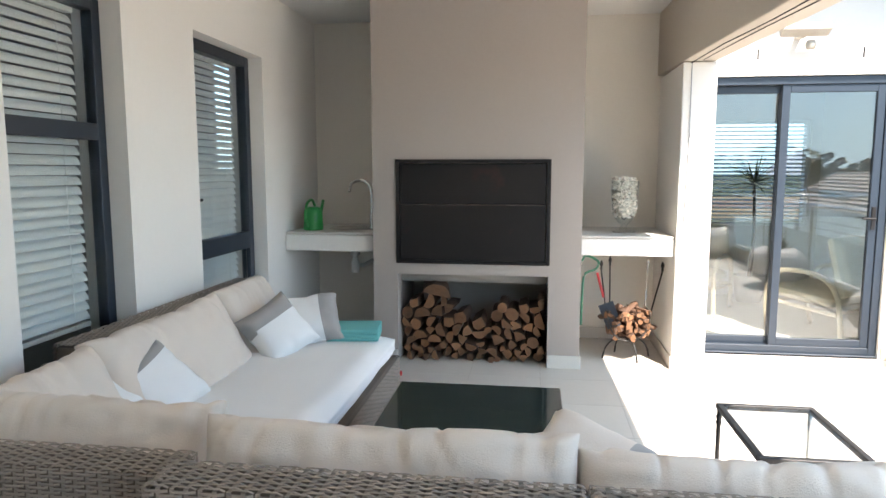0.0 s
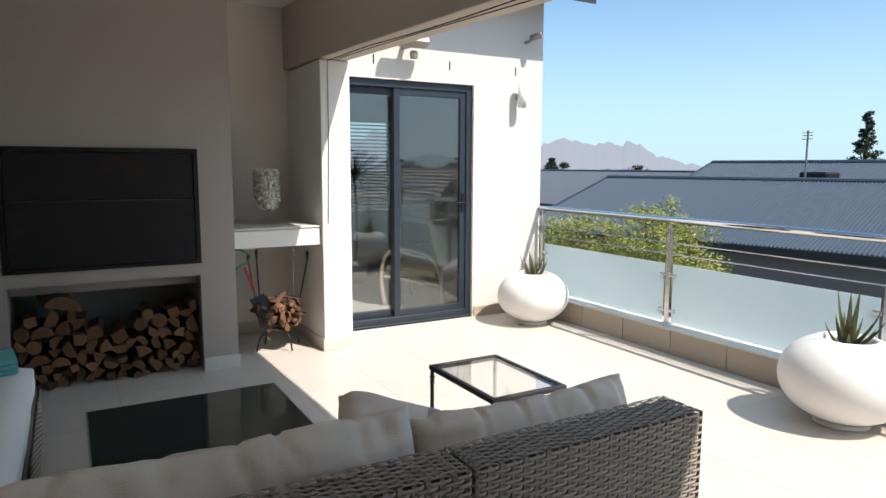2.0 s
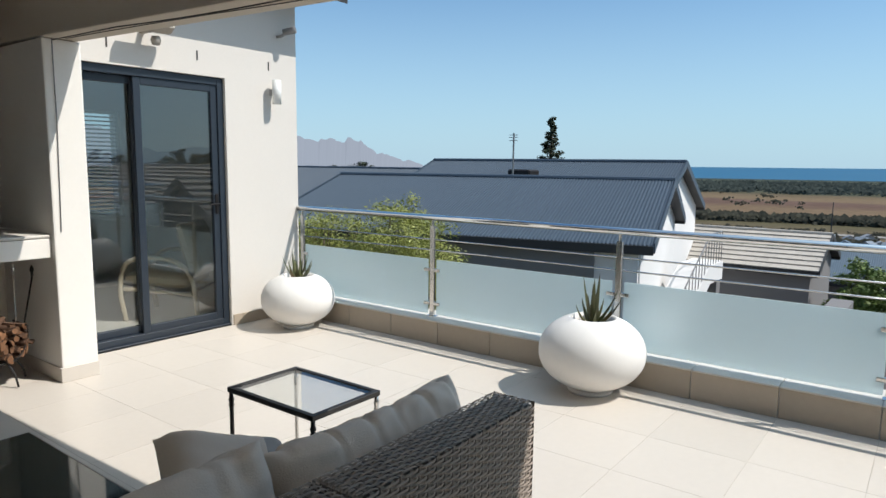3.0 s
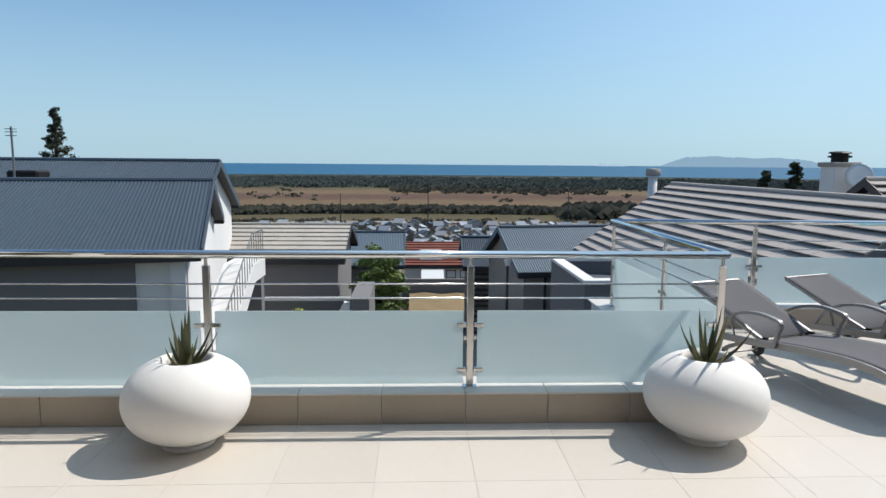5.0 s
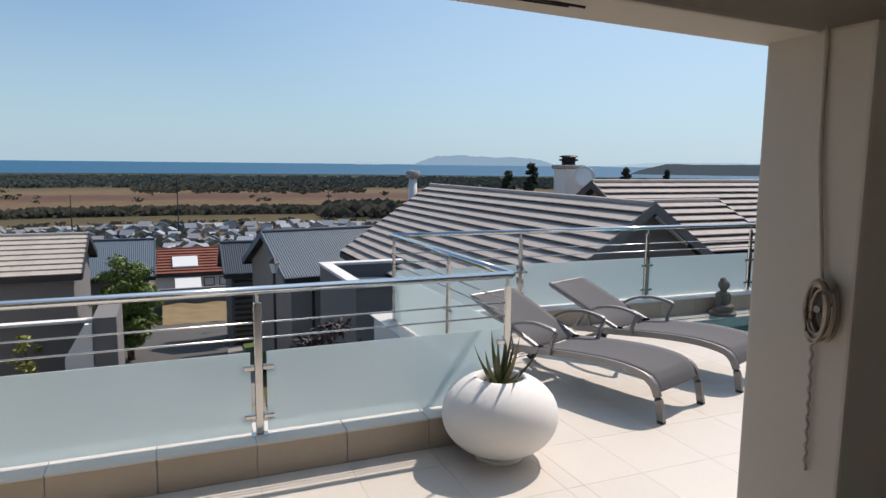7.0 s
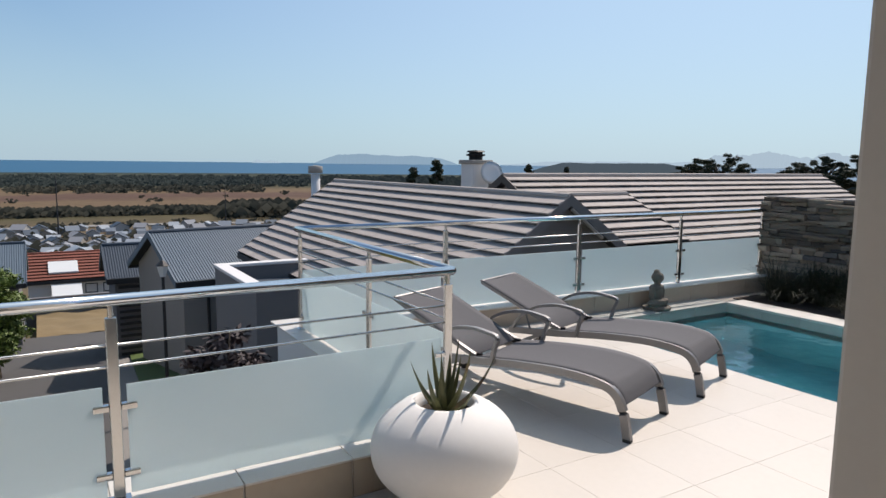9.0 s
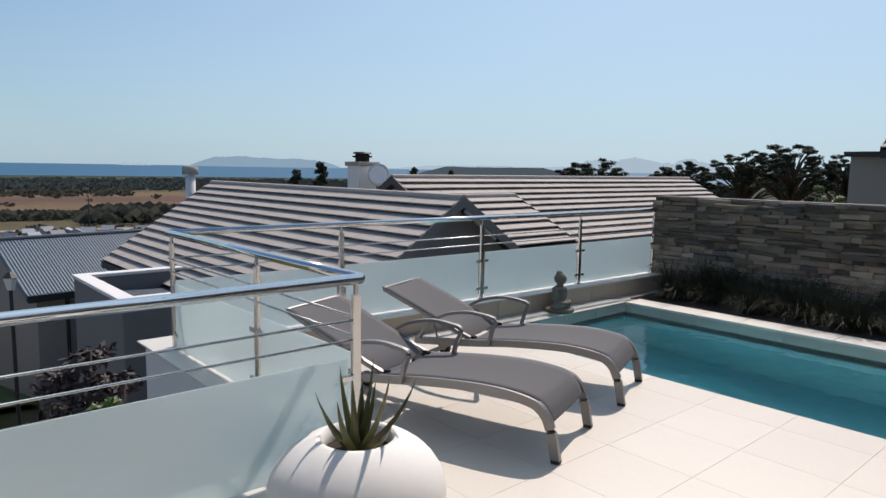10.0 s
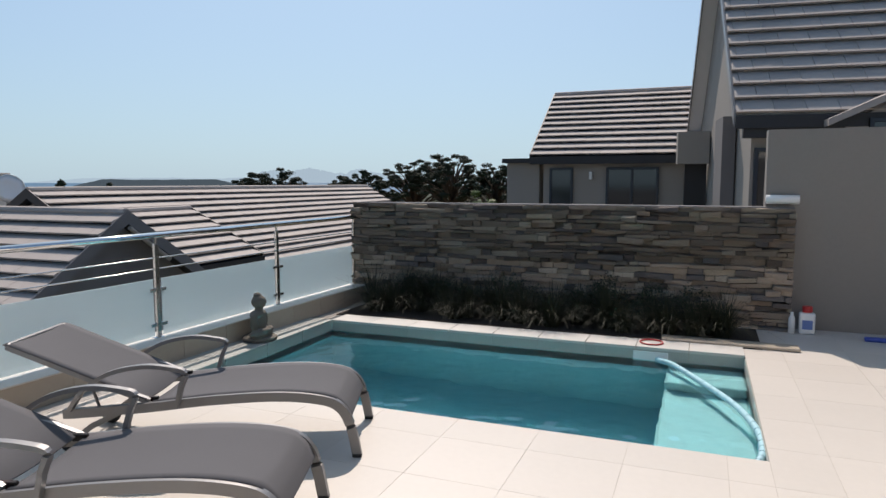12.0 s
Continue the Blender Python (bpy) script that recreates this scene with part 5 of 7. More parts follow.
def soft_goods():
    pillow(-0.40, 2.98, 0.575, 56, 0, 40, "white and grey throw pillow propped on the sofa", 21, 0.37, 0.15, 1, -62)
    pillow(-0.30, 3.26, 0.575, 38, 0, 8, "white throw pillow with a grey end", 22, 0.38, 0.12, -1, 14)
    pillow(-0.57, 2.02, 0.545, 52, 0, 66, "white throw pillow with grey corner against the cushion", 23, 0.37, 0.08, 1, -64)
    pillow(-0.66, 1.82, 0.515, 48, 0, 66, "white throw pillow with a grey edge", 24, 0.33, 0.10, 1, -60)
    pillow(1.22, 1.33, 0.60, 20, 6, 4, "beige and grey throw pillow slumped against the back cushions", 25, 0.40, 0.10, -1, -30, M_CANVAS)
    t = thing("folded_towel", "folded turquoise beach towel on the white seat", "towel", -0.06, 3.33, 0.465, 8)
    for k in range(3):
        b = box(-0.18, 0.18, -0.13, 0.13, k * 0.024, k * 0.024 + 0.0235, 0.010, seg=3)
        for v in b.verts:
            v.co.z += 0.003 * noise.noise(v.co * 14)
        part("fold", b, M_TEAL, t, "", True)


soft_goods()


# ---- fittings on the walls ----
def wall_fittings():
    t = thing("wall_light", "white cylinder wall light on a steel bracket", "wall light", 4.27, YD, 2.14)
    part("bracket", box(-0.02, 0.02, -0.05, 0, -0.03, 0.03, 0.004), M_STEEL, t)
    part("cylinder", lathe([(0.0, -0.11), (0.04, -0.11), (0.04, 0.11), (0.0, 0.11)], 28, None, Matrix.Translation((0, -0.09, 0))), M_SLAT, t, "", True)
    c = thing("security_camera", "small grey bullet security camera", "camera", 4.36, YD, 2.66)
    part("mount", tube([(0, 0, 0), (0, -0.06, 0.0), (0.02, -0.10, 0.03)], 0.014, 10), M_ALUGREY, c)
    part("body", lathe([(0.0, -0.06), (0.03, -0.06), (0.032, 0.05), (0.026, 0.06), (0.024, 0.05), (0.0, 0.045)], 20, None, pose(0.04, -0.13, 0.045, 78, 0, 35)), M_ALUGREY, c, "", True)
    fixture = mat("weathered_beige_metal", (0.36, 0.32, 0.27), 0.5, 0.2, vary=0.15, scale=12)
    f = thing("flood_light", "weathered beige flood light on a bracket under the eave", "flood light", 3.03, YD, 2.50)
    part("bracket", box(-0.02, 0.02, -0.12, 0, -0.02, 0.02, 0.004), fixture, f)
    part("housing", box(-0.17, 0.17, -0.05, 0.05, -0.03, 0.03, 0.012, m=pose(0, -0.15, 0.03, -25, 0, 0), seg=2), fixture, f)
    part("sensor", lathe([(0.0, -0.05), (0.03, -0.045), (0.04, -0.01), (0.03, 0.02), (0.0, 0.02)], 16, None, Matrix.Translation((0.06, -0.10, -0.06))), fixture, f, "", True)
    for x in (2.75, 3.51, 4.25):
        s = part("weep_slot", box(x - 0.006, x + 0.006, YD - 0.003, YD + 0.002, 2.34, 2.42), M_BLACK)
        tagged(s, "thin dark weep slot in the white wall", "slot", "weep slots")
    b = thing("beam_cable", "thin dark cable strung along the beam", "cable", XI, 0, ZS)
    pts = [(0.10, y, 0.004 + 0.006 * math.sin(y * 3.1)) for y in [4.4 - 0.25 * k for k in range(21)]]
    part("cable", tube([(x - 0.06 + 0.03 * (4.46 - y), y, 0.04 - 0.0178 * (4.46 - y) - 0.012 * abs(math.sin(y * 1.7))) for x, y, z in pts], 0.0035, 6), M_RUBBER, b)
    part("cable", tube([(x + 0.03 + 0.02 * math.sin(y * 1.3) + 0.03 * (4.46 - y), y, 0.047 - 0.0178 * (4.46 - y)) for x, y, z in pts], 0.0025, 6), M_RUBBER, b)
    part("cable", tube([(0.058, 4.452, 0.045), (0.06, 4.454, -0.5), (0.045, 4.454, -1.2)], 0.003, 6), M_ALUGREY, b, "grey cable down the pillar")
    e = thing("blind_cord", "twisted cord coiled on a cleat at the pillar", "cord", 2.24, -1.45, 0)
    rope = mat("sisal_cord", (0.42, 0.35, 0.27), 0.95, vary=0.2, scale=40, grain=200, bump=0.4)
    part("cord", tube([(0.012, 0.008, 2.18), (0.0, 0.012, 1.8), (-0.045, 0.014, 1.40)], 0.006, 6), rope, e)
    part("cleat", tube([(-0.06, 0.0, 1.33), (-0.06, 0.05, 1.33)], 0.012, 8), M_ALUGREY, e, "small metal peg")
    rnd = random.Random(6)
    for k in range(14):
        w, hh, cx = rnd.uniform(0.026, 0.048), rnd.uniform(0.07, 0.10), rnd.uniform(-0.012, 0.012)
        pts = [(w * math.cos(a) + cx - 0.06, 0.010 + 0.003 * k, 1.32 + hh * math.sin(a) + 0.004 * (k % 3)) for a in [2 * math.pi * j / 20 for j in range(21)]]
        part("coil", tube(pts, 0.005, 6), rope, e, "", True)
    wind = [(-0.025 - 0.012 * u + 0.003 * math.sin(u * 62), 0.014 + 0.003 * math.cos(u * 62), 1.25 - 0.45 * u) for u in [k / 60 for k in range(61)]]
    part("cord", tube(wind, 0.005, 6), rope, e, "loose twisted end")


wall_fittings()


def armchair(x, y, rz):
    t = thing("armchair", "cream armchair with bentwood arms behind the glass door", "armchair", x, y, 0.01, rz, group="armchairs behind the glass door")
    cream = mat("cream_upholstery", (0.60, 0.52, 0.40), 0.9, vary=0.1, grain=150, bump=0.35)
    wood = mat("pale_bentwood", (0.56, 0.46, 0.33), 0.5, vary=0.15, scale=8, grain=60, stretch=(1, 1, 0.1))
    for s in (-1, 1):
        arm = smooth_path([(s * 0.31, 0.30, 0.0), (s * 0.31, 0.34, 0.30), (s * 0.31, 0.27, 0.54), (s * 0.31, 0.05, 0.60), (s * 0.31, -0.20, 0.56), (s * 0.30, -0.33, 0.40), (s * 0.29, -0.38, 0.0)], 6)
        part("arm", tube(arm, 0.022, 10), wood, t, "curved pale wooden arm", True)
        part("rail", tube([(s * 0.30, 0.31, 0.30), (s * 0.30, -0.33, 0.26)], 0.018, 8), wood, t)
    part("crossbar", tube([(-0.30, 0.28, 0.29), (0.30, 0.28, 0.29)], 0.016, 8), wood, t)
    part("crossbar", tube([(-0.30, -0.30, 0.27), (0.30, -0.30, 0.27)], 0.016, 8), wood, t)
    cushion(t, "seat_cushion", cream, 0.56, 0.60, 0.15, pose(0, 0.02, 0.38, 4), "", 31, 0.2, 10, 0.004)
    cushion(t, "back_cushion", cream, 0.56, 0.52, 0.15, pose(0, -0.28, 0.66, 74), "", 32, 0.25, 10, 0.004)


armchair(3.66, 5.74, 35)
armchair(2.75, 6.7, 150)


def palm(x, y):
    t = thing("potted_palm", "spiky indoor palm on a thin stem behind the glass", "plant", x, y, 0.01)
    part("pot", lathe([(0.0, 0.0), (0.13, 0.0), (0.17, 0.30), (0.155, 0.30), (0.15, 0.27), (0.0, 0.27)], 28), M_POT, t, "", True)
    part("stem", tube(smooth_path([(0, 0, 0.25), (0.03, 0.01, 0.8), (0.0, 0.0, 1.35)], 6), 0.024, 8, r_end=0.018), M_BARK, t, "", True)
    rnd = random.Random(12)
    for k in range(46):
        a, lift = rnd.uniform(0, 6.28), rnd.uniform(-0.1, 1.3)
        L = rnd.uniform(0.32, 0.48)
        bm = bmesh.new()
        prev = None
        for q in range(5):
            u = q / 4
            r, z = L * u * math.cos(lift) , 1.33 + L * u * math.sin(lift) - 0.35 * u * u * math.cos(lift) * L
            w = 0.011 * (1 - u) + 0.002
            e = Vector((-math.sin(a), math.cos(a), 0)) * w
            c = Vector((r * math.cos(a), r * math.sin(a), z))
            row = [bm.verts.new(c - e), bm.verts.new(c + Vector((0, 0, -0.004))), bm.verts.new(c + e)]
            if prev:
                for i in range(2):
                    bm.faces.new((prev[i], prev[i + 1], row[i + 1], row[i]))
            prev = row
        part("leaf", bm, M_LEAF, t)


palm(3.49, 7.25)


# ---- loungers, statue, poolside ----
def lounger(x, y, rz):
    t = thing("sun_lounger", "grey aluminium sun lounger with raised sling backrest", "sun lounger", x, y, 0, rz, group="grey loungers by the pool")
    W = 0.29
    rail = smooth_path([(-0.02, 0, 0.012), (0.01, 0, 0.16), (0.06, 0, 0.265), (0.16, 0, 0.315), (0.40, 0, 0.335), (0.75, 0, 0.315), (1.10, 0, 0.275), (1.45, 0, 0.245), (1.55, 0, 0.24)], 6)
    for s in (-1, 1):
        part("side_rail", tube([(p.x, s * W, p.z) for p in rail], 0.02, 4, flat=(0.034, 0.05)), M_ALUGREY, t)
        part("foot_cap", box(-0.045, 0.005, s * W - 0.02, s * W + 0.02, 0, 0.02, 0.003), M_RUBBER, t)
        arm = smooth_path([(0.93, s * (W + 0.035), 0.285), (0.90, s * (W + 0.04), 0.40), (0.875, s * (W + 0.045), 0.475), (0.95, s * (W + 0.045), 0.50), (1.10, s * (W + 0.045), 0.51), (1.28, s * (W + 0.04), 0.47), (1.42, s * (W + 0.035), 0.38), (1.50, s * (W + 0.03), 0.27)], 5)
        part("armrest", tube(arm, 0.015, 8, flat=(0.034, 0.022)), M_ALUGREY, t, "arched aluminium armrest")
        part("rear_leg", tube([(1.20, s * (W - 0.03), 0.27), (1.42, s * (W - 0.03), 0.16), (1.55, s * (W - 0.03), 0.06)], 0.015, 8, flat=(0.03, 0.03)), M_ALUGREY, t)
        wh = part("wheel", lathe([(0.02, -0.015), (0.05, -0.018), (0.055, -0.01), (0.055, 0.01), (0.05, 0.018), (0.02, 0.015)], 24, None, pose(1.56, s * (W - 0.065), 0.055, 90)), M_RUBBER, t, "small black wheel", True)
        part("hub", lathe([(0.0, -0.02), (0.02, -0.02), (0.02, 0.02), (0.0, 0.02)], 12, None, pose(1.56, s * (W - 0.065), 0.055, 90)), M_ALUGREY, wh)
        part("backrest_rail", tube([(1.10, s * (W - 0.025), 0.30), (1.30, s * (W - 0.025), 0.375), (1.85, s * (W - 0.025), 0.60)], 0.014, 8, flat=(0.03, 0.03)), M_ALUGREY, t)
        part("strut", tube([(1.45, s * (W - 0.06), 0.44), (1.38, s * (W - 0.06), 0.22)], 0.008, 6), M_ALUGREY, t)
        part("hinge", box(1.06, 1.13, s * (W - 0.045) - 0.012, s * (W - 0.045) + 0.012, 0.285, 0.32, 0.003), M_BLACK, t, "black plastic hinge")

    def sheet(prof, w, thick=0.006, n=10):
        bm = bmesh.new()
        rows = []
        for side in (0, 1):
            for px, pz in prof:
                rows.append([bm.verts.new((px, -w + 2 * w * k / n, pz - side * thick - 0.012 * math.sin(math.pi * k / n) * (1 if px > 0.1 else 0.3))) for k in range(n + 1)])
        m = len(prof)
        for base in (0, m):
            for i in range(m - 1):
                for k in range(n):
                    bm.faces.new((rows[base + i][k], rows[base + i][k + 1], rows[base + i + 1][k + 1], rows[base + i + 1][k]))
        for i in range(m - 1):
            for k in (0, n):
                bm.faces.new((rows[i][k], rows[i + 1][k], rows[m + i + 1][k], rows[m + i][k]))
        for i in (0, m - 1):
            for k in range(n):
                bm.faces.new((rows[i][k], rows[i][k + 1], rows[m + i][k + 1], rows[m + i][k]))
        bmesh.ops.recalc_face_normals(bm, faces=bm.faces[:])
        return bm
    seat = [(p.x, p.z) for p in smooth_path([(0.012, 0, 0.215), (0.055, 0, 0.29), (0.15, 0, 0.343), (0.40, 0, 0.362), (0.75, 0, 0.342), (1.08, 0, 0.305)], 5)]
    part("seat_sling", sheet(seat, W - 0.005), M_SLING, t, "stretched grey mesh seat", True)
    back = [(1.11, 0.316), (1.30, 0.394), (1.55, 0.498), (1.83, 0.612), (1.86, 0.616)]
    part("backrest_sling", sheet(back, W - 0.005), M_SLING, t, "raised grey mesh backrest", True)
    part("head_bar", tube([(1.855, -W + 0.03, 0.604), (1.855, W - 0.03, 0.604)], 0.014, 10), M_ALUGREY, t)
    part("axle", tube([(1.56, -W + 0.05, 0.055), (1.56, W - 0.05, 0.055)], 0.007, 8), M_ALUGREY, t)
    return t


LOUNGER_A = lounger(4.36, -2.95, 20)
LOUNGER_B = copy_thing(LOUNGER_A, pose(4.65, -3.97, 0, 0, 0, 21.5))


def statue():
    bm = bmesh.new()

    def ball(x, y, z, a, b2, c, rz=0):
        s = bmesh.new()
        bmesh.ops.create_uvsphere(s, u_segments=18, v_segments=12, radius=1)
        s.transform(pose(x, y, z, 0, 0, rz) @ Matrix.Diagonal((a, b2, c, 1)))
        join(bm, s)
    lathe([(0.0, 0), (0.12, 0.0), (0.125, 0.03), (0.11, 0.04), (0.0, 0.04)], 24, bm)
    ball(-0.06, 0.03, 0.075, 0.10, 0.045, 0.04, 25), ball(0.06, 0.03, 0.075, 0.10, 0.045, 0.04, -25)
    ball(0, -0.01, 0.17, 0.075, 0.055, 0.11), ball(0, -0.01, 0.235, 0.092, 0.05, 0.04)
    ball(-0.088, 0.0, 0.17, 0.024, 0.028, 0.085), ball(0.088, 0.0, 0.17, 0.024, 0.028, 0.085)
    ball(-0.05, 0.06, 0.10, 0.055, 0.022, 0.02, 35), ball(0.05, 0.06, 0.10, 0.055, 0.022, 0.02, -35)
    ball(0, 0.0, 0.285, 0.03, 0.03, 0.03), ball(0, 0.0, 0.345, 0.05, 0.054, 0.062), ball(0, -0.01, 0.405, 0.028, 0.028, 0.026)
    bm.transform(Matrix.Diagonal((1.28, 1.3, 1.04, 1)))
    ob = solid("garden_statue", bm, M_STATUE, "weathered stone seated garden figure by the pool", "statue", smooth=True)
    md = ob.modifiers.new("merge", "REMESH")
    md.mode, md.voxel_size, md.use_smooth_shade = "VOXEL", 0.007, True
    ob.matrix_world = pose(6.645, -5.69, 0.012, 0, 0, 105)


statue()


def poolside():
    t = thing("pool_hose", "pale blue ribbed pool hose floating from the skimmer", "hose", 0, 0, 0)
    pts = smooth_path([(3.16, -6.70, -0.09), (3.02, -6.50, -0.07), (2.78, -6.05, -0.075), (2.58, -5.55, -0.06), (2.47, -5.05, -0.05), (2.47, -4.68, -0.05), (2.52, -4.53, -0.08)], 12)
    b = bmesh.new()
    part("tube", tube(pts, 0.022, 10), M_BLUEPLASTIC, t, "", True)
    for k in range(0, len(pts) - 1, 3):
        d = (pts[k + 1] - pts[k]).normalized() * 0.006
        tube([pts[k] - d, pts[k] + d], 0.025, 10, b)
    tagged(part("rib", b, M_BLUEPLASTIC, t, "raised hose ribs"), kind="stuff")
    r = thing("dive_ring", "red plastic ring lying on the pool edge", "ring", 3.23, -6.90, 0.02)
    part("ring", tube([(0.10 * math.cos(a), 0.10 * math.sin(a), 0) for a in [2 * math.pi * k / 28 for k in range(29)]], 0.007, 8), M_REDPLASTIC, r, "", True)
    k = thing("chemical_bottle", "white plastic pool chemical bottle with red cap", "bottle", 1.85, -7.90, 0)
    part("body", box(-0.07, 0.07, -0.05, 0.05, 0, 0.21, 0.025, seg=3), M_WHITEPLASTIC, k, "", True)
    part("cap", lathe([(0.045, 0.215), (0.045, 0.27), (0.03, 0.275), (0.0, 0.275)], 18), M_REDPLASTIC, k)
    part("label", box(-0.045, 0.045, -0.0515, 0.0515, 0.05, 0.14), mat("blue_printed_label", (0.12, 0.2, 0.45), 0.5), k, "blue and white label")
    k2 = thing("chemical_bottle", "slim white plastic bottle beside the stone wall", "bottle", 1.985, -7.87, 0)
    part("body", lathe([(0.0, 0), (0.03, 0), (0.03, 0.15), (0.014, 0.18), (0.014, 0.21), (0.0, 0.21)], 16), M_WHITEPLASTIC, k2, "", True)
    c = thing("downlight_tube", "white cylinder light lying on the stone wall", "light", 2.10, -8.07, 1.305, 0)
    part("cylinder", lathe([(0.0, -0.15), (0.045, -0.15), (0.045, 0.15), (0.0, 0.15)], 20, None, pose(0, 0, 0, 0, 90, 0)), M_WHITEPLASTIC, c, "", True)
    d = thing("brush_head", "blue pool brush lying in the shade", "brush", 1.25, -7.75, 0.0)
    part("bar", box(-0.14, 0.14, -0.03, 0.03, 0.0, 0.04, 0.01), mat("blue_plastic", (0.03, 0.07, 0.35), 0.4), d)
    solid("planter_soil", box(2.3, 6.62, -7.93, -7.03, -0.02, 0.006), M_SOIL, "dark soil of the planting bed", "soil", "structure")
    slab = thing("stepping_slab", "two dark stone slabs beside the planting bed", "paving slab", 2.75, -7.12, 0.0)
    part("slab", box(-0.75, 0.40, -0.10, 0.08, 0.006, 0.03, 0.004), M_KERB, slab)


def planting():
    rnd = random.Random(12)
    for k in range(28):
        x, y = 2.55 + 3.95 * (k + 0.5) / 28 + rnd.uniform(-0.08, 0.08), -7.52 + rnd.uniform(-0.22, 0.25)
        h = rnd.uniform(0.30, 0.54)
        verts, faces = [], []
        for b in range(330):
            a, lean, L = rnd.uniform(0, 6.28), rnd.uniform(0.15, 1.15), h * rnd.uniform(0.6, 1.15)
            w = 0.004
            bx, by = rnd.uniform(-0.06, 0.06), rnd.uniform(-0.06, 0.06)
            i = len(verts)
            for s in range(4):
                u = s / 3
                r, z = L * u * math.sin(lean * (0.4 + 0.9 * u)), L * u * math.cos(lean * (0.4 + 0.9 * u))
                ww = w * (1 - 0.8 * u)
                verts += [(bx + r * math.cos(a) - ww * math.sin(a), by + r * math.sin(a) + ww * math.cos(a), max(z, 0.0)), (bx + r * math.cos(a) + ww * math.sin(a), by + r * math.sin(a) - ww * math.cos(a), max(z, 0.0))]
            for s in range(3):
                o = i + 2 * s
                faces.append((o, o + 1, o + 3, o + 2))
        me = bpy.data.meshes.new("grass_tuft")
        me.from_pydata(verts, [], faces)
        me.materials.append(M_GRASSY)
        ob = new("grass_tuft", me)
        ob.matrix_world = pose(x, y, 0.004)
        tagged(ob, "dark strappy grass tuft under the stone wall", "plant", "tufts in the planting bed")


def low_shrubs():
    """Dense dark shrubs filling the bed behind the tufts."""
    rnd = random.Random(44)
    for k in range(9):
        x, h = 2.75 + 3.5 * (k + 0.5) / 9 + rnd.uniform(-0.1, 0.1), rnd.uniform(0.34, 0.52)
        t = thing("shrub", "low dense dark green shrub under the stone wall", "shrub", x, -7.66 + rnd.uniform(-0.06, 0.06), 0.004, group="shrubs in the planting bed")
        stems = bmesh.new()
        verts, faces = [], []
        for q in range(26):
            a, r = rnd.uniform(0, 6.28), 0.24 * math.sqrt(rnd.random())
            top = Vector((r * math.cos(a), 0.75 * r * math.sin(a), h * rnd.uniform(0.35, 1.0) * (1 - (r / 0.34) ** 2)))
            tube([(0.3 * top.x, 0.3 * top.y, 0.0), tuple(top)], 0.005, 4, stems, r_end=0.002)
            for j in range(44):
                d = Vector((rnd.gauss(0, 1), rnd.gauss(0, 1), rnd.gauss(0, 0.8)))
                c = top + d * 0.045
                u = Vector((rnd.gauss(0, 1), rnd.gauss(0, 1), rnd.gauss(0, 1))).normalized() * rnd.uniform(0.012, 0.022)
                w = u.cross(d + Vector((0.01, 0, 0))).normalized() * 0.006
                c.z = max(c.z, 0.01)
                i = len(verts)
                verts += [c - u, c - w, c + u, c + w]
                faces.append((i, i + 1, i + 2, i + 3))
        part("stems", stems, M_BARK, t)
        me = bpy.data.meshes.new("foliage")
        me.from_pydata([tuple(v) for v in verts], [], faces)
        me.materials.append(M_LEAFDARK)
        o = new("foliage", me)
        o.parent = t
        tagged(o, kind="stuff")


poolside()
planting()
low_shrubs()

# ---- houses ----
def tile_roof(parent, origin, along, down, length, width, course=0.34, mat_=None, name="roof_course", drop=0.085, single=0):
    """Courses of flat tiles from the ridge at origin: along = unit vector of the ridge, down = unit vector of the fall."""
    o, a, d = Vector(origin), Vector(along).normalized(), Vector(down).normalized()
    nrm = a.cross(d)
    if nrm.z < 0:
        nrm = -nrm
    n = max(1, int(width / course))
    if mat_ is M_ROOFTILE2:             # flatter tiles with thin shadow lines
        drop = 0.05
    step = width / n
    tl = 0.45
    made = 0
    for k in range(n):
        verts, faces = [], []
        s0, s1 = k * step - 0.04, (k + 1) * step
        x = -(k % 2) * tl / 2
        while x < length:
            x0, x1 = max(x, 0), min(x + tl, length)
            if x1 - x0 > 0.01:
                i = len(verts)
                lift = random.uniform(0, 0.006)
                for s, h in ((s0, 0.0), (s1, drop + lift)):
                    for xx in (x0 + 0.003, x1 - 0.003):
                        verts.append(o + a * xx + d * s + nrm * h)
                        verts.append(o + a * xx + d * s + nrm * (h - 0.035))
                # order: s0: x0 top, x0 bottom, x1 top, x1 bottom; s1 likewise
                faces += [(i, i + 2, i + 6, i + 4), (i + 4, i + 6, i + 7, i + 5), (i, i + 4, i + 5, i + 1), (i + 2, i + 3, i + 7, i + 6)]
            x += tl
        count = len(verts) // 8
        if made + count <= single:
            for q in range(count):
                me = bpy.data.meshes.new("roof_tile")
                me.from_pydata(verts[8 * q:8 * q + 8], [], faces[:4])
                me.materials.append(mat_ or M_ROOFTILE)
                new("roof_tile", me).parent = parent
            made += count
            continue
        me = bpy.data.meshes.new(name)
        me.from_pydata(verts, [], faces)
        me.materials.append(mat_ or M_ROOFTILE)
        ob = tagged(new(name, me), kind="stuff")
        ob.parent = parent


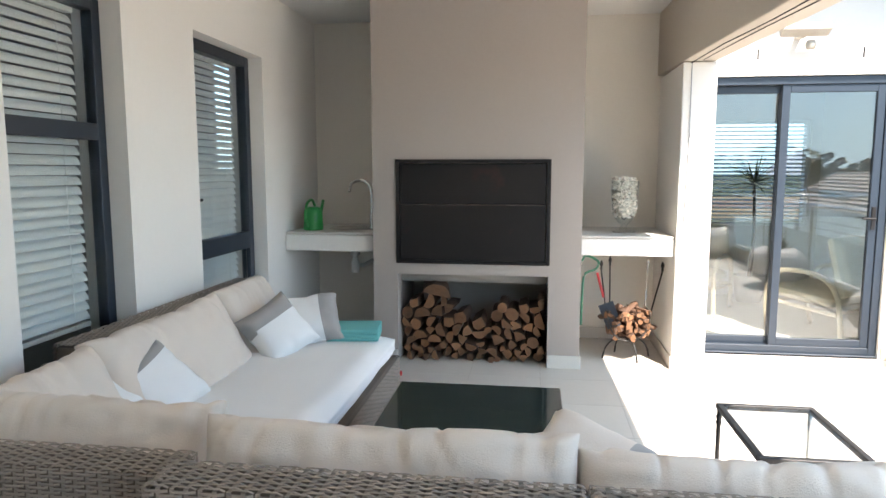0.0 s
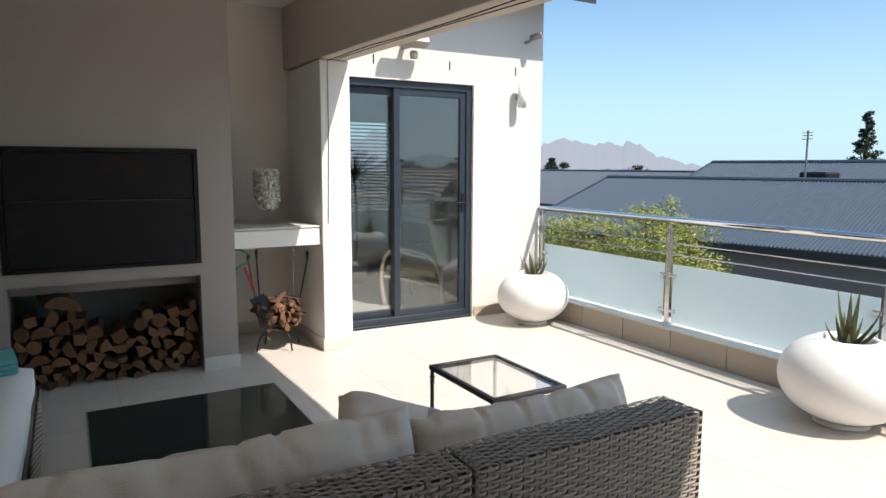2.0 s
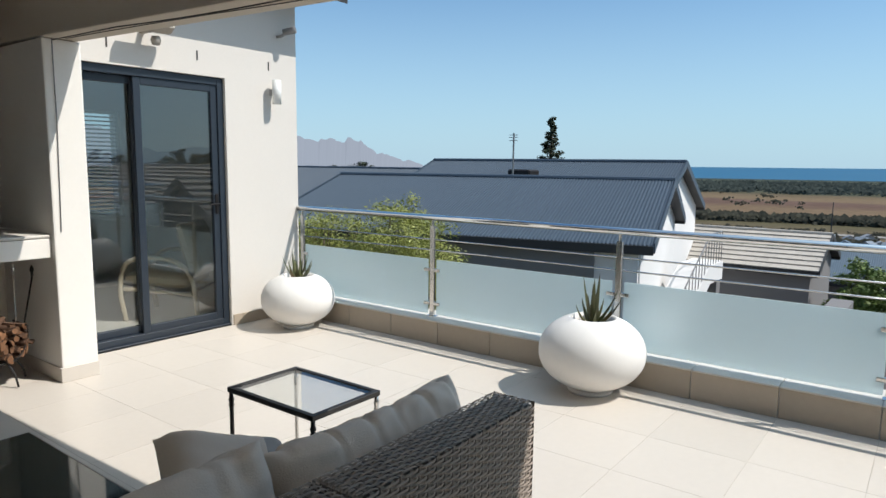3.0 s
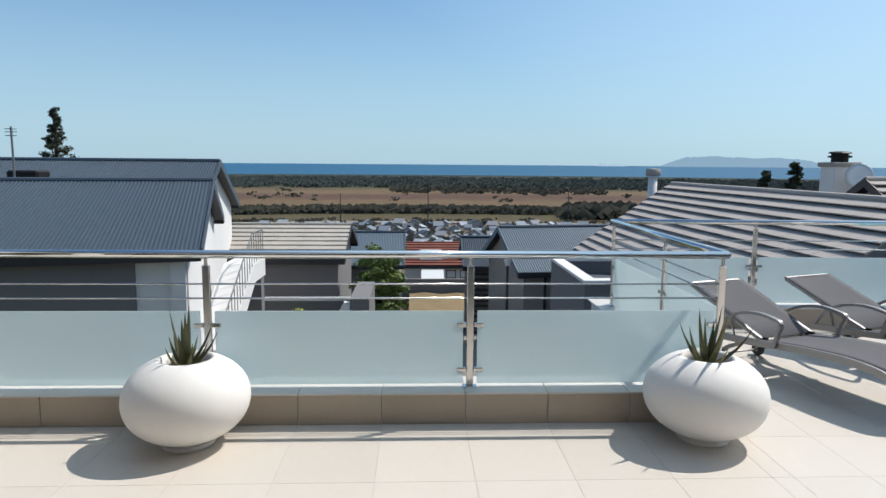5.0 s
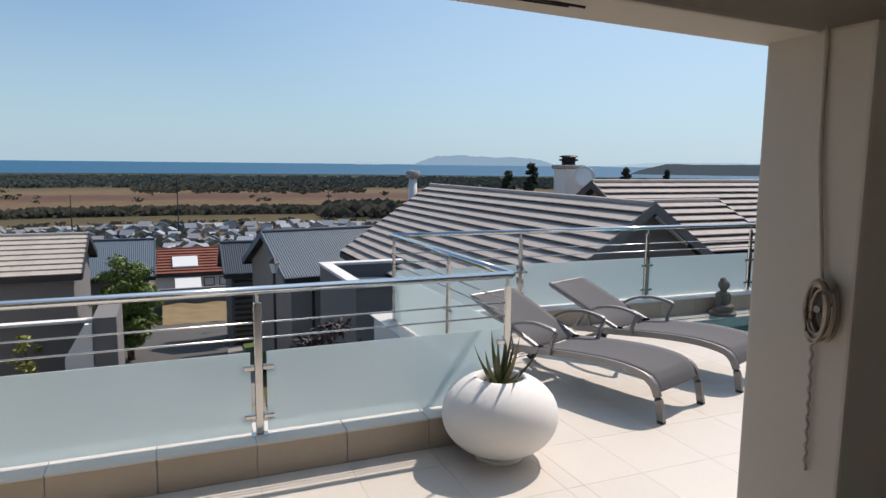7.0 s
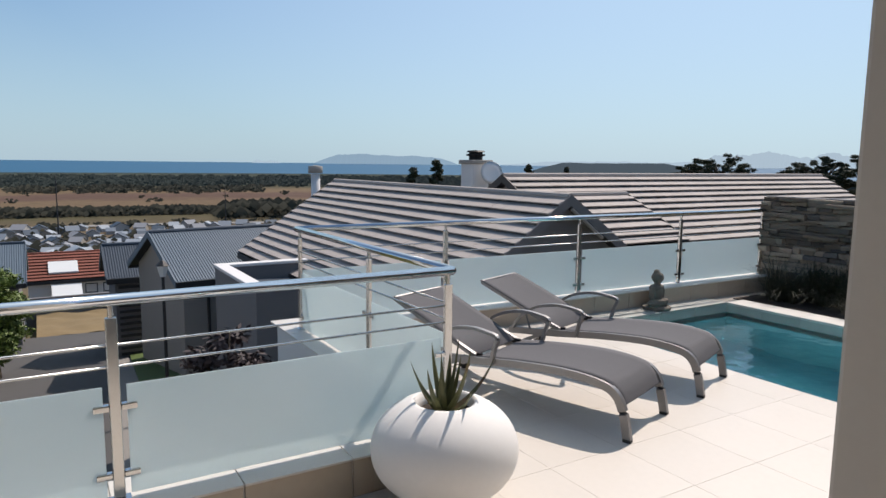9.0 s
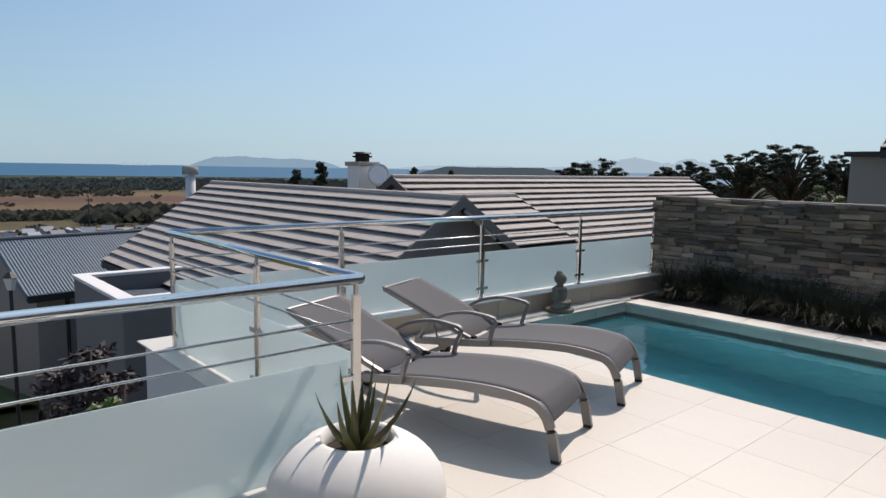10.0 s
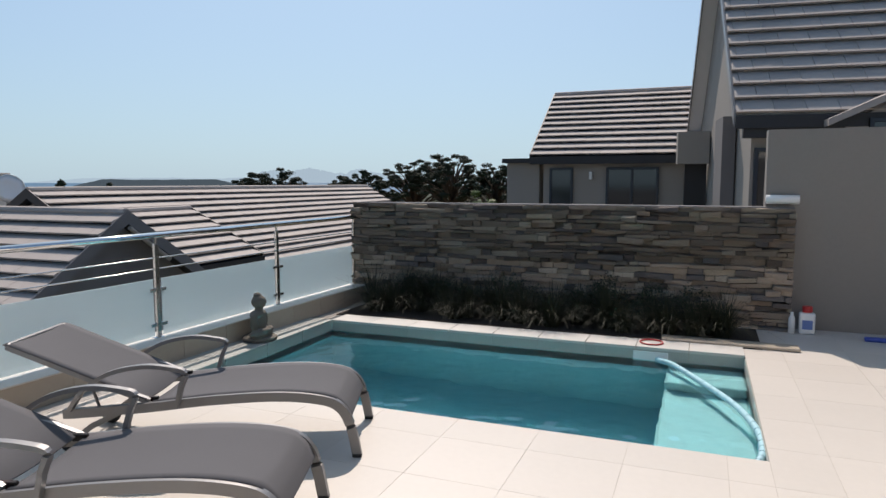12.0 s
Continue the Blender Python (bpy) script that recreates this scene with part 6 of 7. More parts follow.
def metal_roof(name, parent, origin, along, down, length, width, pitch=0.19, material=None):
    """Ribbed sheeting from the ridge down."""
    o, a, d = Vector(origin), Vector(along).normalized(), Vector(down).normalized()
    nrm = a.cross(d)
    if nrm.z < 0:
        nrm = -nrm
    verts, faces = [], []
    x, rows = 0.0, []
    prof = ((0, 0), (0.28, 0), (0.42, 0.026), (0.78, 0.026), (0.92, 0))
    while x < length:
        for u, h in prof:
            rows.append((min(x + u * pitch, length), h))
        x += pitch
    for xx, h in rows:
        verts += [o + a * xx + nrm * h, o + a * xx + d * width + nrm * h]
    for k in range(len(rows) - 1):
        faces.append((2 * k, 2 * k + 1, 2 * k + 3, 2 * k + 2))
    me = bpy.data.meshes.new(name)
    me.from_pydata(verts, [], faces)
    me.materials.append(material or M_METALROOF)
    ob = new(name, me)
    ob.parent = parent
    return ob


def prism(points, direction):
    """A solid from a planar outline pushed along direction."""
    bm = bmesh.new()
    d = Vector(direction)
    a = [bm.verts.new(Vector(p)) for p in points]
    b = [bm.verts.new(Vector(p) + d) for p in points]
    n = len(a)
    for k in range(n):
        bm.faces.new((a[k], a[(k + 1) % n], b[(k + 1) % n], b[k]))
    bm.faces.new(a[::-1]), bm.faces.new(b)
    bmesh.ops.recalc_face_normals(bm, faces=bm.faces[:])
    return bm


def window_part(parent, x, y, z, w, h, facing, name="window"):
    """A window with frame and pane, set 3 cm proud of a wall; facing: degrees of turn about z, 0 looks to -y."""
    f = part(name, frame_bars(w, h, [(w / 2 - 0.03, w / 2 + 0.03, 0.06, h - 0.06)] if w > 0.9 else [], 0.06, 0.07), M_ALU, parent, "dark framed window")
    f.matrix_basis = pose(x, y, z, 0, 0, facing)
    part("pane", box(0.05, w - 0.05, -0.005, 0.005, 0.05, h - 0.05), M_PANE, f)


def gable_house(label, axis, ridge, length, half, rise, base, walls, roof="tile", roof_mat=None, over=0.25, fascia=M_DARKTRIM, course=0.34, sides=(-1, 1), barge=None, under=None, single=0, rib=0.09):
    """ridge: start point of the ridge; axis "x" or "y": the ridge runs along +axis for length; half: plan width of a slope."""
    rx, ry, rz = ridge
    t = thing("house", label, "house", 0, 0, 0)
    al = Vector((1, 0, 0)) if axis == "x" else Vector((0, 1, 0))
    ac = Vector((0, 1, 0)) if axis == "x" else Vector((1, 0, 0))
    o = Vector(ridge)
    inset = 0.3
    k = (half - over) / half
    p = [o + ac * -(half - over) + Vector((0, 0, base - rz)), o + ac * (half - over) + Vector((0, 0, base - rz)),
         o + ac * (half - over) + Vector((0, 0, -rise * k - 0.10)), o + Vector((0, 0, -0.12)), o + ac * -(half - over) + Vector((0, 0, -rise * k - 0.10))]
    part("wall", prism([q + al * inset for q in p], al * (length - 2 * inset)), walls, t)
    for s in sides:
        down = (ac * s * half + Vector((0, 0, -rise)))
        rf = part("roof", prism([o + Vector((0, 0, -0.10)), o + Vector((0, 0, -0.04)), o + down + Vector((0, 0, -0.04)), o + down + Vector((0, 0, -0.10))], al * length), under or fascia, t)
        if roof == "tile":
            tile_roof(rf, o, al, down, length, down.length, course, roof_mat, single=(single if s > 0 else 0))
        else:
            metal_roof("sheeting", rf, o, al, down, length, down.length, rib, roof_mat)
        part("gutter", prism([o + down + Vector((0, 0, 0.0)), o + down + Vector((0, 0, -0.2)), o + down + ac * s * 0.06 + Vector((0, 0, -0.2)), o + down + ac * s * 0.06], al * length), fascia, t, "dark gutter board")
        for e in (-0.03, length):
            part("bargeboard", prism([q + al * e for q in (o + Vector((0, 0, 0.07)), o + Vector((0, 0, -0.16)), o + down + Vector((0, 0, -0.16)), o + down + Vector((0, 0, 0.07)))], al * 0.03), barge or (roof_mat if roof == "metal" and roof_mat else (M_METALROOF if roof == "metal" else fascia)), t)
    cap = M_METALROOF if roof == "metal" else (roof_mat or M_ROOFTILE)
    part("ridge_cap", tube([o + al * 0.0 + Vector((0, 0, 0.03)), o + al * length + Vector((0, 0, 0.03))], 0.07, 8), cap, t)
    return t


def near_houses():
    # neighbour with grey ribbed roof, two tiers
    t = gable_house("white house with slate grey ribbed metal roof", "y", (19.0, 5.86, 1.10), 11.0, 4.5, 1.37, -6.2, M_HOUSEWHITE, "metal", sides=(-1, 1))
    t.matrix_world = Matrix.Translation((19, 5.86, 0)) @ pose(0, 0, 0, 0, 0, 13) @ Matrix.Translation((-19, -5.86, 0))
    t2 = gable_house("white house wing with slate grey ribbed roof", "y", (24.0, 7.1, 1.64), 10.2, 5.0, 1.75, -6.5, M_HOUSEWHITE, "metal")
    t2.matrix_world = Matrix.Translation((24, 7.1, 0)) @ pose(0, 0, 0, 0, 0, 8) @ Matrix.Translation((-24, -7.1, 0))
    # grey sheet over the white wall, standing for the shade on this side
    part("wall_shade_panel", box(14.68, 14.735, 7.2, 16.5, -6.2, -0.4), M_HOUSEGREY, t, "grey panel for the shade on the lower wall")
    part("column", box(14.62, 14.9, 6.2, 6.5, -6.2, -0.35), M_HOUSEWHITE, t, "white column")
    a = thing("tv_aerial", "thin grey aerial mast on the metal roof", "aerial", 19.4, 11.4, 1.0)
    part("mast", tube([(0, 0, 0), (0, 0, 1.55)], 0.03, 8), M_ALUGREY, a)
    for z in (1.3, 1.4, 1.48):
        part("element", tube([(-0.02, -0.16, z), (-0.02, 0.16, z)], 0.012, 6), M_ALUGREY, a)
    v = thing("roof_vent", "black roof ventilator box on the metal roof", "roof vent", 20.6, 11.7, 0.92)
    part("box", box(-0.35, 0.35, -0.45, 0.45, 0.0, 0.42, 0.05), M_BLACK, v)
    b = gable_house("house with long slate blue metal roof", "y", (30.0, 21.5, 1.2), 22.0, 5.0, 1.9, -7, M_HOUSEWHITE, "metal")
    # pale tiled house lower down
    t = gable_house("grey house with pale concrete tile roof", "y", (30.0, 3.16, -1.10), 9.0, 3.0, 1.12, -6.9, M_HOUSEGREY, "tile", M_ROOFTILE2, course=0.36)
    t = gable_house("small house with slate metal roof", "y", (38.0, 0.9, -2.25), 3.6, 2.6, 1.5, -8, M_HOUSEGREY, "metal", M_BLUEROOF)
    # red roof house
    t = gable_house("white house with red clay roof and skylight", "y", (50.0, -4.2, -4.25), 5.6, 2.6, 1.35, -9.6, M_HOUSEWHITE, "tile", M_REDROOF, course=0.3)
    part("skylight", prism([(48.9, -1.6, -4.72), (48.9, 0.0, -4.72), (47.9, 0.0, -5.26), (47.9, -1.6, -5.26)], (0, 0, 0.09)), M_SLAT, t, "pale skylight panel")
    part("awning", prism([(47.3, -1.7, -5.9), (47.3, -0.1, -5.9), (46.2, -0.1, -6.5), (46.2, -1.7, -6.5)], (0, 0, 0.06)), M_SLAT, t, "white sloping awning")
    for y in (-3.6, -2.6):
        window_part(t, 47.68, y + 0.7, -6.55, 0.7, 0.6, -90)
    # gabled house with annexe
    t = gable_house("grey gabled house with slate blue ribbed roof", "y", (26.0, -9.0, -0.82), 6.1, 2.6, 1.35, -6.6, M_HOUSEBEIGE, "metal", M_BLUEROOF)
    for y, z in ((-4.3, -4.8), (-6.2, -4.8)):
        window_part(t, 23.6, y, z, 0.8, 1.5, -90)
    part("downpipe", tube([(23.62, -4.0, -6.5), (23.62, -4.0, -2.1)], 0.05, 8), M_DARKTRIM, t)
    t.matrix_world = Matrix.Translation((26.0, -2.9, 0)) @ pose(0, 0, 0, 0, 0, 9) @ Matrix.Translation((-26.0, 2.9, 0))
    t = gable_house("grey gabled house with louvred wall", "y", (31.0, -3.4, -1.75), 1.6, 1.7, 1.1, -7.2, M_HOUSEGREY, "metal")
    for k in range(14):
        part("louvre", box(29.45, 29.53, -3.0, -2.2, -6.4 + k * 0.24, -6.3 + k * 0.24), M_DARKTRIM, t)
    t = thing("garage", "flat-roofed garage with white parapet coping", "garage", 0, 0, 0)
    part("wall", wall_with_holes("x", 15.4, 0.25, -6.6, -3.6, -6.4, -1.1, []), M_HOUSEGREY, t)
    part("wall", box(15.65, 19.2, -3.85, -3.6, -6.4, -1.1), M_HOUSEGREY, t)
    part("wall", box(18.95, 19.2, -6.6, -3.85, -6.4, -1.1), M_HOUSEGREY, t)
    for r in ((15.36, 15.69, -6.6, -3.56), (15.69, 18.91, -3.89, -3.56), (18.91, 19.24, -6.6, -3.56)):
        part("coping", box(*r, -1.098, -1.02, 0.01), M_HOUSEWHITE, t, "white parapet coping")
    metal_roof("sheeting", t, (15.65, -3.85, -1.45), (1, 0, 0), (0, -1, -0.03), 3.3, 2.7)
    part("garage_door", box(15.34, 15.398, -5.9, -4.2, -6.2, -3.6), M_DARKTRIM, t, "dark garage door")
    # big tiled roof beyond the pool
    t = gable_house("large grey house with concrete tile roof and gable", "x", (11.8, -9.03, 0.95), 12.6, 3.5, 2.4, -6.0, M_HOUSEGREY, "tile", course=0.32, single=300, barge=M_HOUSEGREY)
    part("gable_strut", tube([(11.75, -9.03, 0.72), (11.75, -9.9, 0.10)], 0.04, 6), M_HOUSEBEIGE, t)
    part("lean_to", box(24.4, 27.0, -11.5, -6.5, -6.0, -1.5), M_HOUSEGREY, t, "flat grey extension")
    f = thing("flue_pipe", "tall white flue pipe with a cowl", "flue", 25.6, -8.75, -1.5)
    part("pipe", lathe([(0.17, 0), (0.17, 2.7), (0.0, 2.7)], 18), M_HOUSEWHITE, f, "", True)
    part("cowl", lathe([(0.0, 2.72), (0.27, 2.72), (0.27, 2.98), (0.0, 3.02)], 18), M_HOUSEBEIGE, f, "", True)
    t = gable_house("long grey house with concrete tile roof", "y", (16.8, -27.0, 1.28), 16.0, 3.6, 2.1, -6.0, M_HOUSEGREY, "tile", course=0.32)
    t3 = gable_house("lower wing with concrete tile roof", "y", (15.0, -14.0, 0.80), 4.2, 2.2, 1.1, -6.0, M_HOUSEGREY, "tile", course=0.33)
    c = thing("chimney", "broad white rendered chimney with black cowl", "chimney", 25.5, -15.95, -2.0)
    part("shaft", box(-0.46, 0.46, -0.46, 0.46, 0.0, 3.72, 0.04), M_HOUSEWHITE, c)
    part("cornice", box(-0.54, 0.54, -0.54, 0.54, 3.62, 3.80, 0.03), M_HOUSEBEIGE, c)
    part("cowl", lathe([(0.3, 3.78), (0.3, 3.96), (0.42, 3.98), (0.42, 4.04), (0.3, 4.06), (0.3, 4.12), (0.42, 4.14), (0.35, 4.2), (0.0, 4.22)], 16), M_BLACK, c, "black steel cowl")
    part("support", box(-0.7, 0.7, -0.7, 0.7, -5.0, -0.002), M_HOUSEGREY, c)
    d = thing("satellite_dish", "white satellite dish beside the chimney", "satellite dish", 24.72, -16.2, 1.25)
    part("dish", lathe([(0.0, 0.0), (0.25, 0.03), (0.42, 0.10), (0.44, 0.11), (0.26, 0.06), (0.0, 0.03)], 24, None, pose(0, 0, 0, 80, 0, -108) @ Matrix.Scale(1.1, 4)), M_WHITEPLASTIC, d, "", True)
    part("mast", tube([(0.1, 0, -3.5), (0.1, 0, 0)], 0.03, 8), M_ALUGREY, d)
    # houses behind the pool yard
    t = gable_house("grey two-storey house with concrete tile roof", "x", (2.2, -21.0, 4.10), 4.95, 3.0, 1.95, -5.5, M_HOUSEBEIGE, "tile", course=0.30)
    for x, w in ((3.9, 1.3), (6.05, 0.62)):
        window_part(t, x + w, -18.20, 0.2, w, 1.66, 180)
    part("wall_lamp", box(5.55, 5.63, -18.25, -18.15, 1.55, 1.75, 0.01), M_WHITEPLASTIC, t)
    part("side_wall", box(7.0, 7.9, -19.5, -18.4, -5.5, 2.0), M_HOUSEBEIGE, t, "lower side wall with flat eave")
    part("side_eave", box(6.95, 8.0, -19.6, -18.2, 2.0, 2.12), M_DARKTRIM, t)
    t = gable_house("large grey house with steep concrete tile roof", "x", (-9.0, -15.6, 6.90), 11.57, 3.6, 4.4, -5.5, M_HOUSEBEIGE, "tile", course=0.30, over=0.35, barge=M_ALUGREY, under=M_HOUSEWHITE)
    t.matrix_world = Matrix.Translation((2.40, -12.0, 0)) @ pose(0, 0, 0, 0, 0, 7) @ Matrix.Translation((-2.55, 12.0, 0))
    window_part(t, 2.22, -12.33, 0.6, 0.72, 1.42, 180)
    # dark strip standing in for the shade below the gutter
    part("fascia", box(-8.9, 2.45, -12.12, -12.0, 2.16, 2.42), M_DARKTRIM, t, "dark band for the shaded recess and gutter under the eave")
    part("pier", box(2.3, 2.52, -14.5, -13.6, -5.5, 2.64), M_HOUSEGREY, t, "dark grey pier on the gable wall")
    part("link_wall", box(2.3, 2.98, -17.3, -16.9, 1.9, 2.62), M_HOUSEBEIGE, t, "short wall over the side entrance")
    part("side_door", box(2.3, 2.78, -17.42, -17.302, -5.5, 1.9), M_DARKTRIM, t, "dark recessed side door")
    part("porch_wall", prism([(1.05, -11.95, 1.6), (1.05, -11.95, 2.36), (-0.95, -11.95, 3.32), (-2.95, -11.95, 2.36), (-2.95, -11.95, 1.6)], (0, -1.6, 0)), M_HOUSEBEIGE, t)
    for sgn in (-1, 1):
        part("porch_roof", prism([(-0.95, -11.7, 3.36), (-0.95, -11.7, 3.46), (-0.95 + sgn * 2.3, -11.7, 2.40), (-0.95 + sgn * 2.3, -11.7, 2.30)], (0, -2.2, 0)), M_ROOFTILE, t, "small tiled gable roof")
    window_part(t, 0.75, -11.93, 1.7, 0.55, 0.72, 180)


near_houses()


# ---- trees and shrubs ----
def leaves(rnd, spots, size, count, squash=0.8):
    verts, faces = [], []
    for (c, r) in spots:
        for k in range(count):
            d = Vector((rnd.gauss(0, 1), rnd.gauss(0, 1), rnd.gauss(0, 1))).normalized()
            p = Vector(c) + Vector((d.x, d.y, d.z * squash)) * r * rnd.uniform(0.35, 1.0)
            u = Vector((rnd.gauss(0, 1), rnd.gauss(0, 1), rnd.gauss(0, 0.6))).normalized()
            w = u.cross(d).normalized() if abs(u.dot(d)) < 0.99 else Vector((1, 0, 0))
            s = size * rnd.uniform(0.6, 1.3)
            i = len(verts)
            verts += [p - u * s, p - w * s * 0.42, p + u * s, p + w * s * 0.42]
            faces.append((i, i + 1, i + 2, i + 3))
    me = bpy.data.meshes.new("crown")
    me.from_pydata([tuple(v) for v in verts], [], faces)
    return me


def tree(name, label, x, y, z, h, r, material, seed, clumps=26, count=60, leaf=0.09, shape="round", trunk=0.12, bare=0.35, category="tree"):
    rnd = random.Random(seed)
    t = thing(name, label, category, x, y, z, group="trees and shrubs beyond the terrace")
    tb = tube(smooth_path([(0, 0, 0), (rnd.uniform(-0.1, 0.1) * r, rnd.uniform(-0.1, 0.1) * r, h * 0.45), (0, 0, h * 0.9)], 5), trunk, 8, r_end=trunk * 0.25)
    spots = []
    for k in range(clumps):
        a = rnd.uniform(0, 6.28)
        if shape == "cone":
            u = k / clumps
            rr = r * (1 - u) * rnd.uniform(0.55, 1.0) + 0.05 * r
            c = (rr * math.cos(a) * 0.75, rr * math.sin(a) * 0.75, h * (bare + (1 - bare) * u))
            spots.append((c, max(0.12 * r, 0.32 * r * (1 - 0.8 * u))))
        elif shape == "umbrella":
            q = math.sqrt(rnd.random()) * r
            c = (q * math.cos(a), q * math.sin(a), h * (0.78 + 0.18 * (1 - (q / r) ** 2)) + rnd.uniform(-0.12, 0.05) * h)
            spots.append((c, r * rnd.uniform(0.08, 0.15)))
        else:
            d = Vector((rnd.gauss(0, 1), rnd.gauss(0, 1), rnd.gauss(0, 1))).normalized() * rnd.uniform(0.4, 1.0)
            c = (d.x * r * 0.85, d.y * r * 0.85, h * (bare + (1 - bare) * (0.5 + 0.46 * d.z)))
            spots.append((c, r * rnd.uniform(0.18, 0.34)))
        if k % 2 == 0:
            base = (0, 0, max(h * bare * 0.7, min(c[2] * 0.75, h * 0.8)))
            tube([base, ((base[0] + c[0]) / 2, (base[1] + c[1]) / 2, (base[2] + c[2]) / 2 + 0.04 * h), c], trunk * 0.32, 5, tb, r_end=trunk * 0.08)
    part("trunk", tb, M_BARK, t, "", True)
    me = leaves(rnd, spots, leaf, count, 0.7 if shape != "umbrella" else 0.45)
    me.materials.append(material)
    cr = new("crown", me)
    cr.parent = t
    tagged(cr, kind="stuff")
    return t


def vegetation():
    for k, (x, y, h, r) in enumerate(((8.3, 8.6, 6.2, 1.1), (8.6, 7.3, 6.5, 1.0), (8.2, 6.3, 6.2, 0.9), (8.5, 9.8, 5.9, 1.2))):
        tree("shrub_tree", "loose yellow-green tree just beyond the railing", x, y, -5.4, h, r, M_LEAFYEL, 40 + k, 120, 150, 0.028, bare=0.60, trunk=0.05)
    tree("pine_tree", "tall narrow Norfolk pine behind the roofs", 60, 31.5, -8, 14.2, 2.6, M_LEAFDARK, 3, 70, 40, 0.17, "cone", 0.25, 0.45)
    tree("tree", "dense green tree beside the street", 28.0, 1.75, -6.0, 4.4, 1.30, M_LEAFBRIGHT, 5, 110, 210, 0.075, bare=0.1, trunk=0.14)
    tree("tree", "small sapling in the neighbour's yard", 22.5, 4.2, -5.6, 2.6, 0.6, M_LEAFYEL, 6, 14, 40, 0.08, trunk=0.04)
    tree("tree", "small sapling in the neighbour's yard", 24.5, 5.6, -5.7, 2.9, 0.55, M_LEAFYEL, 7, 14, 40, 0.08, trunk=0.04)
    tree("bush", "dark purple-green bush by the garage", 12.9, -2.45, -5.5, 4.7, 1.15, mat("plum_leaf", (0.045, 0.03, 0.03), 0.7, vary=0.25, island=0.3, bump=0), 8, 60, 120, 0.08, bare=0.1, trunk=0.06, category="bush")
    tree("bush", "bright green bush by the garage", 11.6, -2.35, -5.5, 4.1, 0.6, M_LEAF, 9, 24, 80, 0.07, bare=0.1, trunk=0.05, category="bush")
    tree("bush", "green hedge bush in the neighbour's garden", 18.6, 2.95, -5.6, 2.1, 0.55, M_LEAFYEL, 10, 26, 80, 0.07, bare=0.05, trunk=0.05, category="bush")
    for k, (x, y, h, r) in enumerate(((18.6, 3.9, 2.3, 0.8), (18.2, 6.4, 2.2, 1.0), (18.8, 5.2, 2.3, 0.9))):
        tree("bush", "green hedge bush in the neighbour's garden", x, y, -5.6, h, r, M_LEAFYEL, 90 + k, 26, 80, 0.07, bare=0.05, trunk=0.05, category="bush")
    for k, (x, y, h, r) in enumerate(((19.5, -45, 9.6, 3.3), (16.0, -44, 8.6, 2.6), (23.0, -46, 9.0, 3.2), (26.8, -45, 8.3, 2.6), (13.0, -46, 9.2, 2.6), (29.8, -47, 7.7, 2.2))):
        tree("pine_tree", "dark umbrella pine with an open flat crown", x, y, -6.0, h, r, M_LEAFDARK, 60 + k, 120, 130, 0.095, "umbrella", 0.28, 0.4)
    tree("pine_tree", "dark umbrella pine standing alone", 35.0, -45, -6.0, 8.5, 3.4, M_LEAFDARK, 71, 120, 130, 0.095, "umbrella", 0.28, 0.4)
    tree("bush", "green bush under the pines", 15.5, -40, -6, 7.4, 1.8, M_LEAF, 72, 26, 90, 0.15, bare=0.3, trunk=0.1, category="bush")
    for k, (x, y, top) in enumerate(((45, -25.6, 1.9), (45, -23.6, 1.3), (47, -36.0, 1.6), (50, -33.5, 1.3), (60, -52.0, 1.4))):
        tree("conifer", "small dark conifer beyond the roofs", x, y, -8, top + 8, 2.3, M_LEAFDARK, 80 + k, 60, 80, 0.14, "cone", 0.1, 0.3)
    # far wood edge and hedges on the plain
    rnd = random.Random(5)

    def belt(name, label, r0, r1, a0, a1, n, h, material):
        verts, faces = [], []
        for k in range(n):
            a, r = radians(rnd.uniform(a0, a1)), rnd.uniform(r0, r1)
            cx, cy, cz = r * math.sin(a), r * math.cos(a), height(r, 0)
            hh = h * rnd.uniform(0.55, 1.2)
            for b in range(14):
                i = len(verts)
                ux, uz = rnd.gauss(0, 0.6) * hh, rnd.uniform(0.05, 0.9) * hh
                s = hh * rnd.uniform(0.2, 0.42)
                w = rnd.uniform(-0.5, 0.5) - a
                dx, dy = math.cos(w), math.sin(w)
                bx, by = math.sin(a) * s * 0.6, math.cos(a) * s * 0.6
                px, py = cx + ux * dx, cy + ux * dy
                verts += [(px - s * dx, py - s * dy, cz + uz), (px - bx, py - by, cz + max(0, uz - s * 0.8)), (px + s * dx, py + s * dy, cz + uz), (px + bx, py + by, cz + uz + s * 0.7)]
                faces.append((i, i + 1, i + 2, i + 3))
        me = bpy.data.meshes.new(name)
        me.from_pydata(verts, [], faces)
        me.materials.append(material)
        tagged(new(name, me), label, "trees", kind="stuff")
    scrub = mat("dark_scrub", (0.028, 0.028, 0.016), 0.9, vary=0.2, scale=0.05, island=0.2, bump=0)
    # greyer leaves with little contrast: haze over the woods put into their colour
    hazy = mat("hazy_woods", (0.030, 0.042, 0.036), 0.95, vary=0.1, scale=0.01, island=0.07, bump=0)
    belt("hedge", "dark hedge of bushes along the fields", 405, 425, 60, 150, 1700, 4.4, scrub)
    belt("hedge", "low scrub rows beside the main road", 350, 356, 60, 150, 170, 2.0, scrub)
    belt("far_woods", "dark coastal woods before the sea", 850, 1400, 55, 155, 3200, 6.5, hazy)
    belt("far_woods", "scattered trees on the dry fields", 440, 840, 60, 150, 80, 3.8, scrub)
    belt("far_woods", "dark clump of taller trees beside the road", 372, 412, 103, 111, 170, 7.5, scrub)
    belt("far_woods", "tree rows along the field edges", 690, 800, 88, 106, 200, 5.0, scrub)
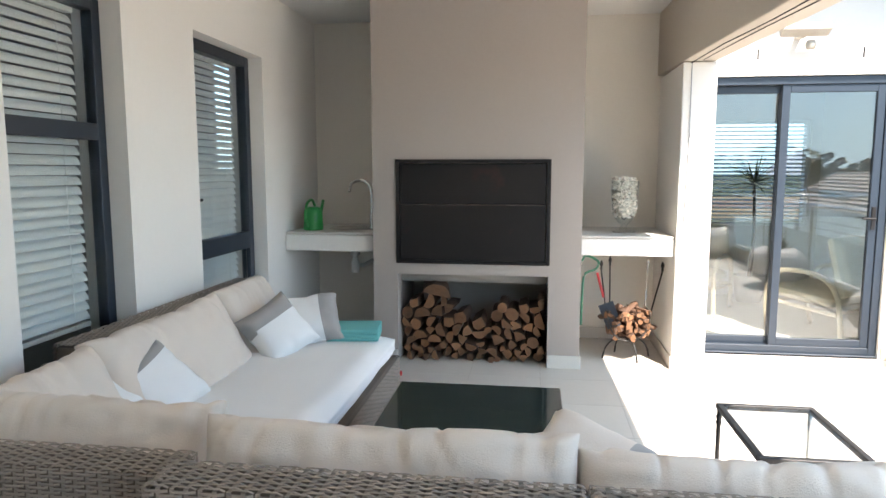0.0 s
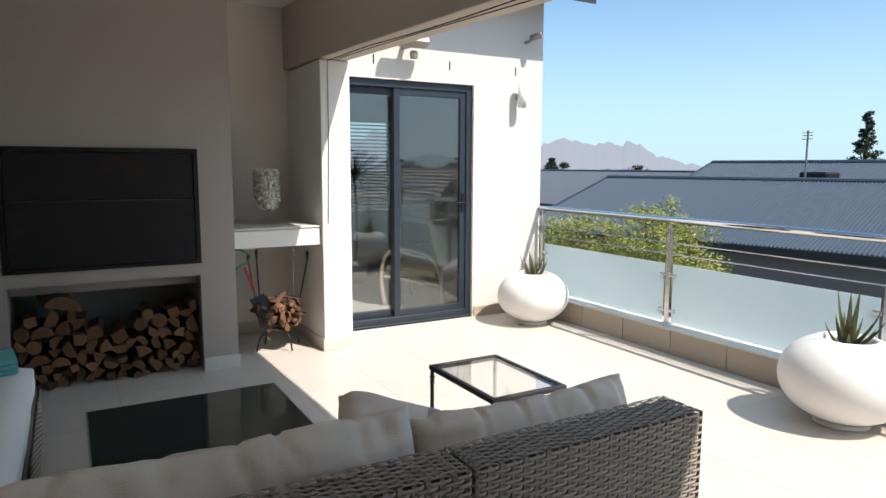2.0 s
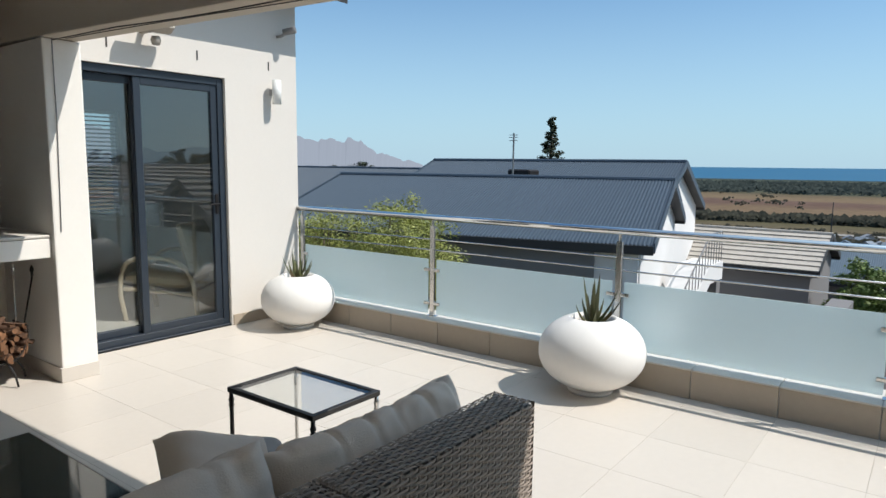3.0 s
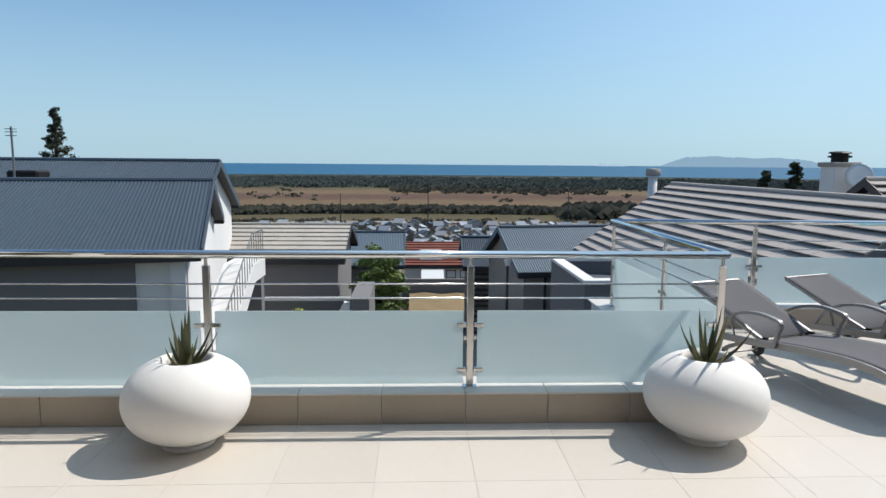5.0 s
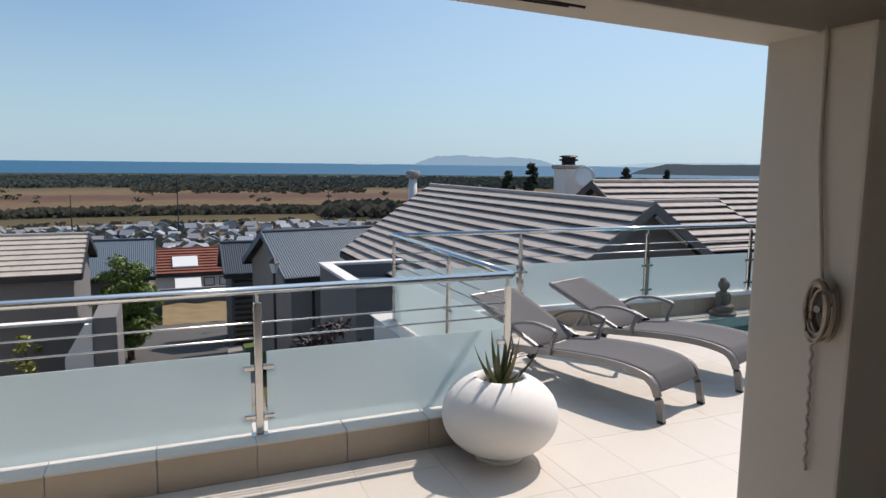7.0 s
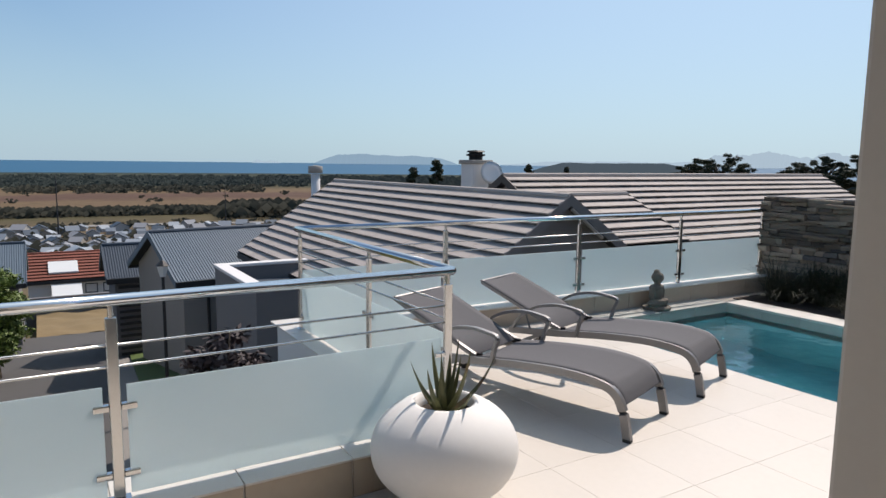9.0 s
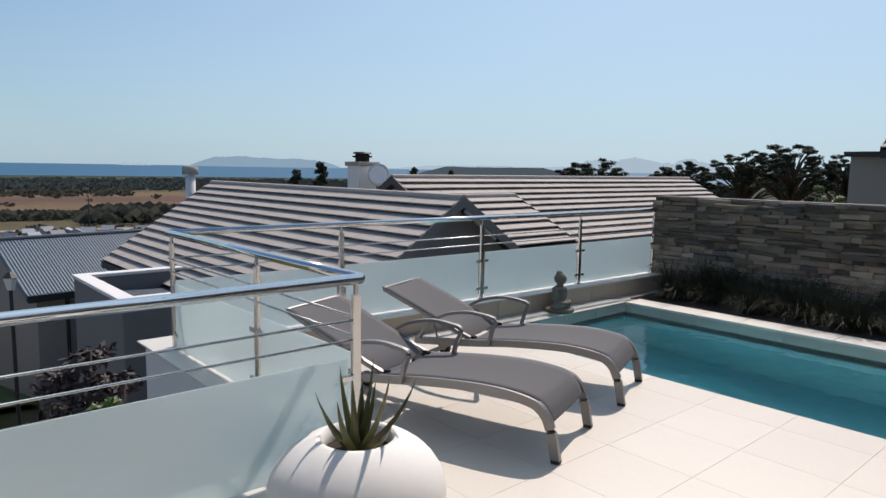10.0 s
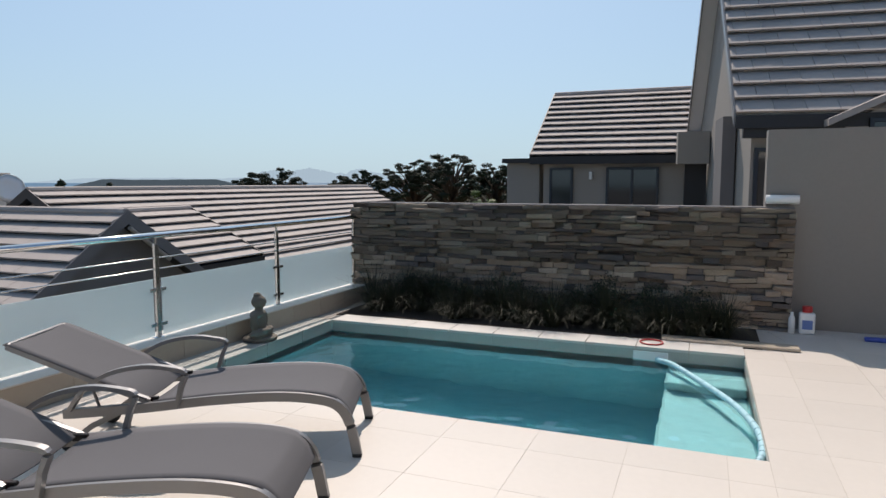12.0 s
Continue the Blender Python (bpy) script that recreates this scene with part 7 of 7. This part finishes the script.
    belt("far_woods", "trees between the small houses", 150, 330, 62, 130, 420, 3.2, scrub)
    for k in range(22):
        a, r = radians(30 + 1.55 * k + rnd.uniform(-0.8, 0.8)), rnd.uniform(62, 78)
        hh = 10.9 + rnd.uniform(0, 0.9) + (0.9 if k in (6, 15, 16) else 0)
        tree("tree", "dark round tree on the skyline behind the roofs", r * math.sin(a), r * math.cos(a), -10.2, hh, rnd.uniform(1.8, 2.8), M_LEAFDARK, 100 + k, 36, 80, 0.2, trunk=0.18, bare=0.72)


vegetation()


# ---- small houses, street, poles ----
def small_houses():
    rnd = random.Random(17)
    walls = [mat("pale_house_far", (0.40, 0.39, 0.38), 0.9), M_HOUSEBEIGE]
    roofs = [mat("pale_roof_sheet", (0.29, 0.325, 0.36), 0.6, vary=0.1), M_METALROOF, mat("grey_tile_far", (0.22, 0.23, 0.25), 0.8, vary=0.1), mat("dull_roof_sheet", (0.15, 0.18, 0.215), 0.6, vary=0.1)]
    src = {}
    for wi in range(2):
        for ri in range(4):
            t = thing("small_house", "small pale house with grey roof in the valley", "house", 0, 0, 0, group="small houses in the valley")
            part("wall", prism([(-4, -3, 0), (4, -3, 0), (4, -3, 2.6), (0, -3, 4.6), (-4, -3, 2.6)], (0, 6, 0)), walls[wi], t)
            b = prism([(-4.5, -3.3, 2.45), (0, -3.3, 4.7), (4.5, -3.3, 2.45), (4.5, -3.3, 2.65), (0, -3.3, 4.95), (-4.5, -3.3, 2.65)], (0, 6.6, 0))
            part("roof", b, roofs[ri], t)
            src[wi, ri] = t
    n = 0
    for r, step in ((142, 2.4), (165, 2.2), (190, 1.9), (212, 1.7), (232, 1.55), (250, 1.45), (268, 1.35), (286, 1.3), (304, 1.25), (320, 1.25)):
        a = 76.0 + rnd.uniform(0, 2)
        while a < 114:
            th = radians(a)
            rr = r + rnd.uniform(-7, 7)
            m = pose(rr * math.sin(th), rr * math.cos(th), height(rr, 0) - 0.2, 0, 0, rnd.choice((0, 90)) + rnd.uniform(-25, 25)) @ Matrix.Scale(rnd.uniform(0.55, 0.85), 4)
            wi, ri = rnd.randrange(2), rnd.randrange(4)
            if (wi, ri) in src and "placed" not in src[wi, ri]:
                src[wi, ri].matrix_basis = m
                src[wi, ri]["placed"] = 1
            else:
                c = copy_thing(src[wi, ri], m)
                c.scale = m.to_scale()
            a += step * rnd.uniform(0.8, 1.25)
            n += 1


small_houses()


def street():
    def strip(name, pts, w, material, label, lift):
        bm = bmesh.new()
        P = smooth_path([(x, y, 0) for x, y in pts], 10)
        rows = []
        for i, p in enumerate(P):
            d = (P[min(i + 1, len(P) - 1)] - P[max(i - 1, 0)]).normalized()
            u = Vector((-d.y, d.x, 0))
            row = []
            for s in (-1, -0.33, 0.33, 1):
                q = p + u * s * w / 2
                row.append(bm.verts.new((q.x, q.y, height(q.x, q.y) + lift)))
            rows.append(row)
        for p, q in zip(rows, rows[1:]):
            for k in range(3):
                bm.faces.new((p[k], p[k + 1], q[k + 1], q[k]))
        ob = solid(name, bm, material, label, "road", "structure")
        md = ob.modifiers.new("depth", "SOLIDIFY")
        md.thickness, md.offset = 0.08, -1
        return ob
    pts = ((11, 1.5), (18, 1.2), (26, 0.6), (32, 0.0), (37.5, -0.6))
    strip("pavement", pts, 6.4, M_PAVE, "pale paved verge along the street", 0.10)
    strip("road", pts, 4.3, M_ASPHALT, "grey asphalt cul-de-sac below the terrace", 0.16)
    strip("lawn", ((24, -3.0), (30, -3.3), (36, -3.6)), 1.6, M_LEAF, "strip of green lawn beside the street", 0.18)
    strip("motorway", [(345 * math.sin(radians(a)), 345 * math.cos(radians(a))) for a in range(60, 150, 6)], 9, M_PAVE, "main road across the plain", 0.3)
    wl = thing("garden_wall", "white rendered garden wall with sloping top", "wall", 0, 0, 0)
    part("wall", box(23.0, 23.25, 2.3, 9.0, -5.9, -3.08), M_HOUSEGREY, wl)
    part("coping", box(22.95, 23.3, 2.3, 9.0, -3.078, -3.0), M_HOUSEWHITE, wl, "white coping")
    part("wing_wall", prism([(20.5, 3.0, -5.9), (20.5, 2.32, -5.9), (20.5, 2.32, -2.62), (20.5, 2.50, -2.62), (20.5, 3.0, -3.5)], (0.26, 0, 0)), M_HOUSEWHITE, wl)
    part("return_wall", box(20.55, 23.3, 1.72, 2.30, -5.9, -2.46), M_HOUSEGREY, wl, "grey rendered return wall")
    part("low_wall", box(20.0, 20.3, 3.01, 9.0, -5.9, -4.0), M_HOUSEGREY, wl)
    wl = thing("garden_wall", "grey garden wall at the end of the street", "wall", 0, 0, 0)
    part("wall", box(43.5, 43.75, -4.5, 3.0, -8.2, -5.9), M_HOUSEGREY, wl)
    part("pier", box(43.25, 43.49, 1.2, 1.6, -8.2, -5.75), M_HOUSEWHITE, wl)
    bm = bmesh.new()
    bmesh.ops.create_grid(bm, x_segments=24, y_segments=24, size=0.5)
    for v in bm.verts:
        x, y = 40.6 + 5.6 * v.co.x, -1.9 + 5.2 * v.co.y
        v.co = (x, y, height(x, y) + 0.2 + 0.6 * max(0, (x - 37.8) / 5.6) + 0.12 * noise.noise(Vector((x, y, 0))))
    solid("dry_bank", bm, M_DRYGRASS, "dry brown grass bank at the end of the street", "ground", "structure", smooth=True)
    st = thing("outside_stair", "white outside stair with thin metal balusters", "stair", 0, 0.35, 1.0)
    part("stringer", prism([(17.0, 4.7, -4.7), (20.1, 4.7, -2.9), (21.4, 4.7, -2.9), (21.4, 4.7, -2.35), (20.0, 4.7, -2.35), (17.0, 4.7, -4.1)], (0, 0.9, 0)), M_HOUSEWHITE, st)
    part("pier", box(21.0, 21.4, 4.75, 5.5, -7.2, -2.91), M_HOUSEGREY, st)
    part("pier", box(17.0, 17.3, 4.75, 5.5, -7.0, -4.55), M_HOUSEGREY, st)
    for k in range(16):
        x = 17.1 + 0.28 * k
        z = -4.1 + min(1.75, (x - 17.0) * 0.583)
        part("baluster", tube([(x, 4.74, z), (x, 4.74, z + 0.9)], 0.014, 5), M_ALUGREY, st)
    part("handrail", tube([(17.1, 4.74, -3.15), (20.0, 4.74, -1.44), (21.3, 4.74, -1.44)], 0.022, 6), M_ALUGREY, st)
    for x, y in ((20.7, -2.55), (34.5, -3.4)):
        s = thing("street_lamp", "black post-top street lamp with lantern", "street lamp", x, y, height(x, y), group="street lamps")
        hh = 4.35 if x < 30 else 3.6
        part("post", lathe([(0.09, 0), (0.09, 0.3), (0.05, 0.4), (0.04, hh - 0.3)], 10), M_DARKTRIM, s)
        part("lantern", lathe([(0.08, hh - 0.3), (0.16, hh), (0.0, hh)], 6), M_SLAT, s, "white glass lantern")
        part("cap", lathe([(0.19, hh + 0.002), (0.05, hh + 0.14), (0.0, hh + 0.16)], 6), M_DARKTRIM, s)
    b = thing("letter_box", "dark brick letter box pier at the drive", "pier", 30.5, -2.9, height(30.5, -2.9))
    part("pier", box(-0.4, 0.4, -0.3, 0.3, 0, 1.5, 0.03), M_DARKTRIM, b)
    part("cap", box(-0.45, 0.45, -0.35, 0.35, 1.502, 1.58, 0.02), M_PAVE, b)
    for a, r, h in ((91, 300, 24), (103, 330, 20), (83.5, 320, 16), (112, 340, 17)):
        x, y = r * math.sin(radians(a)), r * math.cos(radians(a))
        p = thing("utility_pole", "tall thin mast on the plain", "pole", x, y, height(x, y), group="masts on the plain")
        part("mast", tube([(0, 0, 0), (0, 0, h)], 0.3, 6, r_end=0.15), M_DARKTRIM, p)


street()
